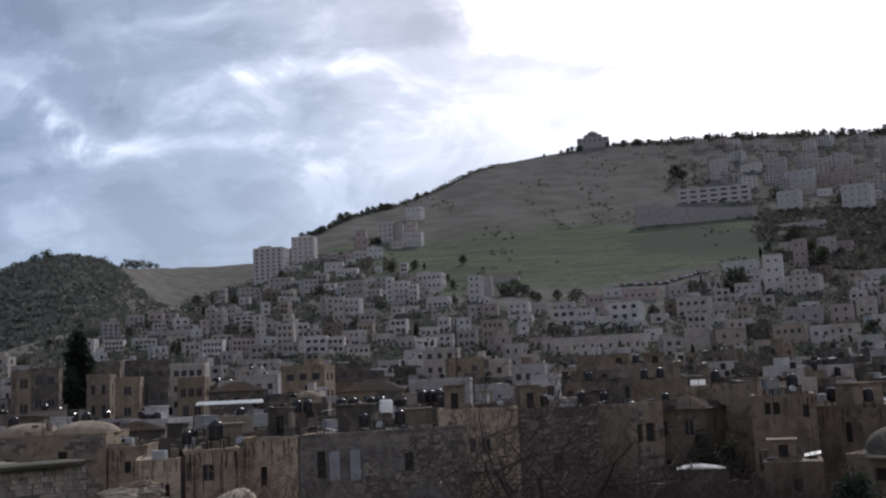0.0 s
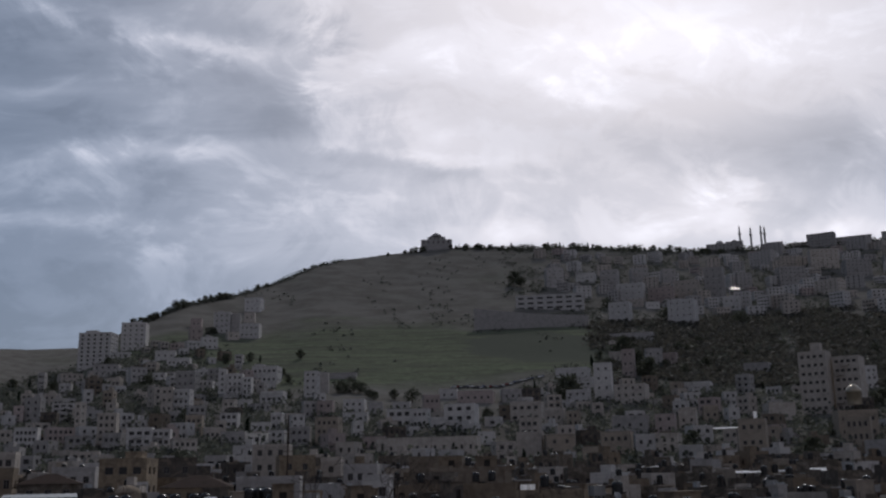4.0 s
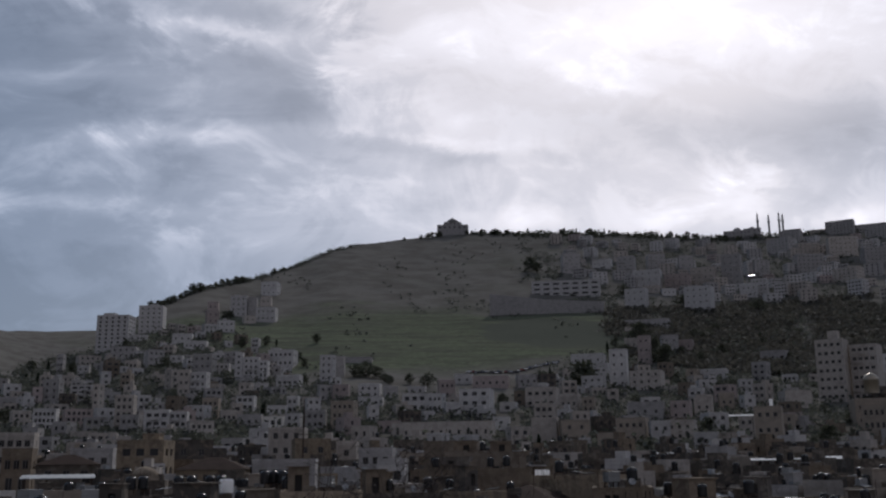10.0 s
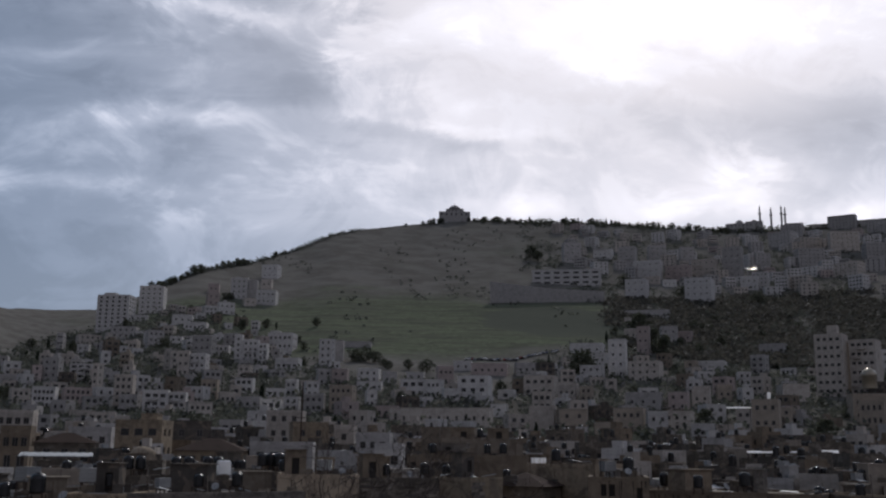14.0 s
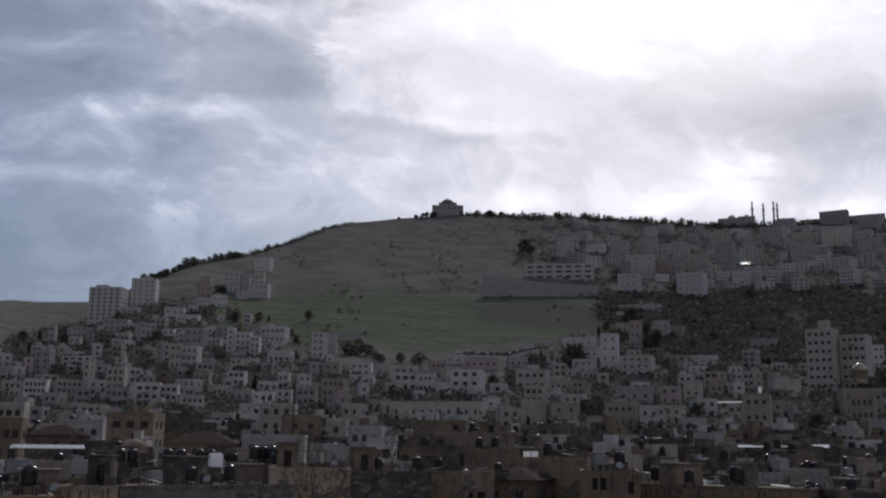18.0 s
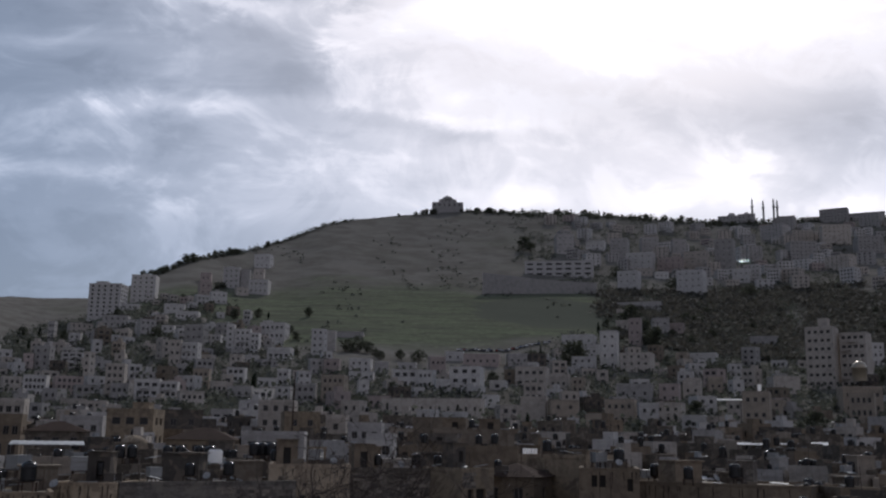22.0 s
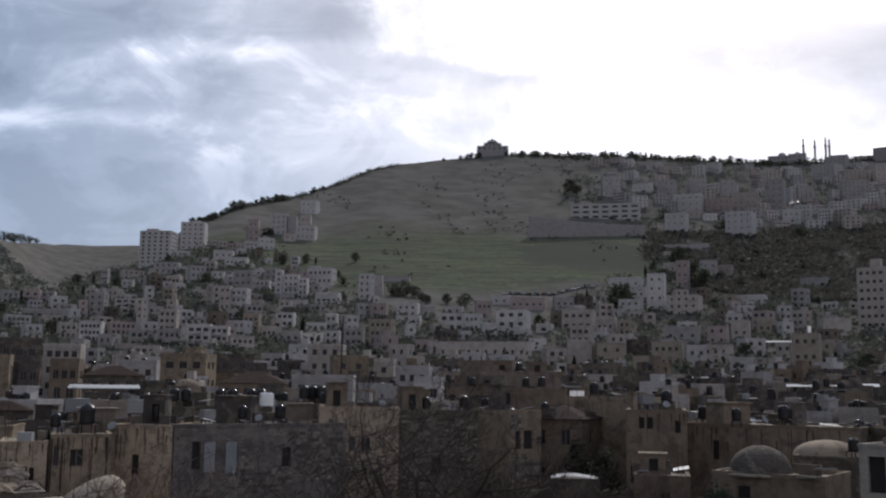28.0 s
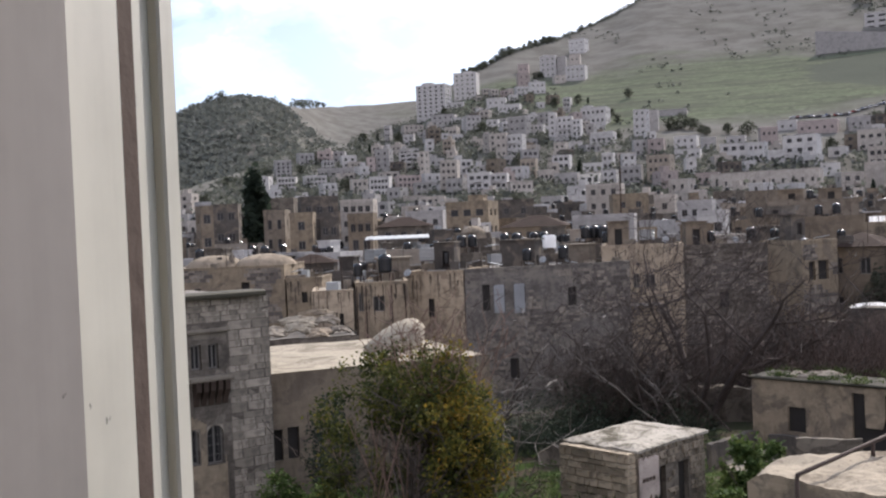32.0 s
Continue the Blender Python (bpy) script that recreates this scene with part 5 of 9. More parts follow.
def facing(ob, w, z0, z1, holes=(), bare=0.0, seed=0, course=0.24, length=0.42):
    """Rough facing stones that show where the plaster has fallen, joined into one part."""
    r, sh, z = random.Random(seed), Sheet(), z0
    while z < z1 - 0.1:
        h, x = min(course * r.uniform(0.7, 1.3), z1 - z), r.uniform(0, 0.2)
        while x < w - 0.1:
            l = min(length * r.uniform(0.5, 1.5), w - x)
            cx, cz = x + l / 2, z + h / 2
            inside = any(a - l / 2 < cx < a + c + l / 2 and b - h / 2 < cz < b + d + h / 2 for a, b, c, d in holes)
            if not inside and noise.noise(Vector((cx * 0.35, cz * 0.45, seed * 3.1))) > bare:
                p = r.uniform(0.015, 0.06)
                sh.rings([(x + 0.012, x + l - 0.012, -p, 0.05, z + 0.012), (x + r.uniform(0.01, 0.04), x + l - r.uniform(0.01, 0.04), -p, 0.05, z + h - 0.012)])
            x += l
        z += h
    return tagged(part("stone_facing", sh.mesh("stone_facing", M_FACING), ob, None, "rough stones bared by fallen plaster"), kind="stuff")


def spandrel(ob, x, z, w, h, wall):
    """Rounds the head of an opening with an arched filling."""
    sh, n = Sheet(), 10
    r = w / 2
    for i in range(n):
        a, b = math.pi * i / n, math.pi * (i + 1) / n
        pa, pb = (x + r - r * math.cos(a), z + h - r + r * math.sin(a)), (x + r - r * math.cos(b), z + h - r + r * math.sin(b))
        for y in (0.0, 0.12):
            sh.quad((pa[0], y, pa[1]), (pb[0], y, pb[1]), (pb[0], y, z + h), (pa[0], y, z + h))
        sh.quad((pa[0], 0, pa[1]), (pb[0], 0, pb[1]), (pb[0], 0.12, pb[1]), (pa[0], 0.12, pa[1]))
    part("arch", sh.mesh("arch", wall), ob, None, "rounded stone arch head")


M_STREAK = plain("rain_dirt", (0.05, 0.043, 0.036), 0.95, 0, 0.4, 5.0, 0.05)


def streaks(ob, w, top, n, seed, face=-0.006):
    """Tapering dark runs of dirt down a plastered front."""
    r, sh = random.Random(seed), Sheet()
    for _ in range(n):
        x, l, k = r.uniform(0.1, w - 0.2), r.uniform(0.5, 2.4), r.uniform(0.04, 0.13)
        z = top - r.choice((0.0, 0.0, r.uniform(0.3, 1.5)))
        pts = [(x + 0.05 * noise.noise(Vector((i * 0.8, x * 3, seed))), z - l * i / 6, k * (1 - (i / 6) ** 2 * 0.85) * r.uniform(0.7, 1.2)) for i in range(7)]
        for (xa, za, ka), (xb, zb, kb) in zip(pts, pts[1:]):
            sh.quad((xb - kb / 2, face, zb), (xb + kb / 2, face, zb), (xa + ka / 2, face, za), (xa - ka / 2, face, za))
    return tagged(part("rain_streak", sh.mesh("rain_streak", M_STREAK), ob, None, "dark rain streaks down the plaster"), kind="stuff")


def grille(ob, x, z, w, h, y=0.02):
    sh = Sheet()
    for i in range(4):
        sh.tube([(x + w * i / 3, y, z), (x + w * i / 3, y, z + h)], [0.010, 0.010], 5)
    for i in range(5):
        sh.tube([(x, y, z + h * i / 4), (x + w, y, z + h * i / 4)], [0.010, 0.010], 5)
    part("grille", sh.mesh("grille", M_FRAME), ob, None, "grey iron window grille")


# the stone mansion beside the garden, with paired lancet windows and a deep arch
B1_H = [(2.46, 7.03, 0.5, 1.16), (3.32, 7.01, 0.51, 1.17), (2.10, 2.66, 0.58, 1.60), (3.08, 2.55, 0.82, 1.81)]
b1 = old_building("stone_mansion", "weathered stone mansion with paired lancets and grilled arched windows", (-26.3, 36.7), (-17.94, 46.03), 9.0, 10.3, W_OLD, [(x + 6.02, z, a, b) for x, z, a, b in B1_H], parapet=0, side=[], rooms=0)
for x, z, a, b in B1_H[2:]:
    spandrel(b1, x + 6.02, z, a, b, M_STONE)
    grille(b1, x + 6.02, z, a, b)
lay_stones(b1, 6.02 + 4.33, 12.52, 0.2, 9.2, 0.38, 0.68, proud=0.016, joint=0.006)
lay_stones(b1, 6.02 + 1.6, 12.52, 9.2, 10.28, 0.29, 0.58, proud=0.02, joint=0.008)
sh = Sheet()
sh.rings([(5.5, 12.2, -0.45, 1.2, 10.31), (5.5, 12.2, -0.5, 1.2, 10.40), (5.5, 12.2, -0.5, 1.2, 10.52), (5.5, 12.2, -0.3, 1.2, 10.58)])
part("cornice", sh.mesh("cornice", M_EARTH), b1, None, "dark projecting roof cornice")
sh = Sheet()
sh.rings([(7.9, 10.25, -0.14, -0.004, 8.72), (7.85, 10.3, -0.2, -0.004, 8.80), (7.85, 10.3, -0.2, -0.004, 8.92)])
part("lintel", sh.mesh("lintel", M_STONE), b1, None, "long carved lintel above the lancets")
for i in range(5):
    sh = Sheet()
    x = 8.5 + i * 0.36
    sh.rings([(x, x + 0.24, -0.06, -0.004, 5.35), (x, x + 0.24, -0.2, -0.004, 5.7), (x, x + 0.24, -0.42, -0.004, 6.05), (x, x + 0.24, -0.48, -0.004, 6.5)])
    part("corbel", sh.mesh("corbel", M_RUST), b1, None, "stepped brown stone corbel")
sh = Sheet()
sh.rings([(8.2, 10.35, -0.5, -0.004, 6.5), (8.2, 10.35, -0.55, -0.004, 6.58), (8.2, 10.35, -0.55, -0.004, 6.72)])
part("ledge", sh.mesh("ledge", M_STONE), b1)
sh, holes = Sheet(), [(x + 6.02, z, a, b) for x, z, a, b in B1_H[2:]]
for i in range(49):
    for j in range(52):
        x, z = 7.6 + 0.05 * i, 0.2 + 0.1 * j
        if ((x + 0.025 - 7.6) / 2.45) ** 2 + (max(0.0, z + 0.05 - 2.2) / 2.82) ** 2 < 1 and not any(a - 0.05 < x + 0.025 < a + c + 0.05 and b - 0.08 < z + 0.05 < b + d + 0.04 for a, b, c, d in holes):
            sh.quad((x, -0.03, z), (x + 0.05, -0.03, z), (x + 0.05, -0.03, z + 0.1), (x, -0.03, z + 0.1))
part("arch_filling", sh.mesh("arch_filling", M_WALLS[W_PIT]), b1, None, "tan plaster filling of the blind arch")

# the low wing with the limewashed roof
old_building("lime_roofed_house", "low plastered house with a limewashed flat roof and paired dark windows", (-18.75, 47.0), (-8.3, 53.4), 13.0, 6.2, W_TAN, [(0.22, 1.83, 0.64, 1.58), (1.11, 1.87, 0.59, 1.61)], M_WORN_LIME, 0.0, framed=False, rooms=0)


def vault(label, place, lx, ly, hz, mat, name="vault", turn=0.0, rough=0.05, tip=0.0, skew=0.0, shear=0.0):
    """A domed or barrel-vaulted roof with an uneven limewashed skin."""
    sh, nu, nv = Sheet(), 20, 8
    def pt(i, j):
        a, e = 2 * math.pi * i / nu, (math.pi / 2) * j / nv
        k = 1 + rough * noise.noise(Vector((math.cos(a) * 2, math.sin(a) * 2, e * 2 + place[0])))
        z = hz * math.sin(e) * (1 - skew * (0.5 - 0.5 * math.cos(a) * math.cos(e)))
        return (lx * math.cos(a) * math.cos(e) * k + shear * z, ly * math.sin(a) * math.cos(e) * k, z)
    for i in range(nu):
        for j in range(nv):
            sh.quad(pt(i, j), pt(i + 1, j), pt(i + 1, j + 1), pt(i, j + 1))
    ob = new(name, sh.mesh(name, mat, True))
    ob.matrix_basis = pose(*place, 0, tip, turn)
    return tagged(ob, label, "roof vault")


vault("pale limewashed half-round vault on the low roof", (-14.7, 57.4, 6.15), 1.75, 2.2, 2.3, M_WORN_LIME, "half_vault", 8, 0.08, 0, 0.5, 0.38)


def broken_slab(label, place, lx, ly, bow, turn, tip, mat, seed):
    """A cracked remnant of vaulted roof: a bowed plate with a torn outline."""
    sh, n, th = Sheet(), 9, 0.12

    def pt(i, j, low=0.0):
        u, v = i / n * 2 - 1, j / n * 2 - 1
        k = 1 + 0.5 * noise.noise(Vector((u * 1.7, v * 1.7, seed)))
        return (u * lx * k, v * ly * k, bow * (1 - u * u) + 0.16 * noise.noise(Vector((u * 3, v * 3, seed + 4))) - low)

    for i in range(n):
        for j in range(n):
            c = ((i, j), (i + 1, j), (i + 1, j + 1), (i, j + 1))
            sh.quad(*[pt(*q) for q in c])
            sh.quad(*[pt(*q, th) for q in c[::-1]])
    for k in range(n):
        for a, b in (((k, 0), (k + 1, 0)), ((k + 1, n), (k, n)), ((0, k + 1), (0, k)), ((n, k), (n, k + 1))):
            sh.quad(pt(*a, th), pt(*b, th), pt(*b), pt(*a))
    ob = new("broken_roof_slab", sh.mesh("broken_roof_slab", mat))
    ob.matrix_basis = pose(*place, tip, 0, turn)
    return tagged(ob, label, "roof slab", "broken roof slabs")


for k, (x, y, z, lx, ly, turn, tip, mat) in enumerate((
        (-23.9, 62.2, 6.75, 0.9, 0.5, 14, 28, M_LIME), (-22.4, 62.6, 6.95, 1.1, 0.4, -6, 32, M_WORN_LIME), (-20.9, 62.3, 6.6, 0.8, 0.5, 20, 24, M_DOME),
        (-23.0, 64.4, 7.3, 1.2, 0.4, 6, 30, M_WORN_LIME), (-21.3, 64.8, 7.25, 1.0, 0.4, -10, 26, M_LIME), (-22.2, 66.0, 7.6, 1.3, 0.4, 4, 22, M_WALLS[W_PIT]), (-19.9, 63.6, 6.7, 0.7, 0.4, 30, 18, M_WALLS[W_OLD]))):
    broken_slab("thin torn remnant of a broken plaster vault", (x, y, z), lx, ly, 0.28, turn, tip, mat, 3 + 5 * k)
rb = old_building("vaulted_annexe", "dark rubble annexe under worn vaults", (-25.5, 59.5), (-18.2, 62.5), 7.0, 6.5, W_OLD, [], parapet=0, rooms=0)

bay = old_building("plaster_bay", "pale stained plaster bay beside a dark house", (-23.33, 68.5), (-20.5, 69.3), 6.0, 9.0, W_SUNNY, [(1.9, 6.2, 0.3, 1.2)], M_LIME_PALE, 0.12, framed=False, rooms=0)
b3 = old_building("plastered_house", "stained tan plaster house with one white-framed window", (-20.45, 69.79), (-16.77, 70.84), 8.0, 9.4, W_PIT, [(1.24, 7.39, 0.85, 1.15), (0.2, 7.44, 0.35, 1.33)], M_LIME_PALE, 0.15, style="pair", rooms=1)
sh = Sheet()
for x in (0.08, 0.75, 2.6, 3.6):
    sh.tube([(x, -0.09, 2.0), (x, -0.09, 9.3)], [0.05, 0.05], 6)
part("drainpipe", sh.mesh("drainpipe", M_RUST), b3, None, "rusty drainpipes down the plaster")
streaks(b3, 3.8, 9.35, 16, 3)
streaks(bay, 2.9, 8.95, 8, 5)
water_tank(Vector((-18.9, 72.6, 9.45)), 1.3)

# the long ruinous house behind the bare trees
B4_H = [(2.32, 6.42, 0.94, 2.2), (4.01, 6.32, 0.95, 2.3), (8.62, 6.63, 0.77, 1.5), (9.05, 1.59, 0.52, 1.73), (9.79, 1.62, 0.62, 1.65), (1.40, 6.63, 0.66, 2.04), (3.5, 1.1, 0.72, 1.64)]
b4 = old_building("ruinous_house", "long ruinous stone house with white boarded shutters", (-13.63, 76.8), (-1.01, 83.19), 12.0, 9.7, W_RUBBLE, B4_H, parapet=0.3, framed=False, side=[(3.0, 6.2, 0.7, 1.5)], rooms=0)
facing(b4, 14.1, 0.4, 9.6, B4_H, -0.12, 4)
for x, z, a, b in B4_H[:2]:
    sh = Sheet()
    sh.rings([(x, x + a * 0.92, -0.09, -0.03, z), (x, x + a * 0.92, -0.09, -0.03, z + b)])
    for k in range(1, 3):
        sh.box(x + a * 0.92 * k / 3 - 0.01, x + a * 0.92 * k / 3 + 0.01, -0.1, -0.09, z, z + b)
    part("shutter", sh.mesh("shutter", plain("pale_painted_boards", (0.25, 0.255, 0.26), 0.7)), b4, None, "pale grey boarded shutter")
b5 = old_building("tan_house", "tan plaster house with two dark windows and a balcony", (-3.34, 85.73), (3.4, 85.9), 9.0, 10.9, W_SUNNY, [(2.55, 7.56, 0.52, 1.21), (3.55, 7.57, 0.81, 1.12)], framed=True)
sh = Sheet()
sh.rings([(1.9, 4.7, -0.9, -0.004, 6.1), (1.9, 4.7, -0.9, -0.004, 6.3), (2.02, 4.58, -0.8, -0.01, 6.3), (2.02, 4.58, -0.8, -0.01, 6.2)])
part("balcony", sh.mesh("balcony", M_WALLS[W_CREAM]), b5)
b_dark = old_building("dark_stone_house", "dark stone house with one small window", (3.5, 88.4), (13.43, 90.0), 9.0, 10.6, W_OLD, [(8.4, 9.2, 0.6, 0.7), (3.0, 5.5, 0.8, 1.3)], framed=False)
facing(b_dark, 10.0, 3.0, 10.5, [(8.4, 9.2, 0.6, 0.7), (3.0, 5.5, 0.8, 1.3)], 0.0, 7)
b6 = old_building("stone_tower_house", "narrow tower house of pale rough stone with paired windows", (12.85, 86.15), (15.99, 88.26), 5.0, 10.8, W_PIT, [(0.71, 7.71, 0.66, 1.55), (1.7, 7.73, 1.1, 1.58)], framed=False, parapet=0.25)
facing(b6, 3.75, 3.0, 10.7, [(0.71, 7.71, 0.66, 1.55), (1.7, 7.73, 1.1, 1.58)], 0.12, 11, 0.3, 0.5)
old_building("long_house", "long grey stone house with a tall dark opening", (9.14, 106.2), (20.95, 101.9), 9.0, 12.6, W_TAN, [(0.28, 10.5, 0.71, 1.68), (11.4, 8.5, 0.5, 1.3)], framed=False)
old_building("upper_storey_house", "ochre plaster storey above the long house", (13.6, 112.5), (22.4, 111.0), 8.0, 14.4, W_DIRT, [(0.86, 12.0, 0.84, 1.26), (5.2, 12.0, 0.8, 1.2)])
b8 = old_building("garden_house", "tan plastered house with three small dark windows", (22.19, 82.88), (26.93, 81.47), 9.0, 11.1, W_TAN, [(1.04, 9.75, 0.45, 0.95), (1.67, 9.73, 0.52, 0.98), (3.95, 9.45, 0.47, 1.0), (0.3, 5.3, 0.6, 1.4)], framed=False, parapet=0.2)
old_building("back_house", "dull plastered house with a slit window", (19.6, 95.3), (24.8, 90.4), 8.0, 11.9, W_PIT, [(3.2, 9.2, 0.5, 1.0)], framed=False)
old_building("flat_outhouse", "low plastered outhouse with a pale roof edge", (20.0, 72.7), (23.8, 71.6), 5.0, 6.7, W_TAN, [(1.9, 4.8, 0.6, 0.85)], M_LIME, 0.15, framed=False)
lime_house = old_building("lime_edged_house", "grey house with a limewashed roof edge", (28.0, 86.7), (40.0, 78.0), 10.0, 9.9, W_TAN, [(2.84, 7.1, 0.55, 1.64), (7.2, 6.4, 0.6, 1.4)], M_LIME, 0.25, framed=False)
streaks(lime_house, 14.8, 9.8, 22, 12)
old_building("domed_house", "plastered house under a round brown dome", (24.0, 67.6), (29.6, 62.7), 6.0, 7.3, W_TAN, [(1.75, 5.9, 0.85, 0.8), (1.8, 3.3, 0.9, 0.7)], M_LIME, 0.3, framed=False, rooms=0)
big_dome = vault("round brown plastered dome on a square house", (27.3, 67.4, 7.3), 2.15, 2.15, 2.0, M_WALLS[W_OLD], "dome", 0)
sh = Sheet()
sh.lathe([(2.1, 0.0), (2.5, 0.0), (2.55, 0.1), (2.45, 0.2), (2.12, 0.22), (2.1, 0.0)], 24)
part("rim", sh.mesh("rim", M_LIME_PALE, True), big_dome, None, "pale limewashed rim")
old_building("white_door_house", "plastered house with a white-framed doorway", (28.3, 55.6), (33.5, 48.6), 7.0, 9.9, W_CREAM, [(0.5, 7.4, 1.0, 2.0)], M_LIME, 0.2, framed=False)
vault("pale worn dome on the old roofs", (35.0, 73.5, 8.2), 2.5, 2.4, 1.2, M_DOME, "dome", 0)
old_building("domed_annexe", "low stone annexe under a pale dome", (31.5, 71.5), (39.0, 67.0), 8.0, 8.2, W_OLD, [(2.0, 5.5, 0.6, 1.2)], M_LIME, 0.2, framed=False, rooms=0)
bd = old_building("twin_domed_bathhouse", "pale stone bathhouse with two low domes", (-41.5, 76.5), (-29.0, 78.35), 9.0, 10.7, W_PIT, [(9.0, 8.6, 0.7, 0.9), (5.0, 8.2, 0.6, 0.9)], M_LIME, 0.12, framed=False, rooms=0)
facing(bd, 12.4, 6.0, 10.6, [(9.0, 8.6, 0.7, 0.9), (5.0, 8.2, 0.6, 0.9)], 0.05, 13, 0.3, 0.55)
bw = old_building("bathhouse_wing", "worn pale plaster wing stepping down from the bathhouse", (-28.9, 78.5), (-26.0, 79.0), 6.0, 9.5, W_PIT, [(1.2, 7.6, 0.5, 0.9)], M_LIME, 0.2, framed=False, rooms=0)
streaks(bw, 2.9, 9.4, 8, 31)
vault("low pale dome of the bathhouse", (-36.3, 81.2, 10.75), 2.5, 2.6, 1.0, M_DOME, "low_dome")
vault("low pale dome of the bathhouse", (-31.9, 81.8, 10.75), 2.6, 2.6, 1.0, M_DOME, "low_dome")

wing = old_building("tan_wing", "pitted tan plaster wing of the ruinous house", (-18.3, 77.2), (-13.75, 76.75), 8.0, 9.75, W_SUNNY, [(1.6, 6.29, 0.55, 1.47)], framed=False, parapet=0.2)
streaks(wing, 4.5, 9.7, 12, 8)
streaks(b5, 6.7, 10.8, 12, 9)
streaks(b8, 4.9, 11.0, 8, 10)
# large square tanks, a white tank and a small dome behind the old fronts
old_building("tank_house", "dull low house under square steel tanks", (-26.2, 88.0), (-16.6, 88.9), 4.0, 9.55, W_DULL, [(2.0, 7.2, 0.8, 1.2)], framed=False, rooms=0, parapet=0.1)
for x, y, z, k in ((-24.1, 89.2, 9.64, 1.55), (-19.2, 89.6, 9.64, 1.5), (-17.7, 90.6, 9.64, 1.75)):
    water_tank(Vector((x, y, z)), k, 1, x * 9)
white_tank = group_at("water_tank", pose(-8.75, 96.9, 11.0, 0, 0, 20), "white square water tank on a masonry post", "water tank", "roof tanks")
sh = Sheet()
sh.rings([(-0.55, 0.55, -0.5, 0.5, 0.0), (-0.55, 0.55, -0.5, 0.5, 1.1), (-0.4, 0.4, -0.35, 0.35, 1.25)])
part("tank_box", sh.mesh("tank_box", M_CLOTH), white_tank)
sh = Sheet()
sh.box(-0.3, 0.3, -0.3, 0.3, -0.3, -0.005)
part("stand", sh.mesh("stand", M_WALLS[W_DIRT]), white_tank)
vault("small grey dome with a pale rim among the roofs", (-19.8, 118.9, 11.95), 1.7, 1.7, 1.6, M_DOME, "low_dome")
old_building("dome_house", "low dull house under a small dome", (-22.3, 116.6), (-17.3, 117.0), 6.0, 11.9, W_OLD, [(1.2, 9.9, 0.7, 1.2)], M_LIME, 0.12, framed=False, rooms=0)
# houses of the lower town that stand out above the roofs
house(-20.74, 165, 3.5, 15.7, 1.1, 5, 2, 9, -14, dep=4.0, below=1.0, style="slit", win=(0.7, 1.6), label="yellow stone house with two slit windows beside the cypress")
house(-19.24, 158, 3.6, 15.3, 1.0, 5, 1, 10, -8, dep=4.0, below=1.0, label="plain plastered house beside the yellow stone house")
house(-17.65, 162, 3.0, 14.6, 1.0, 4, 2, 6, 10, dep=4.0, below=1.0)
house(-23.41, 172, 4.2, 17.7, 1.1, 5, 2, 6, -8, dep=4.0, below=1.0, balcony=2)
house(-24.42, 150, 1.8, 17.0, 0.9, 5, 1, 5, 12, dep=4.0, below=1.0)
house(-20.45, 188, 5.5, 17.9, 1.7, 5, 3, 7, -10, dep=4.6, below=1.0)
house(-18.16, 196, 7.3, 17.9, 2.1, 5, 3, 6, 8, dep=6.0, below=1.0)
house(-16.07, 226, 7.5, 16.6, 3.9, 5, 4, 1, -10, dep=6.4, below=1.0)
house(-15.90, 178, 4.6, 14.7, 1.3, 4, 3, 5, -12, dep=4.0, below=1.0, win=(1.0, 1.6))
house(-13.45, 176, 9.4, 12.9, 1.3, 4, 3, 7, -6, dep=7.6, below=1.0, roof="hip")
house(-9.78, 188, 8.3, 16.1, 1.8, 5, 3, W_PIT, -16, dep=7.6, below=1.0, win=(1.5, 1.3), top=1.6, style="slit", label="tan house with three square windows above the roofs")
house(-2.10, 152, 9.2, 13.1, 0.9, 4, 4, W_GREY, -5, dep=7.4, below=1.0, win=(1.2, 1.4), label="low grey-plastered house behind black roof tanks")
house(1.34, 222, 4.4, 14.0, 4.2, 4, 1, 1, -10, dep=4.0, below=1.0)
house(-7.03, 205, 7.8, 15.3, 2.8, 5, 2, 6, 6, dep=6.3, below=1.0)
house(-15.90, 150, 3.7, 12.0, 0.9, 4, 2, 5, -10, dep=4.0, below=1.0, win=(0.9, 2.0))
house(-6.04, 168, 10.9, 12.1, 1.1, 4, 6, W_PIT, -10, dep=9.0, below=1.0, win=(0.8, 1.4), roof="hip", label="tan stone house with six windows and a hipped tile roof")
house(-18.85, 112, 5.3, 9.6, 0.5, 3, 4, 6, -8, dep=4.4, below=1.0, roof="hip", win=(0.8, 1.8), label="grey house with tall openings and a low hipped tile roof")
house(3.84, 150, 4.0, 12.7, 0.9, 4, 2, 0, -8, dep=4.0, below=1.0)
house(0.46, 130, 1.9, 11.2, 0.7, 3, 1, 10, 8, dep=4.0, below=1.0)
house(7.13, 128, 6.5, 14.8, 0.7, 4, 3, 9, -8, dep=5.4, below=1.0, label="broad dull house below the slope")
house(-12.25, 215, 8.2, 13.6, 3.2, 4, 3, 2, -8, dep=6.8, below=1.0)
house(-2.02, 240, 8.2, 16.6, 5.8, 5, 3, 1, -10, dep=7.0, below=1.0)
house(-0.51, 215, 7.5, 14.9, 3.6, 5, 2, 10, 8, dep=6.2, below=1.0)
house(2.96, 205, 6.8, 13.4, 2.9, 4, 3, 2, -10, dep=5.8, below=1.0)

# the stone huts in the garden
m, w = frame_of((-0.58, 43.04), (2.47, 47.28))
HUT_D = [(1.3, 0.0, 0.85, 2.35), (3.1, 0.0, 0.8, 2.3)]
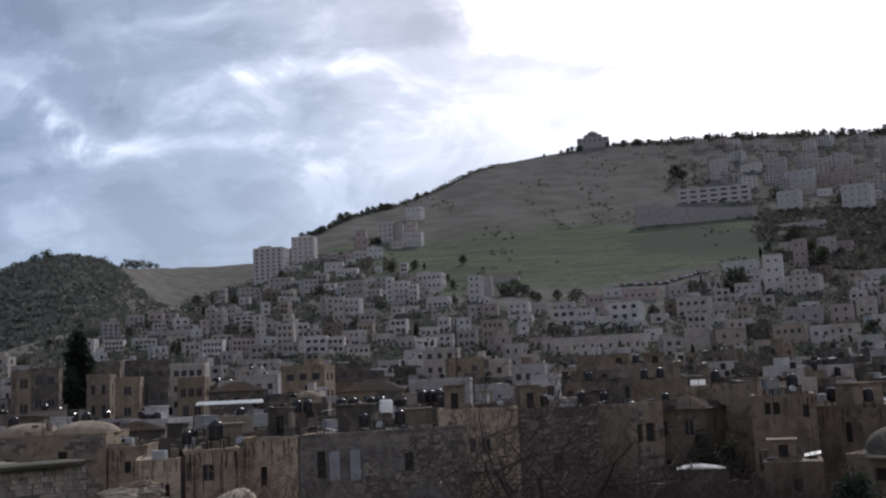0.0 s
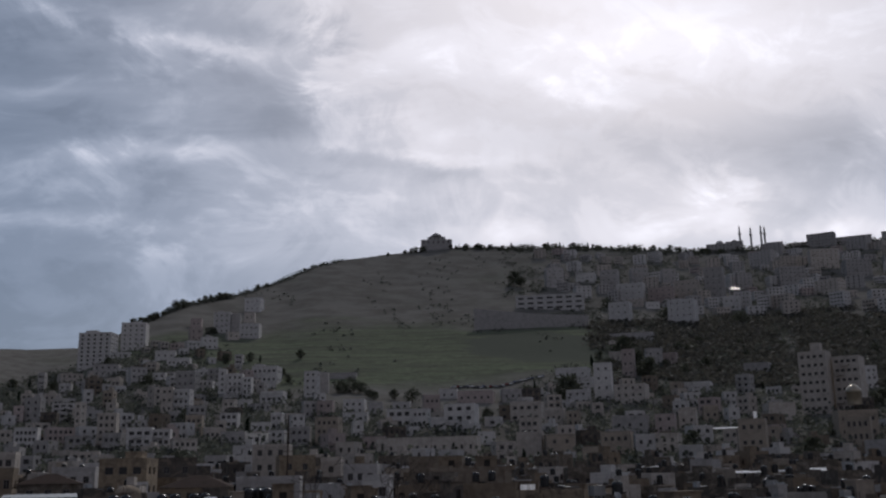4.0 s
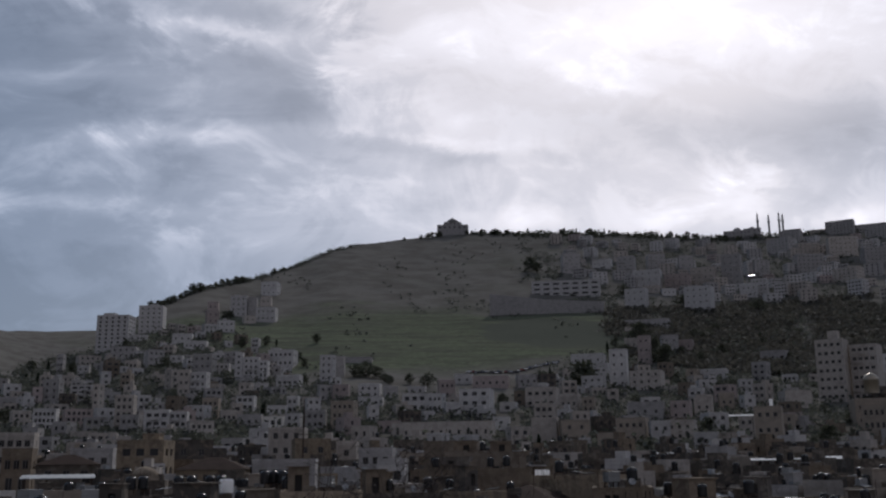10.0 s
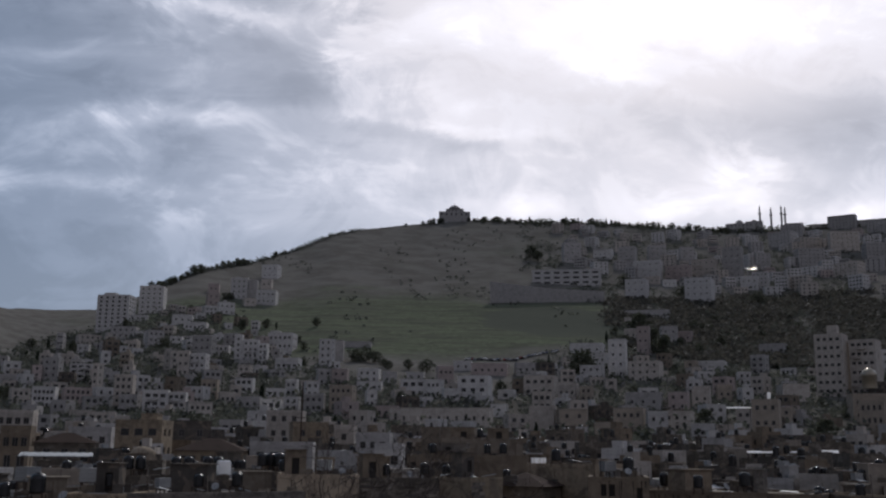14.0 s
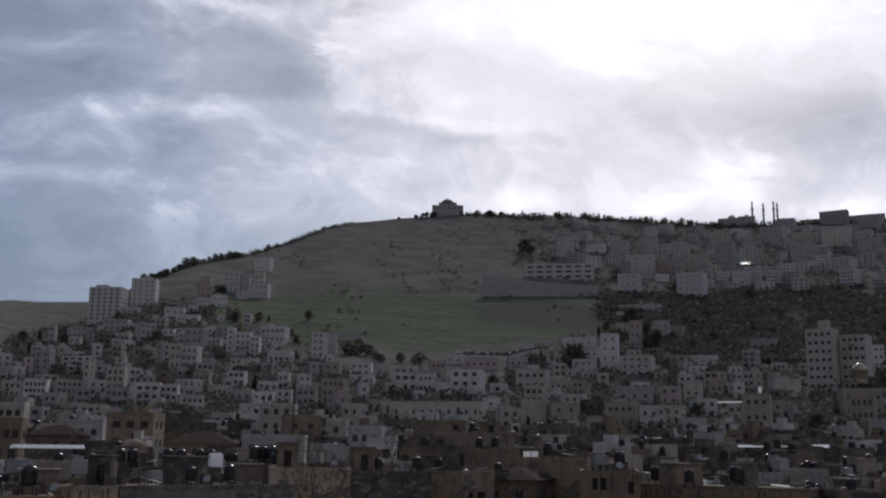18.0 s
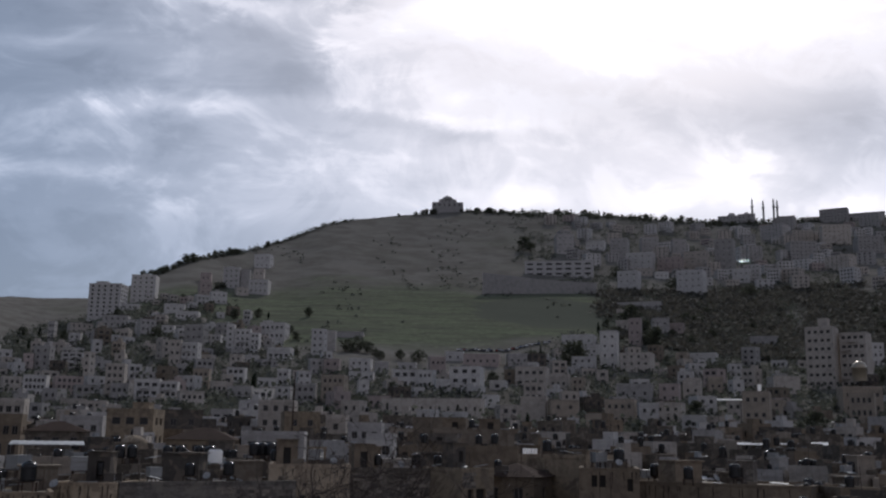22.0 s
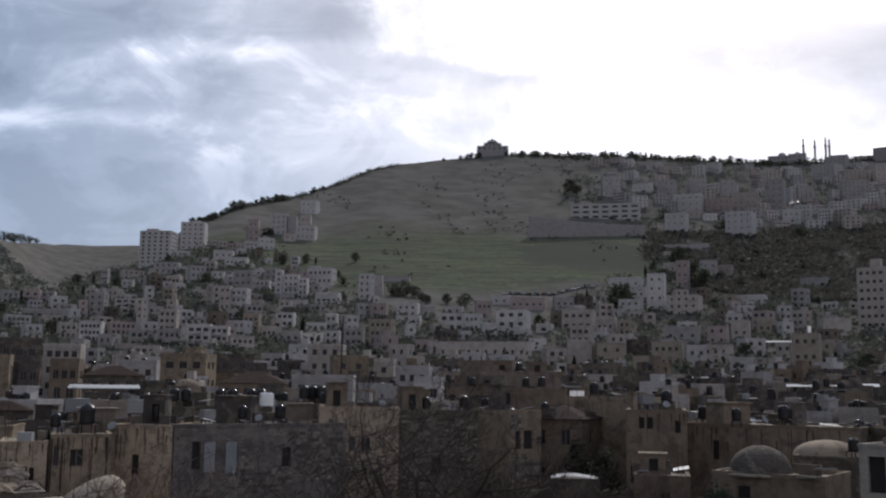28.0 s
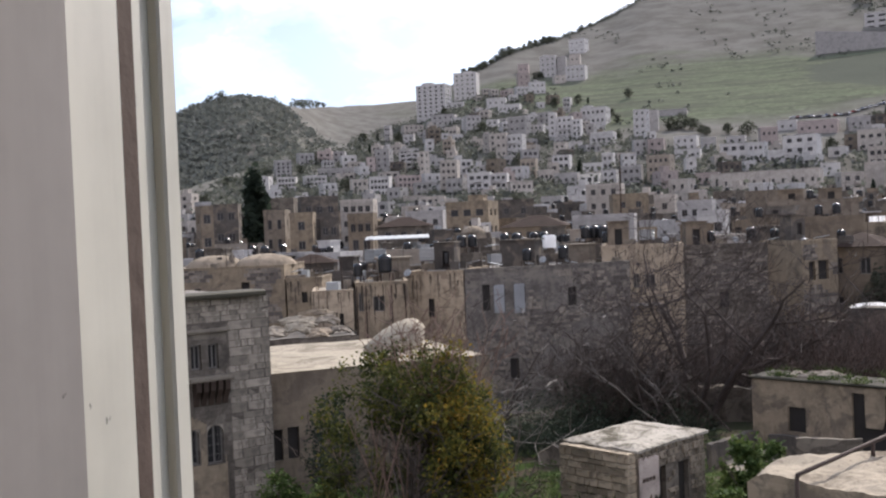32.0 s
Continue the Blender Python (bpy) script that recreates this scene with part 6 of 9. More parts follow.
hut = old_building("stone_hut", "roofless-looking stone garden hut with a flat mossy slab roof", (-0.58, 43.04), (2.47, 47.28), 3.8, 3.3, W_OLD, HUT_D, M_LIME, 0.0, framed=False, base=-0.5, rooms=0)
lay_stones(hut, 0.0, 5.22, 0.0, 3.28, 0.27, 0.40, holes=HUT_D, proud=0.06, mat=M_STONE_MOSS, joint=0.03)
lay_stones(hut, 0.0, 3.8, 0.0, 3.28, 0.29, 0.44, axis="y", at=0.0, proud=0.05, mat=M_STONE_WARM, joint=0.02)


def slab_top(u, v, low=0.0):
    """Worn edges and a shallow hump of the hut's roof."""
    k = 0.10 * noise.noise(Vector((u * 9, v * 9, 1))) + 0.05 * noise.noise(Vector((u * 31, v * 31, 5)))
    x, y = -0.12 + 5.5 * u + (k if u in (0.0, 1.0) else 0), -0.16 + 4.1 * v + (k if v in (0.0, 1.0) else 0)
    rim = min(u, v, 1 - u, 1 - v)
    z = 3.36 + 0.16 * min(1.0, rim * 5) ** 0.7 + 0.05 * noise.noise(Vector((x * 1.3, y * 1.3, 0))) + 0.03 * noise.noise(Vector((x * 5, y * 5, 4)))
    return (x, y, z - low)


sh, n = Sheet(), 24
for i in range(n):
    for j in range(n):
        sh.quad(*[slab_top((i + a) / n, (j + b) / n) for a, b in ((0, 0), (1, 0), (1, 1), (0, 1))])
    for e in (lambda k: (k, 0.0), lambda k: (1.0, k), lambda k: (1 - k, 1.0), lambda k: (0.0, 1 - k)):
        p, q = e(i / n), e((i + 1) / n)
        sh.quad(slab_top(*p, 0.11), slab_top(*q, 0.11), slab_top(*q), slab_top(*p))
part("roof_slab", sh.mesh("roof_slab", M_SLAB), hut, None, "ragged stained lime roof slab")
R2_H = [(2.11, 1.03, 1.07, 1.4), (5.75, 0.1, 5.6, 3.4)]
patch = Sheet()
def torn(k):
    return 1.2 + 0.4 * noise.noise(Vector((k * 0.9, 7, 0))), 2.95 + 0.25 * noise.noise(Vector((k * 0.8, 1, 0)))


for k in range(9):
    x0, x1 = -0.02 + 0.16 * k, -0.02 + 0.16 * (k + 1)
    (ba, ta), (bb, tb) = torn(k), torn(k + 1)
    patch.quad((x0, -0.17, ba), (x1, -0.17, bb), (x1, -0.17, tb), (x0, -0.17, ta))
    patch.quad((x1, -0.10, bb), (x0, -0.10, ba), (x0, -0.10, ta), (x1, -0.10, tb))
    patch.quad((x0, -0.17, ta), (x1, -0.17, tb), (x1, -0.10, tb), (x0, -0.10, ta))
    patch.quad((x0, -0.10, ba), (x1, -0.10, bb), (x1, -0.17, bb), (x0, -0.17, ba))
part("plaster_patch", patch.mesh("plaster_patch", plain("pinkish_plaster", (0.36, 0.30, 0.265), 0.9, 0, 0.6, 3.5)), hut, None, "torn patch of pinkish plaster")
for k in range(4):
    bar = Sheet()
    bar.box(0.2 + 0.24 * k, 0.38 + 0.24 * k, -0.19, -0.172, 1.95, 2.12)
    part("painted_bar", bar.mesh("painted_bar", M_RUST), hut, None, "faded dark paint mark")
hut2 = old_building("ruined_hut", "ruined plastered hut with black openings and a mossy roof", (5.89, 59.51), (15.6, 52.9), 2.4, 3.85, W_PIT, R2_H, M_ROOF_OLD, 0.0, framed=False, base=-0.5, rooms=0)
for x0, x1, y0, y1, z0, z1 in ((7.9, 8.5, 0.1, 0.24, 0.1, 3.4), (8.5, 11.3, 0.16, 0.24, 0.1, 3.3)):
    sh = Sheet()
    sh.rings([(x0, x1, y0, y1, z0), (x0, x1, y0, y1, z1)])
    part("porch_wall", sh.mesh("porch_wall", M_WALLS[W_DULL]), hut2, None, "dark stained wall inside the open porch")
sh = Sheet()
sh.rings([(6.5, 7.35, 0.02, 0.14, 1.7), (6.45, 7.5, 0.02, 0.14, 2.3), (6.45, 7.5, 0.02, 0.14, 3.5)])
part("plaster_remnant", sh.mesh("plaster_remnant", M_WALLS[W_PIT]), hut2, None, "hanging remnant of pale plaster")
sh = Sheet()
sh.rings([(-0.05, 11.95, -0.12, 2.5, 3.86), (-0.1, 11.95, -0.2, 2.5, 3.95), (-0.05, 11.95, -0.12, 2.5, 4.02)])
part("roof_slab", sh.mesh("roof_slab", M_EARTH), hut2, None, "cracked mossy roof slab")
r = random.Random(8)
M_MOSS_LUMP = plain("moss_cushion", (0.04, 0.048, 0.016), 0.95, 0, 0.6, 5.0, 0.05)
for k in range(14):
    bm = bmesh.new()
    bmesh.ops.create_icosphere(bm, subdivisions=2, radius=1.0)
    for v in bm.verts:
        v.co *= 1 + 0.3 * noise.noise(v.co * 2 + Vector((k, 0, 0)))
    me = bpy.data.meshes.new("rock")
    bm.to_mesh(me)
    bm.free()
    me.materials.append(M_LIME if k == 1 else M_MOSS_LUMP if k % 3 == 0 else M_STONE)
    ob = part("rubble", me, hut2, pose(3.6 if k == 1 else r.uniform(0.8, 6.5), r.uniform(0.3, 2.0), 4.05, 0, 0, r.uniform(0, 90)) @ Matrix.Diagonal((0.85, 0.6, 0.26, 1) if k == 1 else (r.uniform(0.15, 0.5), r.uniform(0.15, 0.45), r.uniform(0.1, 0.24), 1)), "lump of rubble or moss on the roof")


def low_wall(label, a, b, h, t, mat, jag=0.25):
    """A broken garden wall with an uneven top."""
    m, w = frame_of(a, b)
    sh, n = Sheet(), max(4, int(w / 0.4))
    tops = [h + jag * noise.noise(Vector((i * 0.7, a[0], a[1]))) for i in range(n + 1)]
    for i in range(n):
        x0, x1 = w * i / n, w * (i + 1) / n
        sh.quad((x0, 0, -0.3), (x1, 0, -0.3), (x1, 0, tops[i + 1]), (x0, 0, tops[i]))
        sh.quad((x1, t, -0.3), (x0, t, -0.3), (x0, t, tops[i]), (x1, t, tops[i + 1]))
        sh.quad((x0, 0, tops[i]), (x1, 0, tops[i + 1]), (x1, t, tops[i + 1]), (x0, t, tops[i]))
    sh.quad((0, t, -0.3), (0, 0, -0.3), (0, 0, tops[0]), (0, t, tops[0]))
    sh.quad((w, 0, -0.3), (w, t, -0.3), (w, t, tops[-1]), (w, 0, tops[-1]))
    ob = new("garden_wall", sh.mesh("garden_wall", mat))
    ob.matrix_basis = m
    return tagged(ob, label, "wall", "garden walls")


low_wall("low broken concrete garden wall", (6.3, 56.2), (9.6, 54.6), 1.3, 0.3, M_WALLS[W_DULL], 0.08)
low_wall("low broken concrete garden wall", (3.2, 54.0), (5.9, 57.9), 1.2, 0.3, M_WALLS[W_DULL], 0.12)
low_wall("jagged leaning slab of broken concrete", (6.85, 49.6), (9.75, 49.2), 2.5, 0.25, M_WALLS[W_OLD], 0.08)
low_wall("long stone garden wall behind the hut", (3.2, 66.0), (20.5, 66.5), 2.3, 0.5, M_WALLS[W_OLD], 0.5)
low_wall("tall stone garden wall below the tower house", (12.0, 78.0), (24.0, 76.5), 5.2, 0.5, M_WALLS[W_OLD], 0.5)
low_wall("low rubble wall beside the leafy tree", (-6.0, 54.5), (-1.5, 54.0), 0.9, 0.5, M_WALLS[W_OLD], 0.5)

# the lime-plastered roof close by, with its pipe rail
near_roof = group_at("near_roof_house", Matrix.Identity(4), "lime-plastered house with an uneven pale roof", "house", "old houses round the garden")
NR = [Vector((2.61, 28.46, 0)), Vector((9.0, 23.4, 0)), Vector((10.6, 31.2, 0)), Vector((3.25, 29.75, 0))]


def lime_top(u, v):
    p = NR[0].lerp(NR[1], u).lerp(NR[3].lerp(NR[2], u), v)
    lip = 0.10 * math.exp(-v * 14) + 0.22 * v
    return (p.x, p.y, 5.96 + lip + 0.14 * noise.noise(Vector((p.x * 0.8, p.y * 0.8, 3))) + 0.05 * noise.noise(Vector((p.x * 2.6, p.y * 2.6, 8))) + 0.02 * noise.noise(Vector((p.x * 8, p.y * 8, 2))) - 0.3 * math.exp(-u * 30))


n = 64
sh = Sheet()
for i in range(n):
    for j in range(n):
        sh.quad(*[lime_top((i + a) / n, (j + b) / n) for a, b in ((0, 0), (1, 0), (1, 1), (0, 1))])
part("roof", sh.mesh("roof", M_NEAR_LIME), near_roof)
sh = Sheet()
for edge in (lambda k: lime_top(k, 0), lambda k: lime_top(1, k), lambda k: lime_top(1 - k, 1), lambda k: lime_top(0, 1 - k)):
    for i in range(n):
        p, q = edge(i / n), edge((i + 1) / n)
        sh.quad((p[0], p[1], -1), (q[0], q[1], -1), q, p)
part("wall", sh.mesh("wall", M_WALLS[W_PIT]), near_roof)
TAKEN.append((10, 29))
rail = group_at("pipe_rail", Matrix.Identity(4), "dark sloping pipe handrail on a steel post", "handrail")
sh = Sheet()
sh.tube([(3.74, 27.15, 6.2), (3.76, 27.2, 6.28), (6.67, 30.48, 6.60), (9.2, 33.3, 7.0)], [0.06, 0.06, 0.06, 0.06], 10)
part("pipe", sh.mesh("pipe", M_RUST, True), rail)
for p, q in (((3.74, 27.18, 6.22), (3.72, 27.15, 3.6)), ((6.2, 29.95, 6.55), (6.2, 29.95, 5.9))):
    sh = Sheet()
    sh.tube([p, q], [0.06, 0.06], 10)
    part("post", sh.mesh("post", M_RUST, True), rail)
pier = group_at("roof_pier", pose(7.9, 30.3, 6.35, 0, 0, -15), "cream roof pier with a white overhanging cap", "pier")
sh = Sheet()
sh.rings([(-0.4, 0.4, -0.35, 0.35, -0.8), (-0.4, 0.4, -0.35, 0.35, 0.0)])
part("shaft", sh.mesh("shaft", M_WALLS[W_PIT]), pier)
sh = Sheet()
sh.rings([(-0.45, 0.45, -0.4, 0.4, 0.0), (-0.65, 0.65, -0.55, 0.55, 0.08), (-0.4, 0.4, -0.35, 0.35, 0.26)])
part("cap", sh.mesh("cap", M_LIME_PALE), pier)
chim = group_at("stair_house", pose(9.0, 30.1, 7.3, 0, 0, -20), "cream roof stair house with a white slab on top", "stair house")
sh = Sheet()
sh.rings([(0, 2.6, 0, 1.6, -6.0), (0, 2.6, 0, 1.6, 0.0)])
part("shaft", sh.mesh("shaft", M_WALLS[W_CREAM]), chim)
sh = Sheet()
sh.rings([(-0.15, 2.75, -0.15, 1.75, 0.0), (-0.18, 2.78, -0.18, 1.78, 0.05), (-0.1, 2.7, -0.1, 1.7, 0.22)])
part("cap", sh.mesh("cap", M_LIME_PALE), chim)
sh = Sheet()
for i in range(8):
    for j in range(8):
        sh.quad(*[(4.0 + 5.5 * (i + a) / 8, 53.2 + 5.4 * (j + b) / 8, 0.06 + 0.02 * noise.noise(Vector((i + a, j + b, 2)))) for a, b in ((0, 0), (1, 0), (1, 1), (0, 1))])
tagged(new("pavement", sh.mesh("pavement", M_LIME_PALE, True)), "pale broken concrete of the yard", "pavement", kind="structure")

# two roofs crowded with black tanks
old_building("tank_house", "dull old house crowded with black roof tanks", (-6.3, 100.8), (-1.1, 100.9), 4.2, 11.0, W_DULL, [(0.8, 8.6, 0.8, 1.3), (3.2, 8.6, 0.8, 1.3)], framed=False, rooms=0, parapet=0.15)
for x, y in ((-5.5, 101.5), (-4.7, 102.5), (-3.8, 101.5), (-2.9, 102.4), (-2.0, 101.5), (-4.1, 103.6)):
    water_tank(Vector((x, y, 11.09)), 1.2, 0, x * 40)
old_building("tank_house", "weathered stone house crowded with black roof tanks", (-18.3, 95.4), (-8.2, 96.6), 4.2, 10.7, W_OLD, [(2.0, 8.4, 0.8, 1.2), (6.5, 8.4, 0.8, 1.2)], framed=False, rooms=0, parapet=0.15)
for x, y in ((-17.3, 96.5), (-16.3, 97.0), (-13.1, 96.9), (-12.0, 97.4), (-9.3, 97.7), (-10.4, 98.6)):
    water_tank(Vector((x, y, 10.79)), 1.15, 0, x * 40)

# sheds, tarpaulin and cloth among the roofs
shed = group_at("metal_roofed_shed", pose(-32.6, 132.4, 0, 0, 0, 13), "open roof shed under a pale sheet-metal roof", "shed")
sh = Sheet()
n0 = 18
for i in range(n0):
    x0, x1 = -4.4 + 8.8 * i / n0, -4.4 + 8.8 * (i + 1) / n0
    z = 0.04 if i % 2 else 0.0
    sh.quad((x0, -0.6, 12.3 + z), (x1, -0.6, 12.3 + z), (x1, 6.0, 12.72 + z), (x0, 6.0, 12.72 + z))
    sh.quad((x1, -0.6, 12.22), (x0, -0.6, 12.22), (x0, -0.6, 12.3 + z), (x1, -0.6, 12.3 + z))
part("roof", sh.mesh("roof", M_SHEET), shed)
for x in (-4.0, -1.4, 1.4, 4.0):
    for y, zt in ((0.0, 12.3), (5.6, 12.66)):
        sh = Sheet()
        sh.box(x - 0.08, x + 0.08, y - 0.08, y + 0.08, 9.0, zt)
        part("post", sh.mesh("post", M_RUST), shed)
old_building("shed_house", "old house carrying an open metal-roofed shed", (-37.2, 131.0), (-27.5, 133.4), 8.0, 10.2, W_DULL, [(1.5, 7.0, 0.9, 1.2), (6.0, 7.0, 0.9, 1.2)], rooms=0)
sh = Sheet()
n = 10
for i in range(n):
    for j in range(4):
        q = [(-1.6 + 3.2 * (i + a) / n, 1.2 * (j + b) / 4) for a, b in ((0, 0), (1, 0), (1, 1), (0, 1))]
        sh.quad(*[(x, y, 0.2 * (1 - (x / 1.6) ** 2) + 0.12 * y + 0.06 * noise.noise(Vector((x * 2, y * 2, 1)))) for x, y in q])
tarp = new("tarpaulin", sh.mesh("tarpaulin", M_CLOTH, True))
tarp.matrix_basis = pose(16.3, 76.3, 6.2, 0, 0, -12)
tagged(tarp, "white tarpaulin arched over a lean-to", "tarpaulin")
old_building("lean_to", "dark lean-to under a white tarpaulin", (14.4, 76.3), (18.2, 75.6), 2.4, 6.2, W_DULL, [], parapet=0, rooms=0)
sh = Sheet()
for i in range(12):
    x0, x1 = 1.45 * i / 12, 1.45 * (i + 1) / 12
    ya, yb = 0.06 * math.sin(i * 1.6), 0.06 * math.sin((i + 1) * 1.6)
    sh.quad((x0, ya, 0), (x1, yb, 0), (x1, yb, 1.75), (x0, ya, 1.75))
    sh.quad((x1, yb + 0.02, 0), (x0, ya + 0.02, 0), (x0, ya + 0.02, 1.75), (x1, yb + 0.02, 1.75))
cloth = new("hung_cloth", sh.mesh("hung_cloth", M_CLOTH))
cloth.matrix_basis = pose(20.8, 98.9, 11.0, 0, 0, -14)
tagged(cloth, "white cloth hung out on a roof frame", "cloth")
# added backlit sheet that stands in for an upright sun glint
glint_sheet = new("hung_cloth", cloth.data)
glint_sheet.matrix_basis = Matrix.Translation(polar(24.69, 330, EYE + 330 * math.tan(radians(3.05)))) @ pose(0, 0, 0, 0, 0, -24) @ Matrix.Diagonal((0.75, 1, 1.35, 1))
tagged(glint_sheet, "white translucent sheet standing in for a sun glint", "cloth")
house(24.55, 330, 8.0, 9.5, EYE + 330 * math.tan(radians(3.05)) - 9.55, 2, 3, W_OCHRE, -8, dep=6.0)
old_building("cloth_house", "dull house with cloth hung before its roof room", (18.6, 100.2), (24.5, 98.4), 7.0, 11.0, W_DIRT, [(3.6, 8.0, 0.8, 1.3)], parapet=0.0)
sh = Sheet()
sh.tube([(-4.0, 207.9, 8.0), (-3.7, 207.9, 27.2)], [0.22, 0.12], 8)
mast = group_at("roof_mast", Matrix.Identity(4), "tall thin dark mast above the roofs", "mast")
part("pole", sh.mesh("pole", M_RUST), mast)
for z, l in ((20.0, 1.2), (23.5, 0.9)):
    sh = Sheet()
    sh.tube([(-3.8 - l, 207.9, z), (-3.8 + l, 207.9, z)], [0.07, 0.07], 6)
    part("arm", sh.mesh("arm", M_RUST), mast)

# ---- the rest of the town ----
SIGHT.append((23.9, 24.7, 9.9, 10.4, 985.0))
for o in list(scene.objects):
    if o.name.startswith(("house", "apartment")) and o.parent is None:
        p = o.matrix_basis.translation
        TAKEN.append((math.degrees(math.atan2(p.x, p.y)), math.hypot(p.x, p.y)))


def free(az, d, gap):
    return all(abs(a - az) * radians(1) * d > gap or abs(e - d) > gap * 1.6 for a, e in TAKEN)


def roof_el(d):
    """How high above eye level the roofs of the lower town stand, in degrees."""
    return np.interp(d, [70, 90, 110, 150, 200, 250, 300], [-3.6, -2.7, -2.0, -1.1, -0.3, 0.6, 1.5])


DISH = {}


def satellite_dish(place, turn):
    if not DISH:
        a = Sheet()
        a.lathe([(0.0, 0.0), (0.2, 0.02), (0.38, 0.08), (0.5, 0.16), (0.49, 0.17), (0.37, 0.10), (0.0, 0.02)], 16)
        DISH["reflector"] = a.mesh("reflector", M_STEEL, True)
        a = Sheet()
        a.tube([(0, 0, 0), (0, 0, 0.9)], [0.03, 0.03], 6)
        DISH["post"] = a.mesh("post", M_RUST)
        a = Sheet()
        a.tube([(0, 0.4, 0.12), (0, 0.0, 0.5)], [0.015, 0.015], 5)
        DISH["arm"] = a.mesh("arm", M_RUST)
    ob = group_at("satellite_dish", Matrix.Translation(place) @ pose(0, 0, 0, 0, 0, turn) @ Matrix.Scale(0.62, 4), "grey round satellite dish on a roof post", "satellite dish", "roof dishes")
    part("post", DISH["post"], ob)
    part("reflector", DISH["reflector"], ob, pose(0, 0.05, 0.9, -55, 0, 0))
    part("arm", DISH["arm"], ob, pose(0, 0.05, 0.9, -55, 0, 0))


def roof_clutter(m, w, dep, h, r):
    """Small roof sheds, pipes and dishes that crowd the old roofs."""
    if r.random() < 0.22:
        satellite_dish(m @ Vector((r.uniform(-w / 2 + 0.6, w / 2 - 0.6), r.uniform(0.4, 2.0), h + 0.04)), r.uniform(150, 210))
    if r.random() < 0.4:
        sw, sd, shh = r.uniform(1.4, 3.0), r.uniform(1.4, 2.4), r.uniform(1.2, 2.2)
        q = Sheet()
        q.rings([(-sw / 2, sw / 2, 0, sd, 0), (-sw / 2, sw / 2, 0, sd, shh), (-sw / 2 - 0.15, sw / 2 + 0.15, -0.2, sd + 0.1, shh), (-sw / 2 - 0.15, sw / 2 + 0.15, -0.2, sd + 0.1, shh + 0.1)])
        ob = new("roof_shed", q.mesh("roof_shed", r.choice((M_WALLS[W_DULL], M_WALLS[W_DIRT], M_RUST, M_WALLS[W_TAN]))))
        ob.matrix_basis = m @ pose(r.uniform(-w / 4, w / 4), r.uniform(1.0, max(1.1, dep - sd - 0.5)), h + 0.04)
        tagged(ob, "small shabby shed on a flat roof", "shed", "roof sheds")
    if r.random() < 0.3:
        q = Sheet()
        x = r.uniform(-w / 2 + 0.4, w / 2 - 0.4)
        q.tube([(x, 0.4, h), (x + 0.05, 0.4, h + r.uniform(1.8, 3.4))], [0.035, 0.025], 5)
        ob = new("roof_pole", q.mesh("roof_pole", M_RUST))
        ob.matrix_basis = m
        tagged(ob, "thin iron pole on a flat roof", "pole", "roof poles")


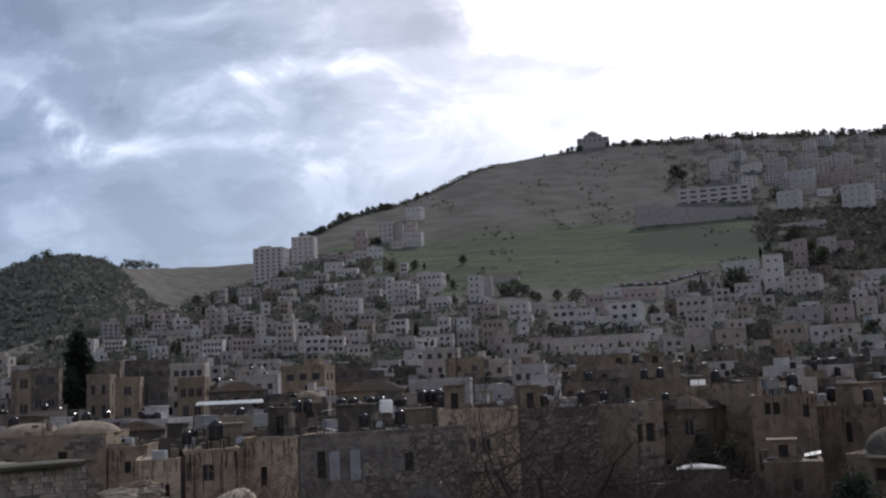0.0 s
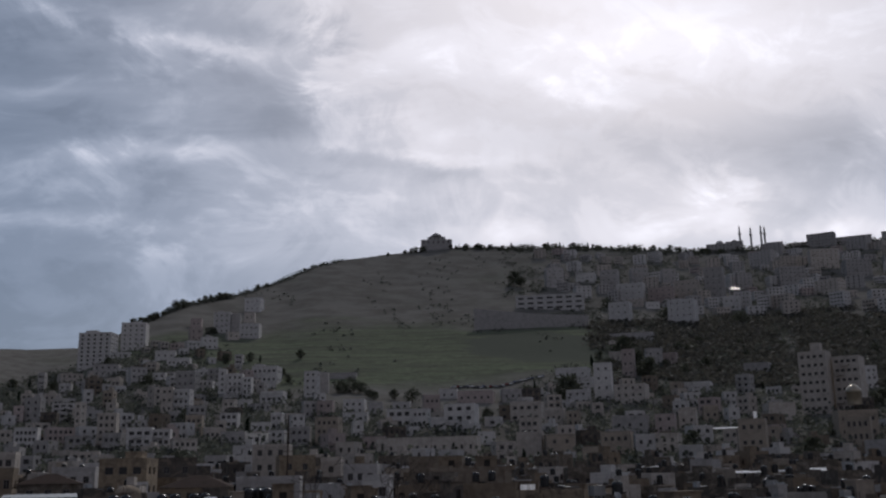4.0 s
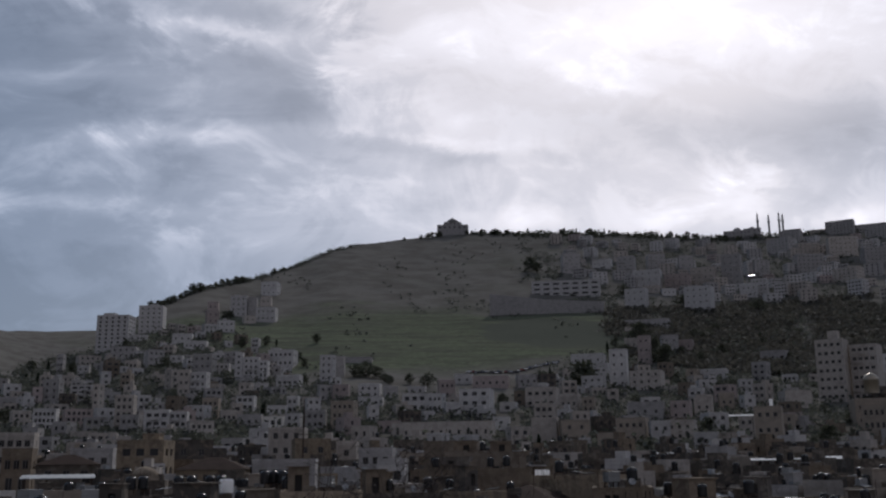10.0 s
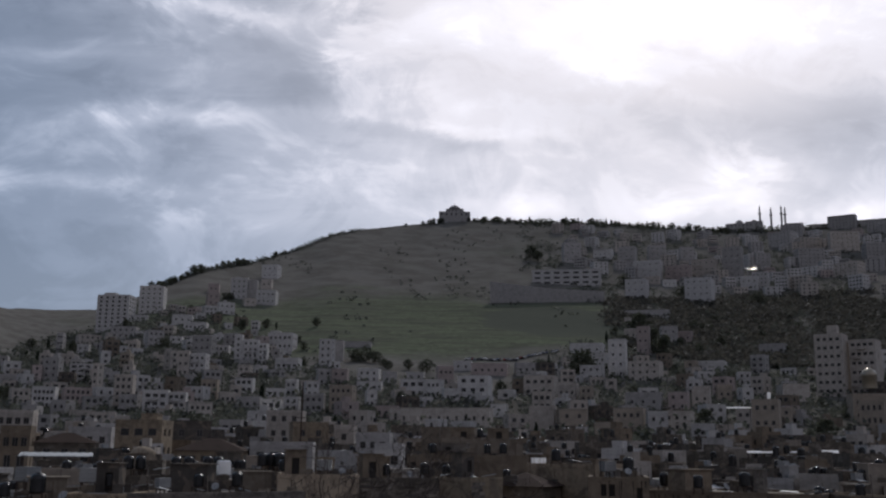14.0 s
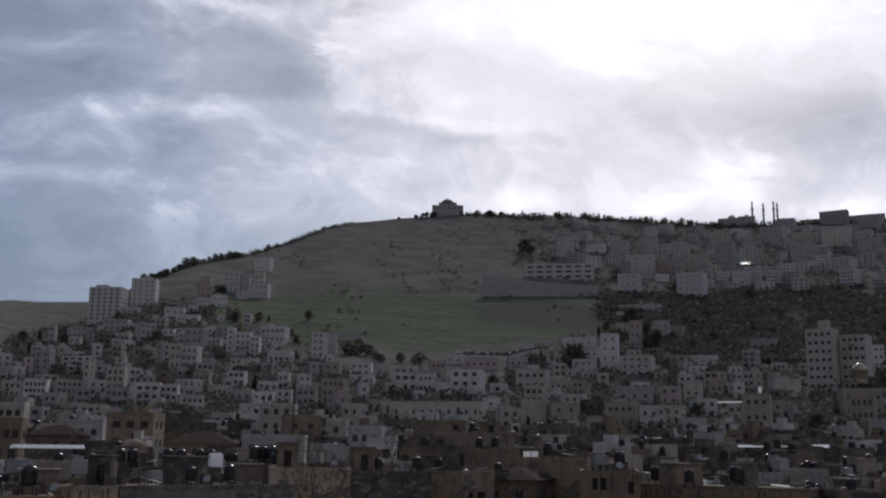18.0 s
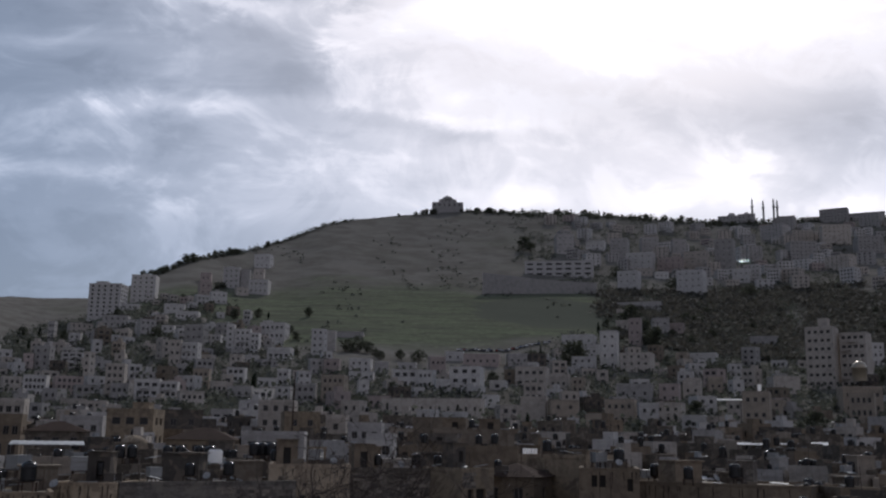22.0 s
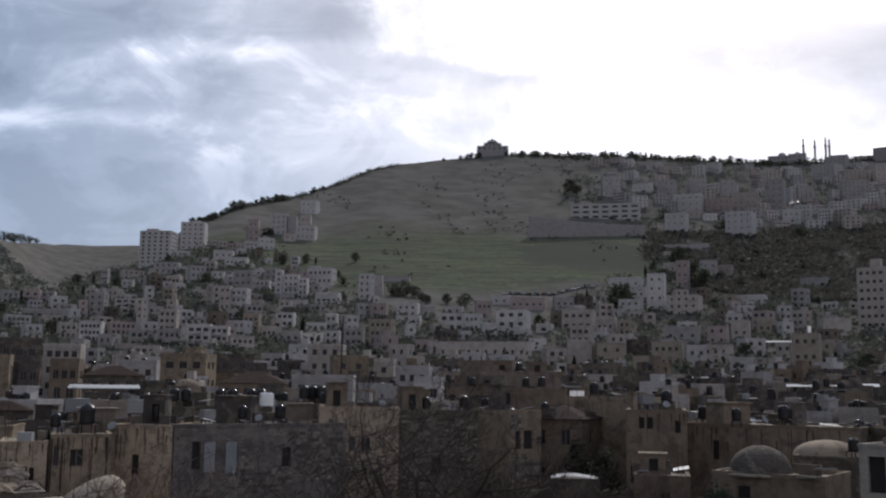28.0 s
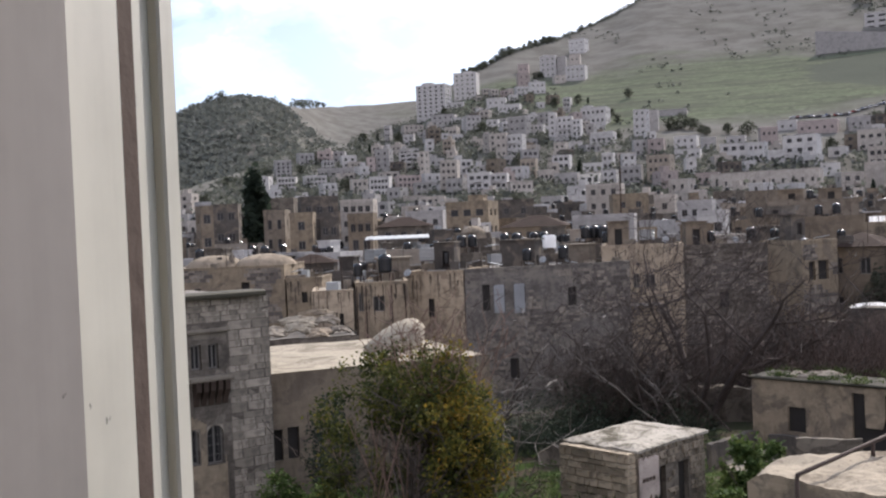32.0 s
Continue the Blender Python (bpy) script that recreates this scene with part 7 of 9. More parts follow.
def town():
    r = random.Random(23)
    far, drums = Quarter(), Sheet()
    d = 92.0
    count = 0
    while d < 285:
        az = -33.0 + r.uniform(0, 3)
        while az < 37:
            w = r.uniform(2.8, 5.8) if d < 180 else r.uniform(4.0, 7.5)
            step = math.degrees((w + r.uniform(-1.0, 2.0)) / d)
            mid, dd = az + step / 2, d + r.uniform(-4, 4)
            if free(mid, dd, 4.0):
                g = ground_z(mid, dd)
                h = max(3.0, EYE + dd * math.tan(radians(roof_el(dd))) - g + r.choice((-2.4, -1.4, -0.6, 0.2, 0.9, 1.7)) * (0.9 if dd < 150 else 1.4))
                if hides(mid, dd, w, g, h + 0.6, 0.3):
                    h = max(3.0, h - 2.2)
                    if hides(mid, dd, w, g, h + 0.6, 0.3):
                        az += step
                        continue
                tone = r.choices((W_TAN, W_DULL, W_OLD, W_CREAM, W_OCHRE, W_GREY, W_WHITE), (5, 4, 4, 2.5, 1.2, 2.5, 0.8) if dd < 200 else (3, 2, 2.5, 4, 2, 3, 2.5))[0]
                rows = max(1, round(h / 3.4))
                dep, turn, top = r.uniform(4, 7), r.choice((-38, -30, -20, -10, 6, 12, 24, 35, 42)), r.choice((0, 0, 2.2))
                cols = min(r.choice((1, 1, 2, 2, 3)), max(1, int(w / 2.2)))
                if dd < 138:
                    ob = house(mid, dd, w, h, g, rows, cols, tone, turn, dep=dep, win=r.choice(((0.8, 1.2), (0.9, 1.4), (1.1, 1.2))), below=1.0, side_cols=r.choice((0, 1)), top=top, style=r.choice(("pair", "cross", "slit")), roof="hip" if r.random() < 0.06 else "flat")
                    count += 1
                    m = ob.matrix_basis
                else:
                    far.house(mid, dd, w, h, g, rows, cols, tone, turn, dep, below=2.0, top=top)
                    m = Matrix.Translation(polar(mid, dd, g)) @ pose(0, 0, 0, 0, 0, -mid + turn)
                roof_bits(m, w, dep, h, r)
                if dd < 138:
                    roof_clutter(m, w, dep, h, r)
                for _ in range(r.choice((1, 1, 2, 3)) if dd < 138 else r.choice((0, 1, 1))):
                    p = m @ Vector((r.uniform(-w / 2 + 0.9, w / 2 - 0.9), r.uniform(0.7, 2.5), h + 0.04))
                    if dd < 138:
                        water_tank(p, r.uniform(0.85, 1.15), 1 if r.random() < 0.18 else 0, r.uniform(0, 90))
                    else:
                        dr = Sheet()
                        dr.box(-0.45, 0.45, -0.45, 0.45, 0, 0.5)
                        dr.lathe([(0.0, 0.5), (0.5, 0.5), (0.52, 1.6), (0.3, 1.8), (0.0, 1.82)], 10)
                        moved(dr, Matrix.Translation(p), drums)
            az += step
        d += r.uniform(8, 10) if d < 180 else r.uniform(12, 16)
    joined("roof_clutter", list(zip((M_WALLS[W_DIRT], M_WALLS[W_DULL], M_RUST, M_SHEET), BITS)), "ledges, pipes, blocks and scraps strewn over the flat roofs", "roof clutter")
    joined("roof_drums", [(M_TANK, drums)], "black water tanks on the far roofs of the lower town", "water tanks")
    far.finish("crowded pale and dull flat-roofed houses of the lower town")


town()


def slope_houses():
    r = random.Random(31)
    near, high, drums = Quarter(), Quarter(), Sheet()
    made = tries = 0
    while made < 260 and tries < 9000:
        tries += 1
        az, d = r.choice((r.uniform(-27, 35), r.uniform(-27, 35), r.uniform(-14, -2), r.uniform(6, 26))), r.uniform(275, 800)
        hi = np.interp(az, [-26, -14, -10, -8, -6, -4, -2, 2, 10, 14, 20, 34], [440, 640, 740, 780, 790, 740, 580, 500, 450, 570, 560, 560])
        if d > hi or not free(az, d, 6.5):
            continue
        w, rows = r.uniform(4.5, 9), r.choice((1, 1, 2, 2, 3))
        tone = r.choices((W_WHITE, W_CREAM, W_GREY, W_OCHRE, W_ROSE, W_DULL, W_DIRT), (5, 4, 4, 0.6, 1, 1, 1.5))[0]
        if hides(az, d, w, ground_z(az, d), rows * 3.0 + 0.8, 0.2):
            continue
        args = (az, d, w, rows * 3.0 + 0.4, ground_z(az, d), rows, max(1, int(w / r.choice((2.4, 2.8, 3.6)))), tone, r.choice((-28, -18, -10, 8, 16, 26)))
        if d < 315:
            house(*args, dep=r.uniform(5, 8), balcony=r.choice((0, 0, max(0, args[5] - 1))), win=r.choice(((1.0, 1.4), (1.4, 1.4), (1.8, 1.5))), top=r.choice((0, 0, 2.4)), side_cols=1)
        else:
            near.house(*args, r.uniform(5, 8), win=r.choice(((1.0, 1.4), (1.5, 1.4), (2.0, 1.5))), top=r.choice((0, 0, 2.4)))
        for _ in range(r.choice((0, 0, 1, 2))):
            dr = Sheet()
            dr.lathe([(0.0, 0.0), (0.38, 0.0), (0.38, 0.8), (0.22, 0.9), (0.0, 0.92)], 10)
            at = Matrix.Translation(polar(az, d, args[4])) @ pose(0, 0, 0, 0, 0, -az + args[8])
            moved(dr, at @ pose(r.uniform(-w / 2 + 0.8, w / 2 - 0.8), r.uniform(0.7, 3.5), args[3] + 0.04), drums)
        TAKEN.append((az, d))
        made += 1
    joined("roof_drums", [(M_STEEL, drums)], "small steel water tanks on the roofs of the slope", "water tanks")
    near.finish("pale limestone houses stepping up the lower slope")
    made = tries = 0
    while made < 120 and tries < 6000:
        tries += 1
        az, d = r.uniform(13.5, 35), r.uniform(880, 1430)
        if d < np.interp(az, [13, 20, 34], [1000, 960, 900]) or not free(az, d, 11):
            continue
        w, rows = r.uniform(9, 17), r.choice((2, 3, 3, 4))
        tone = r.choices((W_WHITE, W_CREAM, W_GREY, W_ROSE), (4, 5, 3, 1))[0]
        if sight_box(az, d, w, ground_z(az, d), rows * 3.2 + 1.5)[3] > smooth_at(RIDGE_AZ, RIDGE_EL, az, 0.5) - 0.05 or hides(az, d, w, ground_z(az, d), rows * 3.2 + 1.0, 0.2):
            continue
        high.house(az, d, w, rows * 3.2 + 0.5, ground_z(az, d), rows, r.choice((3, 4)), tone, r.choice((-26, -12, 10, 20)), r.uniform(9, 14), win=(1.6, 1.5), side_cols=2)
        TAKEN.append((az, d))
        made += 1
    high.finish("hazy pale houses below the crest of the mountain")


slope_houses()


def garden_roofs():
    """Tanks and dishes on the old houses round the garden."""
    r = random.Random(12)
    for x, y, z in ((-15.5, 79.5, 9.8), (-12.0, 82.0, 9.75), (-9.5, 84.0, 9.75), (-6.5, 84.5, 9.75), (-3.0, 88.5, 10.95), (0.5, 88.0, 10.95), (6.0, 91.5, 10.65), (9.5, 92.0, 10.65), (11.5, 92.0, 10.65), (12.0, 107.5, 12.65), (17.5, 105.5, 12.65), (19.0, 104.5, 12.65),
                    (24.5, 85.0, 11.15), (26.0, 84.0, 11.15), (30.5, 88.0, 9.95), (33.0, 86.0, 9.95), (36.0, 83.5, 9.95), (31.5, 82.5, 9.95), (35.5, 70.5, 8.25), (33.0, 53.5, 9.95), (-21.0, 72.5, 9.45), (-33.0, 84.5, 10.75), (-39.0, 84.0, 10.75), (22.0, 93.5, 11.95), (18.0, 113.5, 14.45), (-31.0, 136.5, 10.3)):
        water_tank(Vector((x, y, z)), r.uniform(0.9, 1.2), 1 if r.random() < 0.15 else 0, r.uniform(0, 90))
    for x, y, z in ((-17.0, 72.0, 9.45), (-8.0, 82.5, 9.75), (2.0, 87.0, 10.95), (8.0, 90.5, 10.65), (25.5, 82.5, 11.15), (34.5, 84.0, 9.95)):
        satellite_dish(Vector((x, y, z)), r.uniform(150, 210))
    for x, y, z, w, h, tone in ((-10.5, 85.5, 9.75, 3.2, 2.2, W_DULL), (-5.0, 86.5, 9.75, 2.4, 1.6, W_DIRT), (5.0, 94.0, 10.65, 3.0, 2.0, W_TAN), (11.0, 94.5, 10.65, 2.6, 1.5, W_DULL), (-19.0, 75.5, 9.45, 2.6, 1.6, W_DIRT), (32.5, 85.0, 9.95, 3.0, 1.9, W_TAN)):
        q = Sheet()
        q.rings([(-w / 2, w / 2, 0, 2.2, 0), (-w / 2, w / 2, 0, 2.2, h), (-w / 2 - 0.15, w / 2 + 0.15, -0.2, 2.3, h), (-w / 2 - 0.15, w / 2 + 0.15, -0.2, 2.3, h + 0.12)])
        ob = new("roof_shed", q.mesh("roof_shed", M_WALLS[tone]))
        ob.matrix_basis = pose(x, y, z, 0, 0, r.uniform(-20, 25))
        tagged(ob, "small shabby shed on a flat roof", "shed", "roof sheds")


garden_roofs()

# ---- trees, shrubs and weeds ----
def leaves_mesh(name, centres, size, mat, r, aspect=0.6):
    """A crown of single leaves: small folded quads turned every way."""
    vs, fs = [], []
    for c in centres:
        a = Vector((r.gauss(0, 1), r.gauss(0, 1), r.gauss(0, 0.7))).normalized()
        b = a.cross(Vector((r.gauss(0, 1), r.gauss(0, 1), r.gauss(0, 1)))).normalized()
        s = size * r.uniform(0.6, 1.35)
        n = len(vs)
        c = Vector(c)
        vs += [tuple(c - a * s), tuple(c + b * s * aspect), tuple(c + a * s), tuple(c - b * s * aspect)]
        fs.append((n, n + 1, n + 2, n + 3))
    me = bpy.data.meshes.new(name)
    me.from_pydata(vs, [], fs)
    me.materials.append(mat)
    me.update()
    return me


def clumps(r, n_clump, n_leaf, rx, ry, z0, z1, shape=1.0, spread=0.3):
    """Leaf places in clumps over an egg-shaped crown with gaps."""
    out = []
    for _ in range(n_clump):
        while True:
            v = Vector((r.uniform(-1, 1), r.uniform(-1, 1), r.uniform(-1, 1)))
            if 0.35 < v.length < 1.0:
                break
        t = (v.z + 1) / 2
        k = (1 - abs(2 * t - 0.8) ** 2 * 0.3) if shape == 1.0 else (1.0 - t) ** 0.6 * 1.15
        c = Vector((v.x * rx * k, v.y * ry * k, z0 + (z1 - z0) * t))
        s = spread * r.uniform(0.6, 1.3)
        out += [(c.x + r.gauss(0, s) * rx * 0.4, c.y + r.gauss(0, s) * ry * 0.4, c.z + r.gauss(0, s * 0.8) * (z1 - z0) * 0.25) for _ in range(n_leaf)]
    return out


def branch(sh, r, p, way, length, rad, depth, droop=0.0, sides=5, spread=0.75, tips=None):
    """A bough that bends and forks."""
    pts, radii, q, d = [p], [rad], Vector(p), Vector(way).normalized()
    n = 4
    for i in range(n):
        d = (d + Vector((r.gauss(0, 0.16), r.gauss(0, 0.16), r.gauss(0, 0.12) + 0.06 - droop))).normalized()
        q = q + d * length / n
        pts.append(q.copy())
        radii.append(max(0.019, rad * (1 - 0.55 * (i + 1) / n)))
        if depth > 0 and i > 0:
            for _ in range(r.choice((1, 1, 2))):
                side = Vector((r.gauss(0, 1), r.gauss(0, 1), r.gauss(0.25, 0.6))).normalized()
                branch(sh, r, q, d * (1 - spread) + side * spread, length * r.uniform(0.45, 0.75), rad * (1 - 0.55 * (i + 1) / n) * 0.6, depth - 1, droop, max(3, sides - 1), spread, tips)
    if tips is not None and depth == 0:
        tips.append(q.copy())
    sh.tube(pts, radii, max(3, sides), False)


def bare_tree(place, height, stems, seed, mat, label, depth=4, lean=(0, 0), rad=0.16):
    r = random.Random(seed)
    ob = group_at("bare_tree", Matrix.Translation(place), label, "tree", "bare trees")
    tr, tw = Sheet(), Sheet()
    rad *= 1.5
    for s in range(stems):
        a = 2 * math.pi * s / stems + r.uniform(-0.4, 0.4)
        way = Vector((math.cos(a) * 0.35 + lean[0], math.sin(a) * 0.35 + lean[1], 1))
        branch(tw, r, Vector((math.cos(a) * 0.1, math.sin(a) * 0.1, -0.2)), way, height * r.uniform(0.5, 0.62), rad * r.uniform(0.7, 1.1), depth, 0.0, 6)
    tr.tube([(0, 0, -0.4), (0, 0, 0.5)], [rad * 1.8, rad * 1.2], 8)
    part("trunk", tr.mesh("trunk", mat), ob)
    me = bpy.data.meshes.new("bough_crown")
    me.from_pydata(tw.v, [], tw.f)
    me.materials.append(mat)
    part("bough_crown", me, ob)
    return ob


def leafy_tree():
    """The many-stemmed tree with turning leaves in the garden."""
    r = random.Random(77)
    base = Vector((-8.5, 39.6, 0.0))
    ob = group_at("leafy_tree", Matrix.Translation(base) @ Matrix.Diagonal((0.94, 0.92, 1.03, 1)), "many-stemmed garden tree with green and yellow-orange leaves", "tree")
    tips = []
    for s in range(13):
        sh = Sheet()
        a = 2 * math.pi * s / 13 + r.uniform(-0.3, 0.3)
        k = r.uniform(0.1, 0.5)
        branch(sh, r, Vector((math.cos(a) * 0.6, math.sin(a) * 0.6, -0.2)), Vector((math.cos(a) * k, math.sin(a) * k, 1)), r.uniform(3.3, 4.2), 0.075, 3, 0.0, 5, 0.58, tips)
        me = bpy.data.meshes.new("stem")
        me.from_pydata(sh.v, [], sh.f)
        me.materials.append(M_BARK)
        part("stem", me, ob)
    green, gold = [], []
    places = [c for c in tips if c.z > 1.6 and ((c.x + 1.2) / 4.5) ** 2 + (c.y / 3.9) ** 2 + ((c.z - 4.4) / 4.0) ** 2 < 1]
    while len(places) < 860:
        v = Vector((r.gauss(0, 1), r.gauss(0, 1), r.gauss(0.15, 1))).normalized()
        k = (1 + 0.22 * noise.noise(v * 2.1)) * r.uniform(0.5, 1.0) ** 0.5
        places.append(Vector((-1.2 + 4.35 * v.x * k, 3.7 * v.y * k, 4.5 + 4.0 * v.z * k)))
    for c in places:
        if c.z < 0.9 or (c.z < 5.2 and -3.6 < c.x < 0.4 and c.y < 1.2):
            continue
        turning = 0.75 * noise.noise(c * 0.5) + 0.12 * max(c.x + 1.4, -0.5 * (c.x + 2.4)) + 0.06 * (c.z - 4.5) > 0.36
        for _ in range(r.choice((14, 40, 70, 110))):
            (gold if turning and r.random() < 0.88 else green).append((c.x + r.gauss(0, 0.26), c.y + r.gauss(0, 0.26), c.z + r.gauss(0, 0.25)))
    part("crown", leaves_mesh("crown", green, 0.09, M_LEAF_AUTUMN, r), ob)
    part("turning_leaves", leaves_mesh("turning_leaves", gold, 0.08, M_LEAF_GOLD, r), ob, None, "yellow and orange leaves on the outer boughs")
    for k in range(20):
        sh = Sheet()
        x, y = r.uniform(-3.4, 0.5), r.uniform(-2.2, -0.2)
        pts = [Vector((x, y, -0.2))]
        lean = Vector((r.gauss(0, 0.14), r.gauss(0, 0.1), 1))
        for _ in range(5):
            lean += Vector((r.gauss(0, 0.07), r.gauss(0, 0.05), 0))
            pts.append(pts[-1] + lean * r.uniform(1.0, 1.35))
        sh.tube(pts, [0.05 - 0.006 * i for i in range(6)], 5)
        for i in (2, 3, 4):
            branch(sh, r, pts[i], Vector((r.gauss(0, 0.5), r.gauss(0, 0.4), 1)), r.uniform(0.8, 1.5), 0.02, 0, 0.0, 3)
        me = bpy.data.meshes.new("sucker")
        me.from_pydata(sh.v, [], sh.f)
        me.materials.append(M_BARK_RED if k % 3 else M_BARK_PALE)
        part("sucker", me, ob, None, "bare upright shoot")
    sh = Sheet()
    for _ in range(44):
        a = r.uniform(0, 6.28)
        branch(sh, r, Vector((math.cos(a) * r.uniform(0, 2.6), math.sin(a) * r.uniform(0, 2.4), r.uniform(5.4, 7.4))), Vector((math.cos(a) * 0.4, math.sin(a) * 0.4, 1)), r.uniform(1.2, 2.6), 0.026, 1, 0.0, 3)
    me = bpy.data.meshes.new("twig_top")
    me.from_pydata(sh.v, [], sh.f)
    me.materials.append(M_BARK_RED)
    part("twig_top", me, ob, None, "bare twigs above the crown")


leafy_tree()
bare_tree((3.4, 64.9, 0), 14.5, 3, 5, M_BARK, "tall bare grey tree before the ruinous house", 4, rad=0.19)
bare_tree((0.6, 62.5, 0), 9.5, 4, 9, M_BARK, "spreading bare fig tree in the garden", 3, (-0.35, -0.1), 0.17)
bare_tree((5.2, 69.0, 0), 10.5, 3, 14, M_BARK, "slender bare tree in the garden", 3, (0.2, 0.0), 0.13)
bare_tree((-2.5, 67.0, 0), 8.5, 3, 21, M_BARK, "spreading bare fig tree in the garden", 3, (-0.2, 0), 0.12)
bare_tree((9.0, 71.0, 0), 7.5, 3, 33, M_BARK, "low bare tree by the garden wall", 4, (0.1, 0), 0.10)
bare_tree((-7.5, 51.0, 0), 8.6, 3, 41, M_BARK_PALE, "young bare tree behind the leafy tree", 3, (0.0, 0), 0.07)
bare_tree((-9.5, 66.0, 0), 9.5, 3, 47, M_BARK, "young bare tree before the ruinous house", 3, (0.1, 0), 0.08)
bare_tree((27.0, 88.0, 0), 11.0, 3, 52, M_BARK, "dark bare tree between the houses", 3, (0, 0), 0.12)

# broken boughs that lean across the garden
for i, (a, b) in enumerate((((-2.6, 58.4, 7.6), (2.0, 58.5, 1.2)), ((-5.2, 58.3, 6.4), (1.6, 58.5, 0.6)), ((-4.6, 59.5, 4.3), (1.2, 60.5, 4.6)), ((-1.0, 57.5, 7.0), (4.6, 58.2, 1.0)), ((-3.6, 60.5, 8.6), (0.8, 60.0, 3.0)))):
    sh = Sheet()
    r = random.Random(60 + i)
    p0, p1 = Vector(b), Vector(a)
    pts = [p0.lerp(p1, k / 6) + Vector((r.gauss(0, 0.05), r.gauss(0, 0.05), r.gauss(0, 0.06))) for k in range(7)]
    sh.tube(pts, [0.05 - 0.005 * k for k in range(7)], 6)
    for k in range(2, 7):
        branch(sh, r, pts[k], Vector((r.gauss(-0.5, 0.5), r.gauss(0, 0.5), 0.6)), r.uniform(1.2, 2.4), 0.022, 2, 0.0, 3)
    me = bpy.data.meshes.new("leaning_bough")
    me.from_pydata(sh.v, [], sh.f)
    me.materials.append(M_BARK_PALE if i < 2 else M_BARK)
    tagged(new("leaning_bough", me), "broken bough leaning across the garden", "branch", "leaning boughs")


def thicket(name, label, spots, n, height, mat, seed, rad=0.016):
    """Dense leafless twigs over a patch of ground."""
    r = random.Random(seed)
    sh = Sheet()
    for _ in range(n):
        x0, x1, y0, y1 = r.choice(spots)
        p = Vector((r.uniform(x0, x1), r.uniform(y0, y1), -0.1))
        d = Vector((r.gauss(0, 0.35), r.gauss(0, 0.35), 1)).normalized()
        l = height * r.uniform(0.5, 1.15)
        pts = [p]
        for k in range(4):
            d = (d + Vector((r.gauss(0, 0.22), r.gauss(0, 0.22), r.gauss(0, 0.1)))).normalized()
            pts.append(pts[-1] + d * l / 4)
            if k > 0:
                e = (d + Vector((r.gauss(0, 0.7), r.gauss(0, 0.7), r.gauss(0, 0.4)))).normalized()
                sh.tube([pts[-1], pts[-1] + e * l * 0.2, pts[-1] + e * l * 0.34 + Vector((0, 0, 0.1))], [rad * 0.7, rad * 0.5, rad * 0.3], 3, False)
        sh.tube(pts, [rad * (1.2 - 0.2 * k) for k in range(5)], 3, False)
    me = bpy.data.meshes.new(name)
    me.from_pydata(sh.v, [], sh.f)
    me.materials.append(mat)
    tagged(new(name, me), label, "shrubs", kind="stuff")


thicket("dry_thicket", "dense brown leafless thicket in the garden", [(6, 20, 67.5, 75), (-6, 6, 66, 74), (10, 22, 60, 66), (-5, 3, 61, 66)], 2200, 4.4, M_TWIG, 3, 0.018)
thicket("dry_thicket_tall", "tall brown leafless shrubs below the tower house", [(3, 14, 74, 80), (16, 22, 66.9, 72)], 800, 5.6, M_TWIG_RED, 4, 0.018)


thicket("dry_thicket_edge", "tall dark leafless thicket behind the ruined hut", [(9, 15, 60.5, 67), (15, 21, 60, 68)], 850, 6.2, M_TWIG_RED, 9, 0.02)


def foliage(name, label, spots, n, hgt, leaf, mat, seed, per=18):
    r = random.Random(seed)
    cs = []
    for _ in range(n):
        x0, x1, y0, y1 = r.choice(spots)
        c = Vector((r.uniform(x0, x1), r.uniform(y0, y1), 0))
        h = hgt * r.uniform(0.3, 1.0)
        for _ in range(per):
            cs.append((c.x + r.gauss(0, 0.22), c.y + r.gauss(0, 0.22), ground_z(math.degrees(math.atan2(c.x, c.y)), c.length) + abs(r.gauss(0, 0.5)) * h))
    ob = new(name, leaves_mesh(name, cs, leaf, mat, r, 0.35))
    return tagged(ob, label, "weeds", kind="stuff")


foliage("garden_weeds", "rank green weeds in the garden", [(-9, 1, 43, 52), (-6.5, -0.8, 42, 47), (-16, -9, 38, 46), (1, 4.5, 47, 51), (-7, -3, 40, 44), (-15, -11, 41, 45)], 900, 1.3, 0.11, M_LEAF_WEED, 5)
foliage("undergrowth", "dark green undergrowth below the bare trees", [(-8, 4, 56, 66), (-9, -2, 55, 62), (-6, 3, 60, 66)], 900, 2.9, 0.11, M_LEAF_CYPRESS, 6, 26)


def roof_moss():
    r = random.Random(44)
    cs = [(r.uniform(0, 7.5) if r.random() < 0.8 else r.uniform(0, 11.5), r.choice((r.uniform(-0.3, 0.3), r.uniform(0.3, 4.2))), 4.05 + abs(r.gauss(0, 0.13))) for _ in range(3600)]
    cs = [c for c in cs if noise.noise(Vector((c[0] * 0.9, c[1] * 0.9, 2))) > 0.1]
    part("moss", leaves_mesh("moss", cs, 0.07, M_LEAF_WEED, r, 0.5), hut2, None, "tufts of moss and grass on the roof edge")


roof_moss()


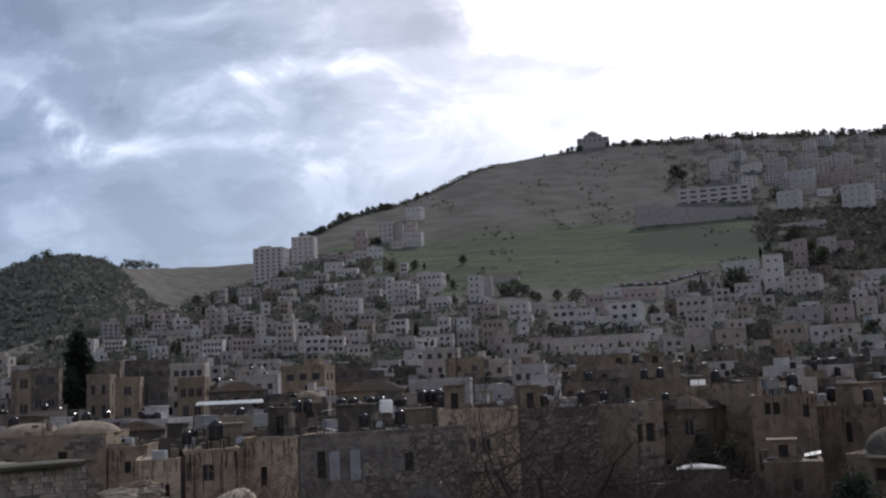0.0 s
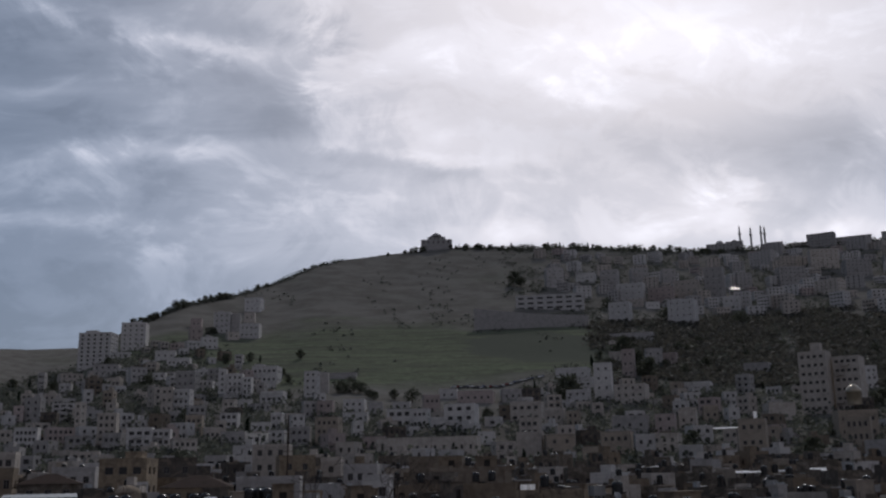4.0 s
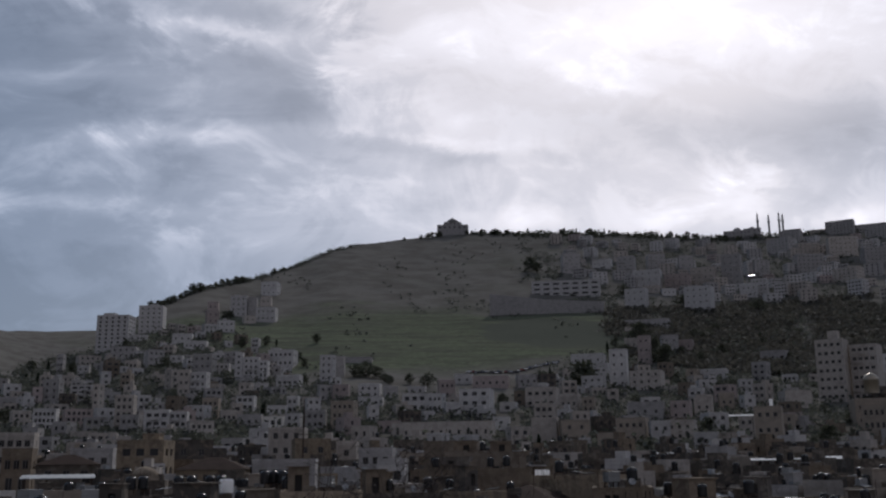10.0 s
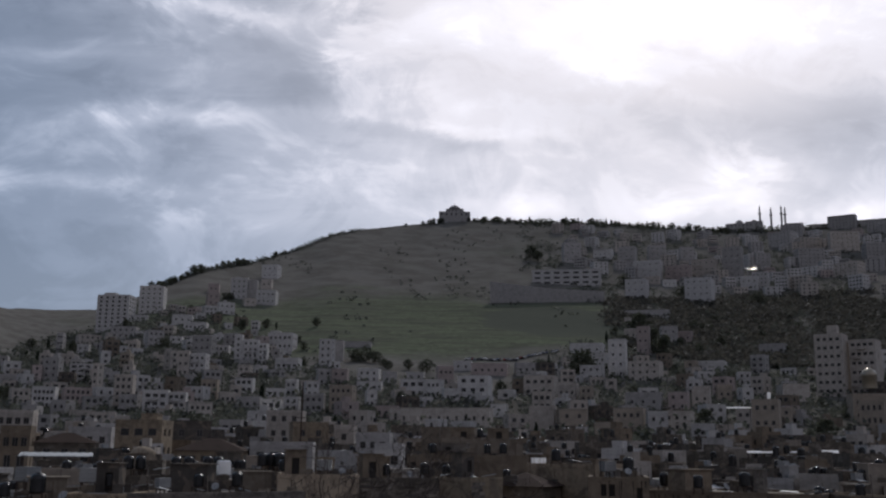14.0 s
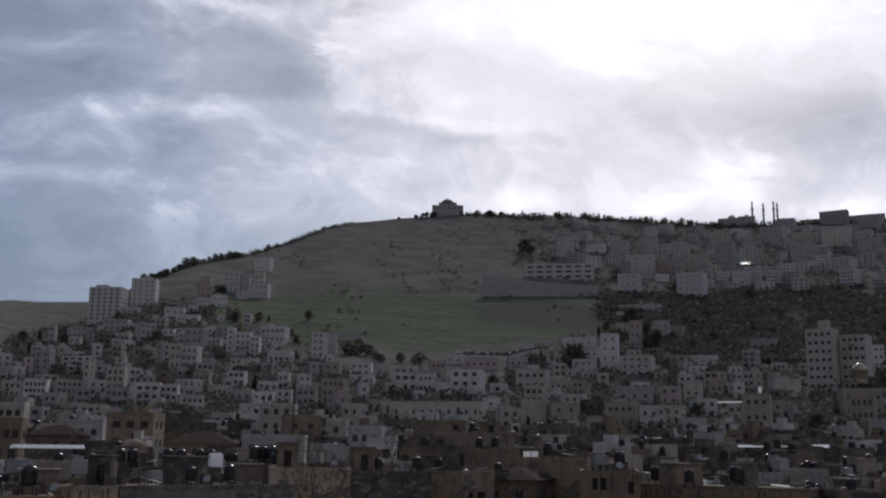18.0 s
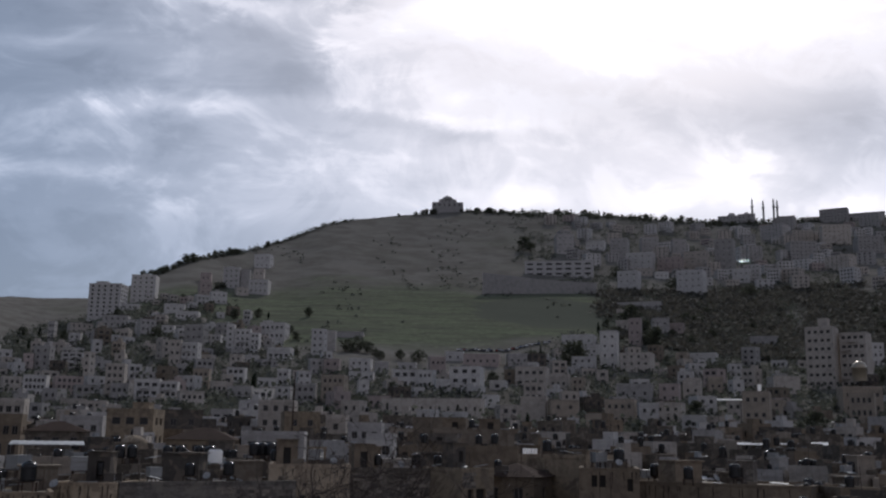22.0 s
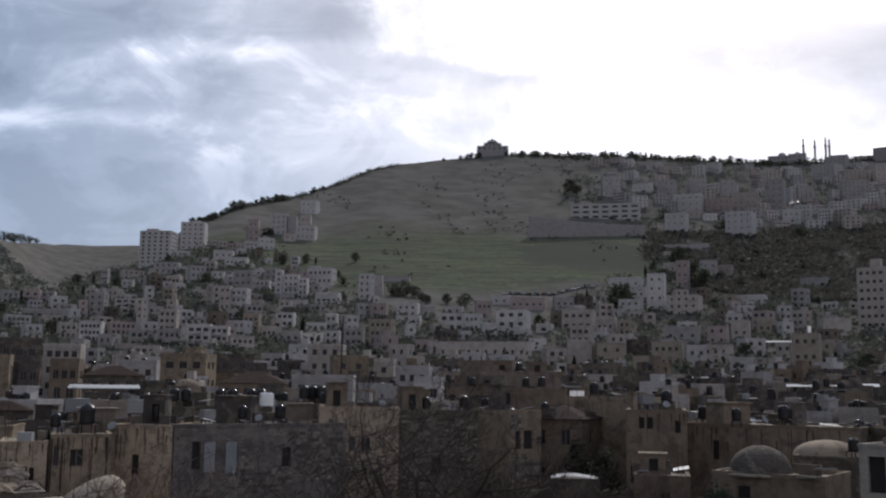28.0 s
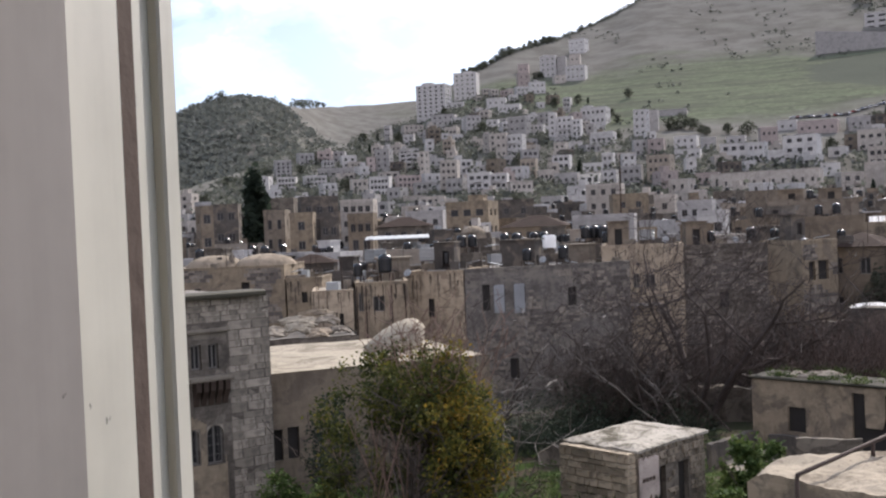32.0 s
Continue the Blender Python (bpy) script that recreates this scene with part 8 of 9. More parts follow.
def shrub(place, rx, rz, seed, mat, label, leaf=0.10, n=60, name="citrus_shrub", foot=0.3):
    r = random.Random(seed)
    ob = group_at(name, Matrix.Translation(place), label, "shrub", "garden shrubs")
    sh = Sheet()
    for k in range(4):
        a = 1.57 * k + r.uniform(-0.4, 0.4)
        branch(sh, r, Vector((0, 0, -0.2)), Vector((math.cos(a) * 0.5, math.sin(a) * 0.5, 1)), rz * 1.2, 0.04, 1, 0.0, 5)
    me = bpy.data.meshes.new("stem_clump")
    me.from_pydata(sh.v, [], sh.f)
    me.materials.append(M_BARK)
    part("stem_clump", me, ob)
    part("crown", leaves_mesh("crown", clumps(r, n, 30, rx, rx, foot, rz * 2, 1.0, 0.35), leaf, mat, r, 0.5), ob)


shrub((4.1, 45.6, 0), 1.0, 1.65, 11, M_LEAF_CITRUS, "bright green citrus shrub beside the stone hut", 0.15, 50)
shrub((5.9, 50.5, 0), 0.85, 1.05, 12, M_LEAF_CITRUS, "bright green citrus shrub by the broken wall", 0.14, 30)
shrub((3.0, 41.6, 0), 0.9, 1.1, 13, M_LEAF_CITRUS, "bright green citrus shrub beside the stone hut", 0.15, 40)
shrub((-13.8, 40.5, 0), 1.2, 1.2, 14, M_LEAF_CITRUS, "green shrub at the foot of the stone mansion")
shrub((-16.0, 41.5, 0), 1.1, 1.3, 15, M_LEAF_CITRUS, "green shrub at the foot of the stone mansion")
shrub((-14.5, 44.6, 0), 1.2, 2.9, 19, M_LEAF_CYPRESS, "dark leafy shrub against the low house wall", 0.1, 90, "evergreen_shrub")
shrub((22.0, 61.2, 0), 1.5, 3.5, 16, M_LEAF_CYPRESS, "dense round-headed dark evergreen beside the domed house", 0.13, 110, "evergreen_tree", 3.7)
shrub((19.0, 88.0, 0), 2.4, 4.0, 17, M_LEAF_PINE, "dark green tree between the old houses", 0.2, 110, "evergreen_tree")
shrub((21.0, 86.0, 0), 2.0, 3.6, 18, M_LEAF_PINE, "dark green tree between the old houses", 0.2, 100, "evergreen_tree")

TREES = {}


def far_tree(az, d, h, kind, label="", sink=0.4):
    """Trees of town and mountain; four crowns of each kind are shared."""
    r = RND
    key = (kind, r.randrange(4), d < 320)
    if key not in TREES:
        q = random.Random(hash((kind == "pine", kind == "cypress", key[1], key[2])) % 1000)
        near = d < 320
        n1, n2, leaf = (90, 26, 0.035) if near else (46, 14, 0.06)
        if kind == "cypress":
            cs, mat = clumps(q, n1, n2, 0.15, 0.15, 0.03, 1.0, 2.0, 0.3), M_LEAF_CYPRESS
        elif kind == "pine":
            cs, mat = clumps(q, n1, n2, 0.46, 0.46, 0.08, 1.0, 1.0, 0.4), M_LEAF_PINE
        else:
            cs, mat = clumps(q, n1, n2, 0.62, 0.62, 0.05, 1.0, 1.0, 0.4), M_LEAF_PINE
        sh = Sheet()
        sh.tube([(0, 0, -0.15), (0.01, 0, 0.3), (0, 0.01, 0.75)], [0.03, 0.024, 0.008], 6)
        for k in range(3):
            sh.tube([(0, 0, 0.3 + 0.1 * k), (0.12 * math.cos(k * 2.1), 0.12 * math.sin(k * 2.1), 0.5 + 0.1 * k)], [0.012, 0.005], 4)
        TREES[key] = (sh.mesh("trunk", M_BARK), leaves_mesh("crown", cs, leaf, mat, q, 0.7))
    tr, cr = TREES[key]
    words = {"pine": "dark round-headed pine on the mountain", "cypress": "dark slender cypress among the houses", "bush": "low dark bush on the slope"}[kind]
    ob = group_at({"pine": "pine_tree", "cypress": "cypress_tree", "bush": "bush"}[kind], Matrix.Translation(polar(az, d, ground_z(az, d) - sink)) @ pose(0, 0, 0, 0, 0, r.uniform(0, 360)) @ Matrix.Scale(h, 4), label or words, "tree" if kind != "bush" else "bush", "trees of the slope")
    part("trunk", tr, ob)
    part("crown", cr, ob)
    return ob


far_tree(-21.75, 182, 24.5, "cypress", "tall dark cypress rising above the old roofs")
far_tree(-21.5, 184, 18.0, "cypress", "dark cypress beside a taller one")


def slope_trees():
    r = random.Random(91)
    # the crest
    for _ in range(54):
        az = r.choice((r.uniform(-9.5, -4.0), r.uniform(9.0, 24), r.uniform(13, 23)))
        d = smooth_at(RIDGE_AZ, RIDGE_D, az, 1.0) * r.uniform(0.985, 1.0)
        far_tree(az, d, r.uniform(5, 10) if az > 9 else r.uniform(4, 7), "pine" if az < 1 or r.random() < 0.6 else "cypress", sink=0.6)
    for az, h in ((-9.6, 9), (-9.2, 8), (-8.7, 7), (-7.4, 10), (-7.0, 9), (-5.0, 9), (-4.7, 7), (-2.9, 7), (5.6, 6), (6.0, 8), (6.25, 9), (6.5, 8), (6.7, 9), (8.3, 7), (8.6, 6), (4.6, 5), (9.2, 8), (9.8, 7), (10.6, 7), (11.3, 6)):
        far_tree(az, smooth_at(RIDGE_AZ, RIDGE_D, az, 1.0) * 0.99, h, "pine", sink=0.6)
    # among the houses and over the slope
    n = 0
    while n < 130:
        az, d = r.uniform(-25, 34), r.uniform(300, 900)
        hi = np.interp(az, [-26, -14, -8, -4, 2, 10, 14, 20, 34], [520, 700, 820, 860, 600, 560, 700, 800, 860])
        if d > hi or not free(az, d, 6):
            continue
        h = r.uniform(4, 8)
        if hides(az, d, h * 0.8, ground_z(az, d), h, 0.25):
            continue
        far_tree(az, d, h, r.choice(("pine", "bush", "pine", "cypress")))
        n += 1
    for az, d, h in ((11.9, 1120, 17), (12.3, 1110, 13), (18.0, 700, 16), (19.3, 620, 14), (18.7, 640, 15), (14.8, 520, 15), (17.2, 980, 12), (20.5, 930, 12), (24.5, 900, 12), (1.9, 560, 8), (2.4, 565, 8), (3.0, 560, 7)):
        far_tree(az, d, h, "bush" if h < 13 else "pine")
    # the hill across the valley
    for az, h in ((-24.9, 18), (-24.0, 22), (-23.4, 30), (-19.3, 26), (-18.9, 28), (-18.5, 26), (-18.1, 22), (-17.7, 16)):
        far_tree(az, smooth_at(FAR_AZ, FAR_D, az, 1.0) * 0.99, h * 0.75, "bush", "dark tree on the hill across the valley", 1.5)


slope_trees()


def wood():
    """Scrub and small trees past counting, on both hills: one object."""
    r = random.Random(17)
    cs = []
    n = 0
    while n < 9500:
        az = r.uniform(-30, 34)
        k = r.random()
        if k < 0.33:
            az, d = r.uniform(-29, -14), r.uniform(1100, 1960)
            s = r.uniform(3, 7)
            if noise.noise(Vector((az * 0.4, d * 0.004, 9))) < -0.12:
                continue
        elif k < 0.41:
            az = r.choice((r.uniform(-10, 2), r.uniform(8.6, 34), r.uniform(8.6, 34)))
            d = smooth_at(RIDGE_AZ, RIDGE_D, az, 1.0) * r.uniform(0.985, 1.0)
            s = r.uniform(1.5, 5.0)
        elif k < 0.78:
            d = r.uniform(290, 700)
            if d > 40 + np.interp(az, [-26, -14, -8, -4, 2, 10, 14, 20, 34], [480, 660, 660, 560, 440, 420, 600, 640, 640]):
                continue
            s = r.uniform(1.6, 4.6)
        else:
            d = r.uniform(420, 1380)
            s = r.uniform(1.2, 3.2)
            if d > smooth_at(RIDGE_AZ, RIDGE_D, az, 1.0):
                continue
            if noise.noise(Vector((az * 0.35, d * 0.006, 4))) < 0.14:
                continue
        c = polar(az, d, ground_z(az, d))
        for _ in range(7):
            cs.append((c.x + r.gauss(0, s * 0.5), c.y + r.gauss(0, s * 0.5), c.z + abs(r.gauss(0, s * 0.45))))
        n += 1
    slope = []
    while len(slope) < 26000:
        az, d = r.choice((r.uniform(-24, 35), r.uniform(-22, -3))), r.uniform(300, 800)
        if d > 60 + np.interp(az, [-26, -14, -8, -4, 2, 10, 14, 20, 34], [560, 700, 720, 600, 440, 430, 600, 680, 680]):
            continue
        if noise.noise(Vector((az * 0.5, d * 0.012, 2))) < -0.1:
            continue
        c, s = polar(az, d, ground_z(az, d)), r.uniform(1.2, 3.2)
        slope += [(c.x + r.gauss(0, s * 0.7), c.y + r.gauss(0, s * 0.7), c.z + abs(r.gauss(0, s * 0.7))) for _ in range(9)]
    ob = new("slope_thicket", leaves_mesh("slope_thicket", slope, 0.9, M_LEAF_HAZED_OLIVE, r, 0.8))
    tagged(ob, "dark shrubs crowding the gaps between the slope houses", "shrubs", kind="stuff")
    upper = []
    while len(upper) < 22000:
        az, d = r.uniform(11, 34), r.uniform(640, 1400)
        if d < np.interp(az, [11, 14, 18, 34], [1050, 930, 660, 620]) or noise.noise(Vector((az * 0.6, d * 0.009, 7))) < -0.08:
            continue
        c, q = polar(az, d, ground_z(az, d)), r.uniform(1.5, 4.0)
        upper += [(c.x + r.gauss(0, q * 0.8), c.y + r.gauss(0, q * 0.8), c.z + abs(r.gauss(0, q * 0.6))) for _ in range(9)]
    ob = new("upper_thicket", leaves_mesh("upper_thicket", upper, 1.1, M_LEAF_HAZED_OLIVE, r, 0.8))
    tagged(ob, "dark shrubs and olives round the high houses", "shrubs", kind="stuff")
    brake = []
    while len(brake) < 45000:
        az, d = r.uniform(14.5, 34), r.uniform(560, 960)
        if d < np.interp(az, [14, 18, 24, 34], [700, 640, 580, 560]) or d > np.interp(az, [14, 18, 24, 34], [860, 900, 960, 960]) or noise.noise(Vector((az * 0.5, d * 0.008, 3))) < np.interp(az, [14.5, 18.5, 22], [0.25, -0.2, -0.42]):
            continue
        c = polar(az, d, ground_z(az, d))
        brake += [(c.x + r.gauss(0, 3.2), c.y + r.gauss(0, 3.2), c.z + abs(r.gauss(0, 1.5))) for _ in range(12)]
    ob = new("brake", leaves_mesh("brake", brake, 1.4, M_LEAF_SCRUB, r, 0.8))
    tagged(ob, "close dark brake of shrubs on the steep slope", "shrubs", kind="stuff")
    crest = []
    while len(crest) < 5200:
        az = r.choice((r.uniform(8.8, 34), r.uniform(8.8, 26), r.uniform(12, 24)))
        if noise.noise(Vector((az * 1.3, 3, 1))) < -0.15:
            continue
        d = smooth_at(RIDGE_AZ, RIDGE_D, az, 1.0) * r.uniform(0.975, 1.0)
        c, h = polar(az, d, ground_z(az, d)), r.uniform(3.0, 8.0)
        crest += [(c.x + r.gauss(0, 1.1), c.y + r.gauss(0, 1.1), c.z + r.uniform(0, h)) for _ in range(14)]
    ob = new("crest_wood", leaves_mesh("crest_wood", crest, 1.1, M_LEAF_PINE, r, 0.8))
    tagged(ob, "ragged fringe of small dark trees along the mountain crest", "woods", kind="stuff")
    far = []
    while len(far) < 64000:
        az, d = r.uniform(-31, -13), r.uniform(900, 2000)
        if noise.noise(Vector((az * 0.45, d * 0.005, 9))) < np.interp(d, [900, 1400, 1900], [-0.9, -0.75, -0.5]):
            continue
        c = polar(az, d, ground_z(az, d))
        far += [(c.x + r.gauss(0, 5), c.y + r.gauss(0, 5), c.z + abs(r.gauss(0, 3.0))) for _ in range(9)]
    # the pale leaf colour carries the haze of distance
    ob = new("far_wood", leaves_mesh("far_wood", far, 3.0, M_LEAF_HAZE, r, 0.8))
    tagged(ob, "pine woods on the hill across the valley, coloured pale for haze", "woods", kind="stuff")
    ob = new("hillside_scrub", leaves_mesh("hillside_scrub", cs, 1.0, M_LEAF_HAZED_OLIVE, r, 0.8))
    tagged(ob, "dark scrub dotted over the mountain slopes", "scrub", kind="stuff")


wood()

# ---- landmarks of the mountain ----
def shrine():
    d = 1392.0
    ob = group_at("domed_shrine", Matrix.Translation(polar(7.45, d, 343.0)) @ pose(0, 0, 0, 0, 0, -7.45), "grey domed shrine on the crest of the mountain", "shrine")
    sh = Sheet()
    sh.rings([(-22, 22.5, -8, 10, -12), (-22, 22.5, -8, 10, 8.2), (-21.4, 21.9, -7.4, 9.4, 8.2), (-21.4, 21.9, -7.4, 9.4, 9.0)])
    part("lower_storey", sh.mesh("lower_storey", M_WALLS[W_GREY]), ob)
    sh = Sheet()
    sh.rings([(-12.5, 13, -6, 8, 9.0), (-12.5, 13, -6, 8, 12.8), (-12, 12.5, -5.4, 7.4, 12.8), (-12, 12.5, -5.4, 7.4, 13.5)])
    part("upper_storey", sh.mesh("upper_storey", M_WALLS[W_GREY]), ob)
    sh = Sheet()
    sh.lathe([(8.4, 13.4), (8.4, 14.4), (8.8, 14.6), (7.6, 16.2), (5.6, 17.7), (3.2, 19.0), (1.0, 20.0), (0.4, 20.4), (0.15, 21.8), (0.0, 21.9)], 20)
    part("dome", sh.mesh("dome", M_WALLS[W_GREY], True), ob)
    for x in (-18, -11, -4, 3, 10, 17):
        part("window", window_mesh(2.0, 3.0, "slit"), ob, pose(x, -8.05, 3.4))
    for x in (-8, -2.5, 3, 8.5):
        part("window", window_mesh(1.6, 2.0, "slit"), ob, pose(x, -6.05, 9.8))


shrine()


def minaret(az, el, thick=1.5, label="slender pale minaret on the crest"):
    d = 1448.0
    g = ground_z(az, d)
    top = EYE + d * math.tan(radians(el)) - g
    ob = group_at("minaret", Matrix.Translation(polar(az, d, g)), label, "minaret", "minarets on the crest")
    sh = Sheet()
    sh.lathe([(thick, -3), (thick, top * 0.62), (thick * 0.9, top * 0.62 + 0.1), (thick * 0.75, top * 0.86), (0.0, top * 0.861)], 10)
    part("shaft", sh.mesh("shaft", M_WALLS[W_GREY], True), ob)
    sh = Sheet()
    sh.lathe([(thick, top * 0.60), (thick * 1.6, top * 0.63), (thick * 1.6, top * 0.66), (thick * 0.9, top * 0.665)], 10)
    part("gallery", sh.mesh("gallery", M_WALLS[W_GREY]), ob)
    sh = Sheet()
    sh.lathe([(thick * 0.85, top * 0.86), (thick * 0.5, top * 0.93), (0.12, top * 0.985), (0.0, top)], 10)
    part("spire", sh.mesh("spire", M_WALLS[W_DULL], True), ob)


for az, el in ((24.83, 13.62), (25.42, 13.48), (25.97, 13.55), (26.16, 13.45)):
    minaret(az, el)


def crest_house(az, d, w, h, tone, label, dome=0.0):
    ob = house(az, d, w, h, ground_z(az, d), 2, max(3, int(w / 5)), tone, 0.0, dep=12, win=(1.6, 1.6), label=label, side_cols=0)
    if dome:
        sh = Sheet()
        sh.lathe([(dome, h), (dome, h + 1.0), (dome * 0.86, h + dome * 0.55), (dome * 0.5, h + dome * 0.9), (0, h + dome)], 14)
        part("dome", sh.mesh("dome", M_WALLS[tone], True), ob, pose(0, 6, 0))
    return ob


crest_house(23.7, 1440, 38, 11, W_GREY, "grey mosque building with a low dome on the crest", 6)
crest_house(24.5, 1444, 24, 13, W_GREY, "grey building beside the minarets", 4)
crest_house(26.6, 1440, 24, EYE + 1440 * math.tan(radians(12.5)) - ground_z(26.6, 1440), W_GREY, "grey building beside the minarets")
for az, d, w, el, tone, words in ((28.3, 1434, 46, 12.38, W_CREAM, "long pale building on the crest"), (30.6, 1432, 52, 12.44, W_GREY, "long grey building on the crest")):
    crest_house(az, d, w, EYE + d * math.tan(radians(el)) - ground_z(az, d), tone, words)
crest_house(32.6, 1436, 24, 13, W_GREY, "grey building on the crest")

# the long retaining wall below the apartment range
sh = Sheet()
AZ0, AZ1 = 9.55, 16.1
n = 40
for i in range(n):
    a, b = AZ0 + (AZ1 - AZ0) * i / n, AZ0 + (AZ1 - AZ0) * (i + 1) / n
    da, db = 846 + 24 * (i / n), 846 + 24 * ((i + 1) / n)
    za, zb = [EYE + dd * math.tan(radians(np.interp(x, [9.55, 13, 16.1], [9.75, 9.35, 9.15]))) for dd, x in ((da, a), (db, b))]
    pa, pb = polar(a, da), polar(b, db)
    qa, qb = polar(a, da + 3), polar(b, db + 3)
    low = 26
    sh.quad((pa.x, pa.y, za - low), (pb.x, pb.y, zb - low), (pb.x, pb.y, zb), (pa.x, pa.y, za))
    sh.quad((pa.x, pa.y, za), (pb.x, pb.y, zb), (qb.x, qb.y, zb), (qa.x, qa.y, za))
    sh.quad((qb.x, qb.y, zb - low), (qa.x, qa.y, za - low), (qa.x, qa.y, za), (qb.x, qb.y, zb))
ob = new("retaining_wall", sh.mesh("retaining_wall", M_WALLS[W_GREY]))
tagged(ob, "long grey retaining wall below the apartment range", "wall", kind="structure")

# a sheet roof that throws the sun back, and a small gilded dome
p = polar(24.3, 1000, 13 + 1000 * math.tan(radians(10.17)))
glare = group_at("sheet_roof", Matrix.Translation(p) @ pose(0, 0, 0, 25, 0, -37), "bright sheet-metal roof on a slope house", "roof")
sh = Sheet()
sh.rings([(-5.0, 5.0, -0.16, 0.16, 0), (-5.0, 5.0, -0.16, 0.16, 0.08)])
part("sheet", sh.mesh("sheet", plain("polished_sheet_metal", (0.6, 0.6, 0.6), 0.28, 0.8, 0.1, 1.0)), glare)
for x in (-5.0, 5.0):
    sh = Sheet()
    sh.box(x - 0.2, x + 0.2, -0.2, 0.2, -8, 0)
    part("post", sh.mesh("post", M_STEEL), glare, pose(0, 0, 0, -25, 0, 0))
gd = 380.0
M_GILT = plain("gilded_dome_skin", (0.30, 0.26, 0.20), 0.32, 0.6, 0.15, 2.0)
sh = Sheet()
sh.lathe([(2.5, -4), (2.5, 0), (2.75, 0.2), (2.6, 1.1), (2.0, 2.1), (1.0, 2.8), (0.2, 3.1), (0.06, 4.0), (0, 4.05)], 18)
ob = new("gilded_dome", sh.mesh("gilded_dome", M_GILT, True))
ob.matrix_basis = Matrix.Translation(polar(29.85, gd, 13 + gd * math.tan(radians(4.2))))
tagged(ob, "small dull gilded dome of a mosque house", "dome")

# cars parked along the terrace road below the field
CAR = {}
CAR_PAINT = [plain("car_paint", c, 0.25, 0.2, 0.05, 1.0, 0.6) for c in ((0.60, 0.60, 0.60), (0.30, 0.31, 0.33), (0.05, 0.05, 0.06), (0.22, 0.035, 0.03), (0.10, 0.13, 0.20))]


def parked_car(place, turn, paint):
    if not CAR:
        for k, mat in enumerate(CAR_PAINT):
            q = Sheet()
            q.rings([(-2.0, 2.0, -0.80, 0.80, 0.30), (-2.1, 2.1, -0.85, 0.85, 0.55), (-2.05, 2.05, -0.82, 0.82, 0.85), (-1.7, 1.0, -0.76, 0.76, 0.92)])
            CAR[k] = q.mesh("body", mat)
            q = Sheet()
            q.rings([(-1.2, 0.75, -0.62, 0.62, 1.36), (-1.1, 0.6, -0.55, 0.55, 1.45)])
            CAR[k, "roof"] = q.mesh("roof", mat)
        q = Sheet()
        q.rings([(-1.7, 1.05, -0.75, 0.75, 0.90), (-1.2, 0.75, -0.62, 0.62, 1.37)])
        CAR["cabin"] = q.mesh("window_band", M_GLASS)
        q = Sheet()
        q.lathe([(0.0, -0.1), (0.3, -0.1), (0.32, 0.0), (0.3, 0.1), (0.0, 0.1)], 12)
        CAR["wheel"] = q.mesh("wheel", M_TANK)
    ob = group_at("parked_car", Matrix.Translation(place) @ pose(0, 0, 0, 0, 0, turn), "%s car parked on the terrace road" % ("white", "grey", "black", "dark red", "blue")[paint], "car", "parked cars")
    part("body", CAR[paint], ob)
    part("roof", CAR[paint, "roof"], ob)
    part("window_band", CAR["cabin"], ob)
    for x in (-1.25, 1.3):
        for y in (-0.74, 0.74):
            part("wheel", CAR["wheel"], ob, pose(x, y, 0.32, 90, 0, 0))


q = random.Random(5)
for k in range(26):
    az = 8.3 + 5.1 * k / 25 + q.uniform(-0.05, 0.05)
    d = np.interp(az, [8.0, 11.0, 13.5], [582, 587, 622]) + q.uniform(-2, 2)
    parked_car(polar(az, d, ground_z(az, d)), -az + q.choice((0, 90, 90, 70, 180)), q.choice((0, 0, 1, 1, 2, 3, 4)))


def roof_sheet(az, el, d, w, dep, label="pale sheet roof on thin posts among the houses"):
    """A lean-to of sheet metal on four posts."""
    ob = group_at("sheet_canopy", Matrix.Translation(polar(az, d, EYE + d * math.tan(radians(el)))) @ pose(0, 0, 0, 0, 0, -az), label, "canopy", "sheet canopies")
    q, n = Sheet(), 12
    for i in range(n):
        x0, x1 = w * (i / n - 0.5), w * ((i + 1) / n - 0.5)
        z0, z1 = (0.0, 0.05) if i % 2 else (0.05, 0.0)
        q.quad((x0, 0, z0), (x1, 0, z1), (x1, dep, z1 + dep * 0.16), (x0, dep, z0 + dep * 0.16))
        q.quad((x1, 0, z1 - 0.05), (x0, 0, z0 - 0.05), (x0, dep, z0 + dep * 0.16 - 0.05), (x1, dep, z1 + dep * 0.16 - 0.05))
        q.quad((x0, 0, z0 - 0.05), (x1, 0, z1 - 0.05), (x1, 0, z1), (x0, 0, z0))
    part("roof", q.mesh("roof", M_CLOTH), ob)
    for x in (-w * 0.46, w * 0.46):
        for y in (0.15, dep - 0.15):
            q = Sheet()
            q.box(x - 0.06, x + 0.06, y - 0.06, y + 0.06, ground_z(az, d) - EYE - d * math.tan(radians(el)) - 0.5, y * 0.16)
            part("post", q.mesh("post", M_RUST), ob)


roof_sheet(24.23, 0.23, 190, 4.8, 2.4)
roof_sheet(25.80, 0.27, 190, 1.8, 1.2)
roof_sheet(27.08, 0.25, 195, 7.1, 3.5)
roof_sheet(18.99, 0.62, 215, 3.9, 1.9)
roof_sheet(23.19, 2.60, 330, 7.5, 3.7)
roof_sheet(19.63, -1.87, 104, 2.7, 1.4)
roof_sheet(21.37, -1.66, 108, 3.8, 1.9)
roof_sheet(21.70, -1.90, 102, 3.2, 1.6)
roof_sheet(25.92, 1.11, 245, 2.2, 1.2)
roof_sheet(29.31, -1.14, 130, 2.4, 1.2)

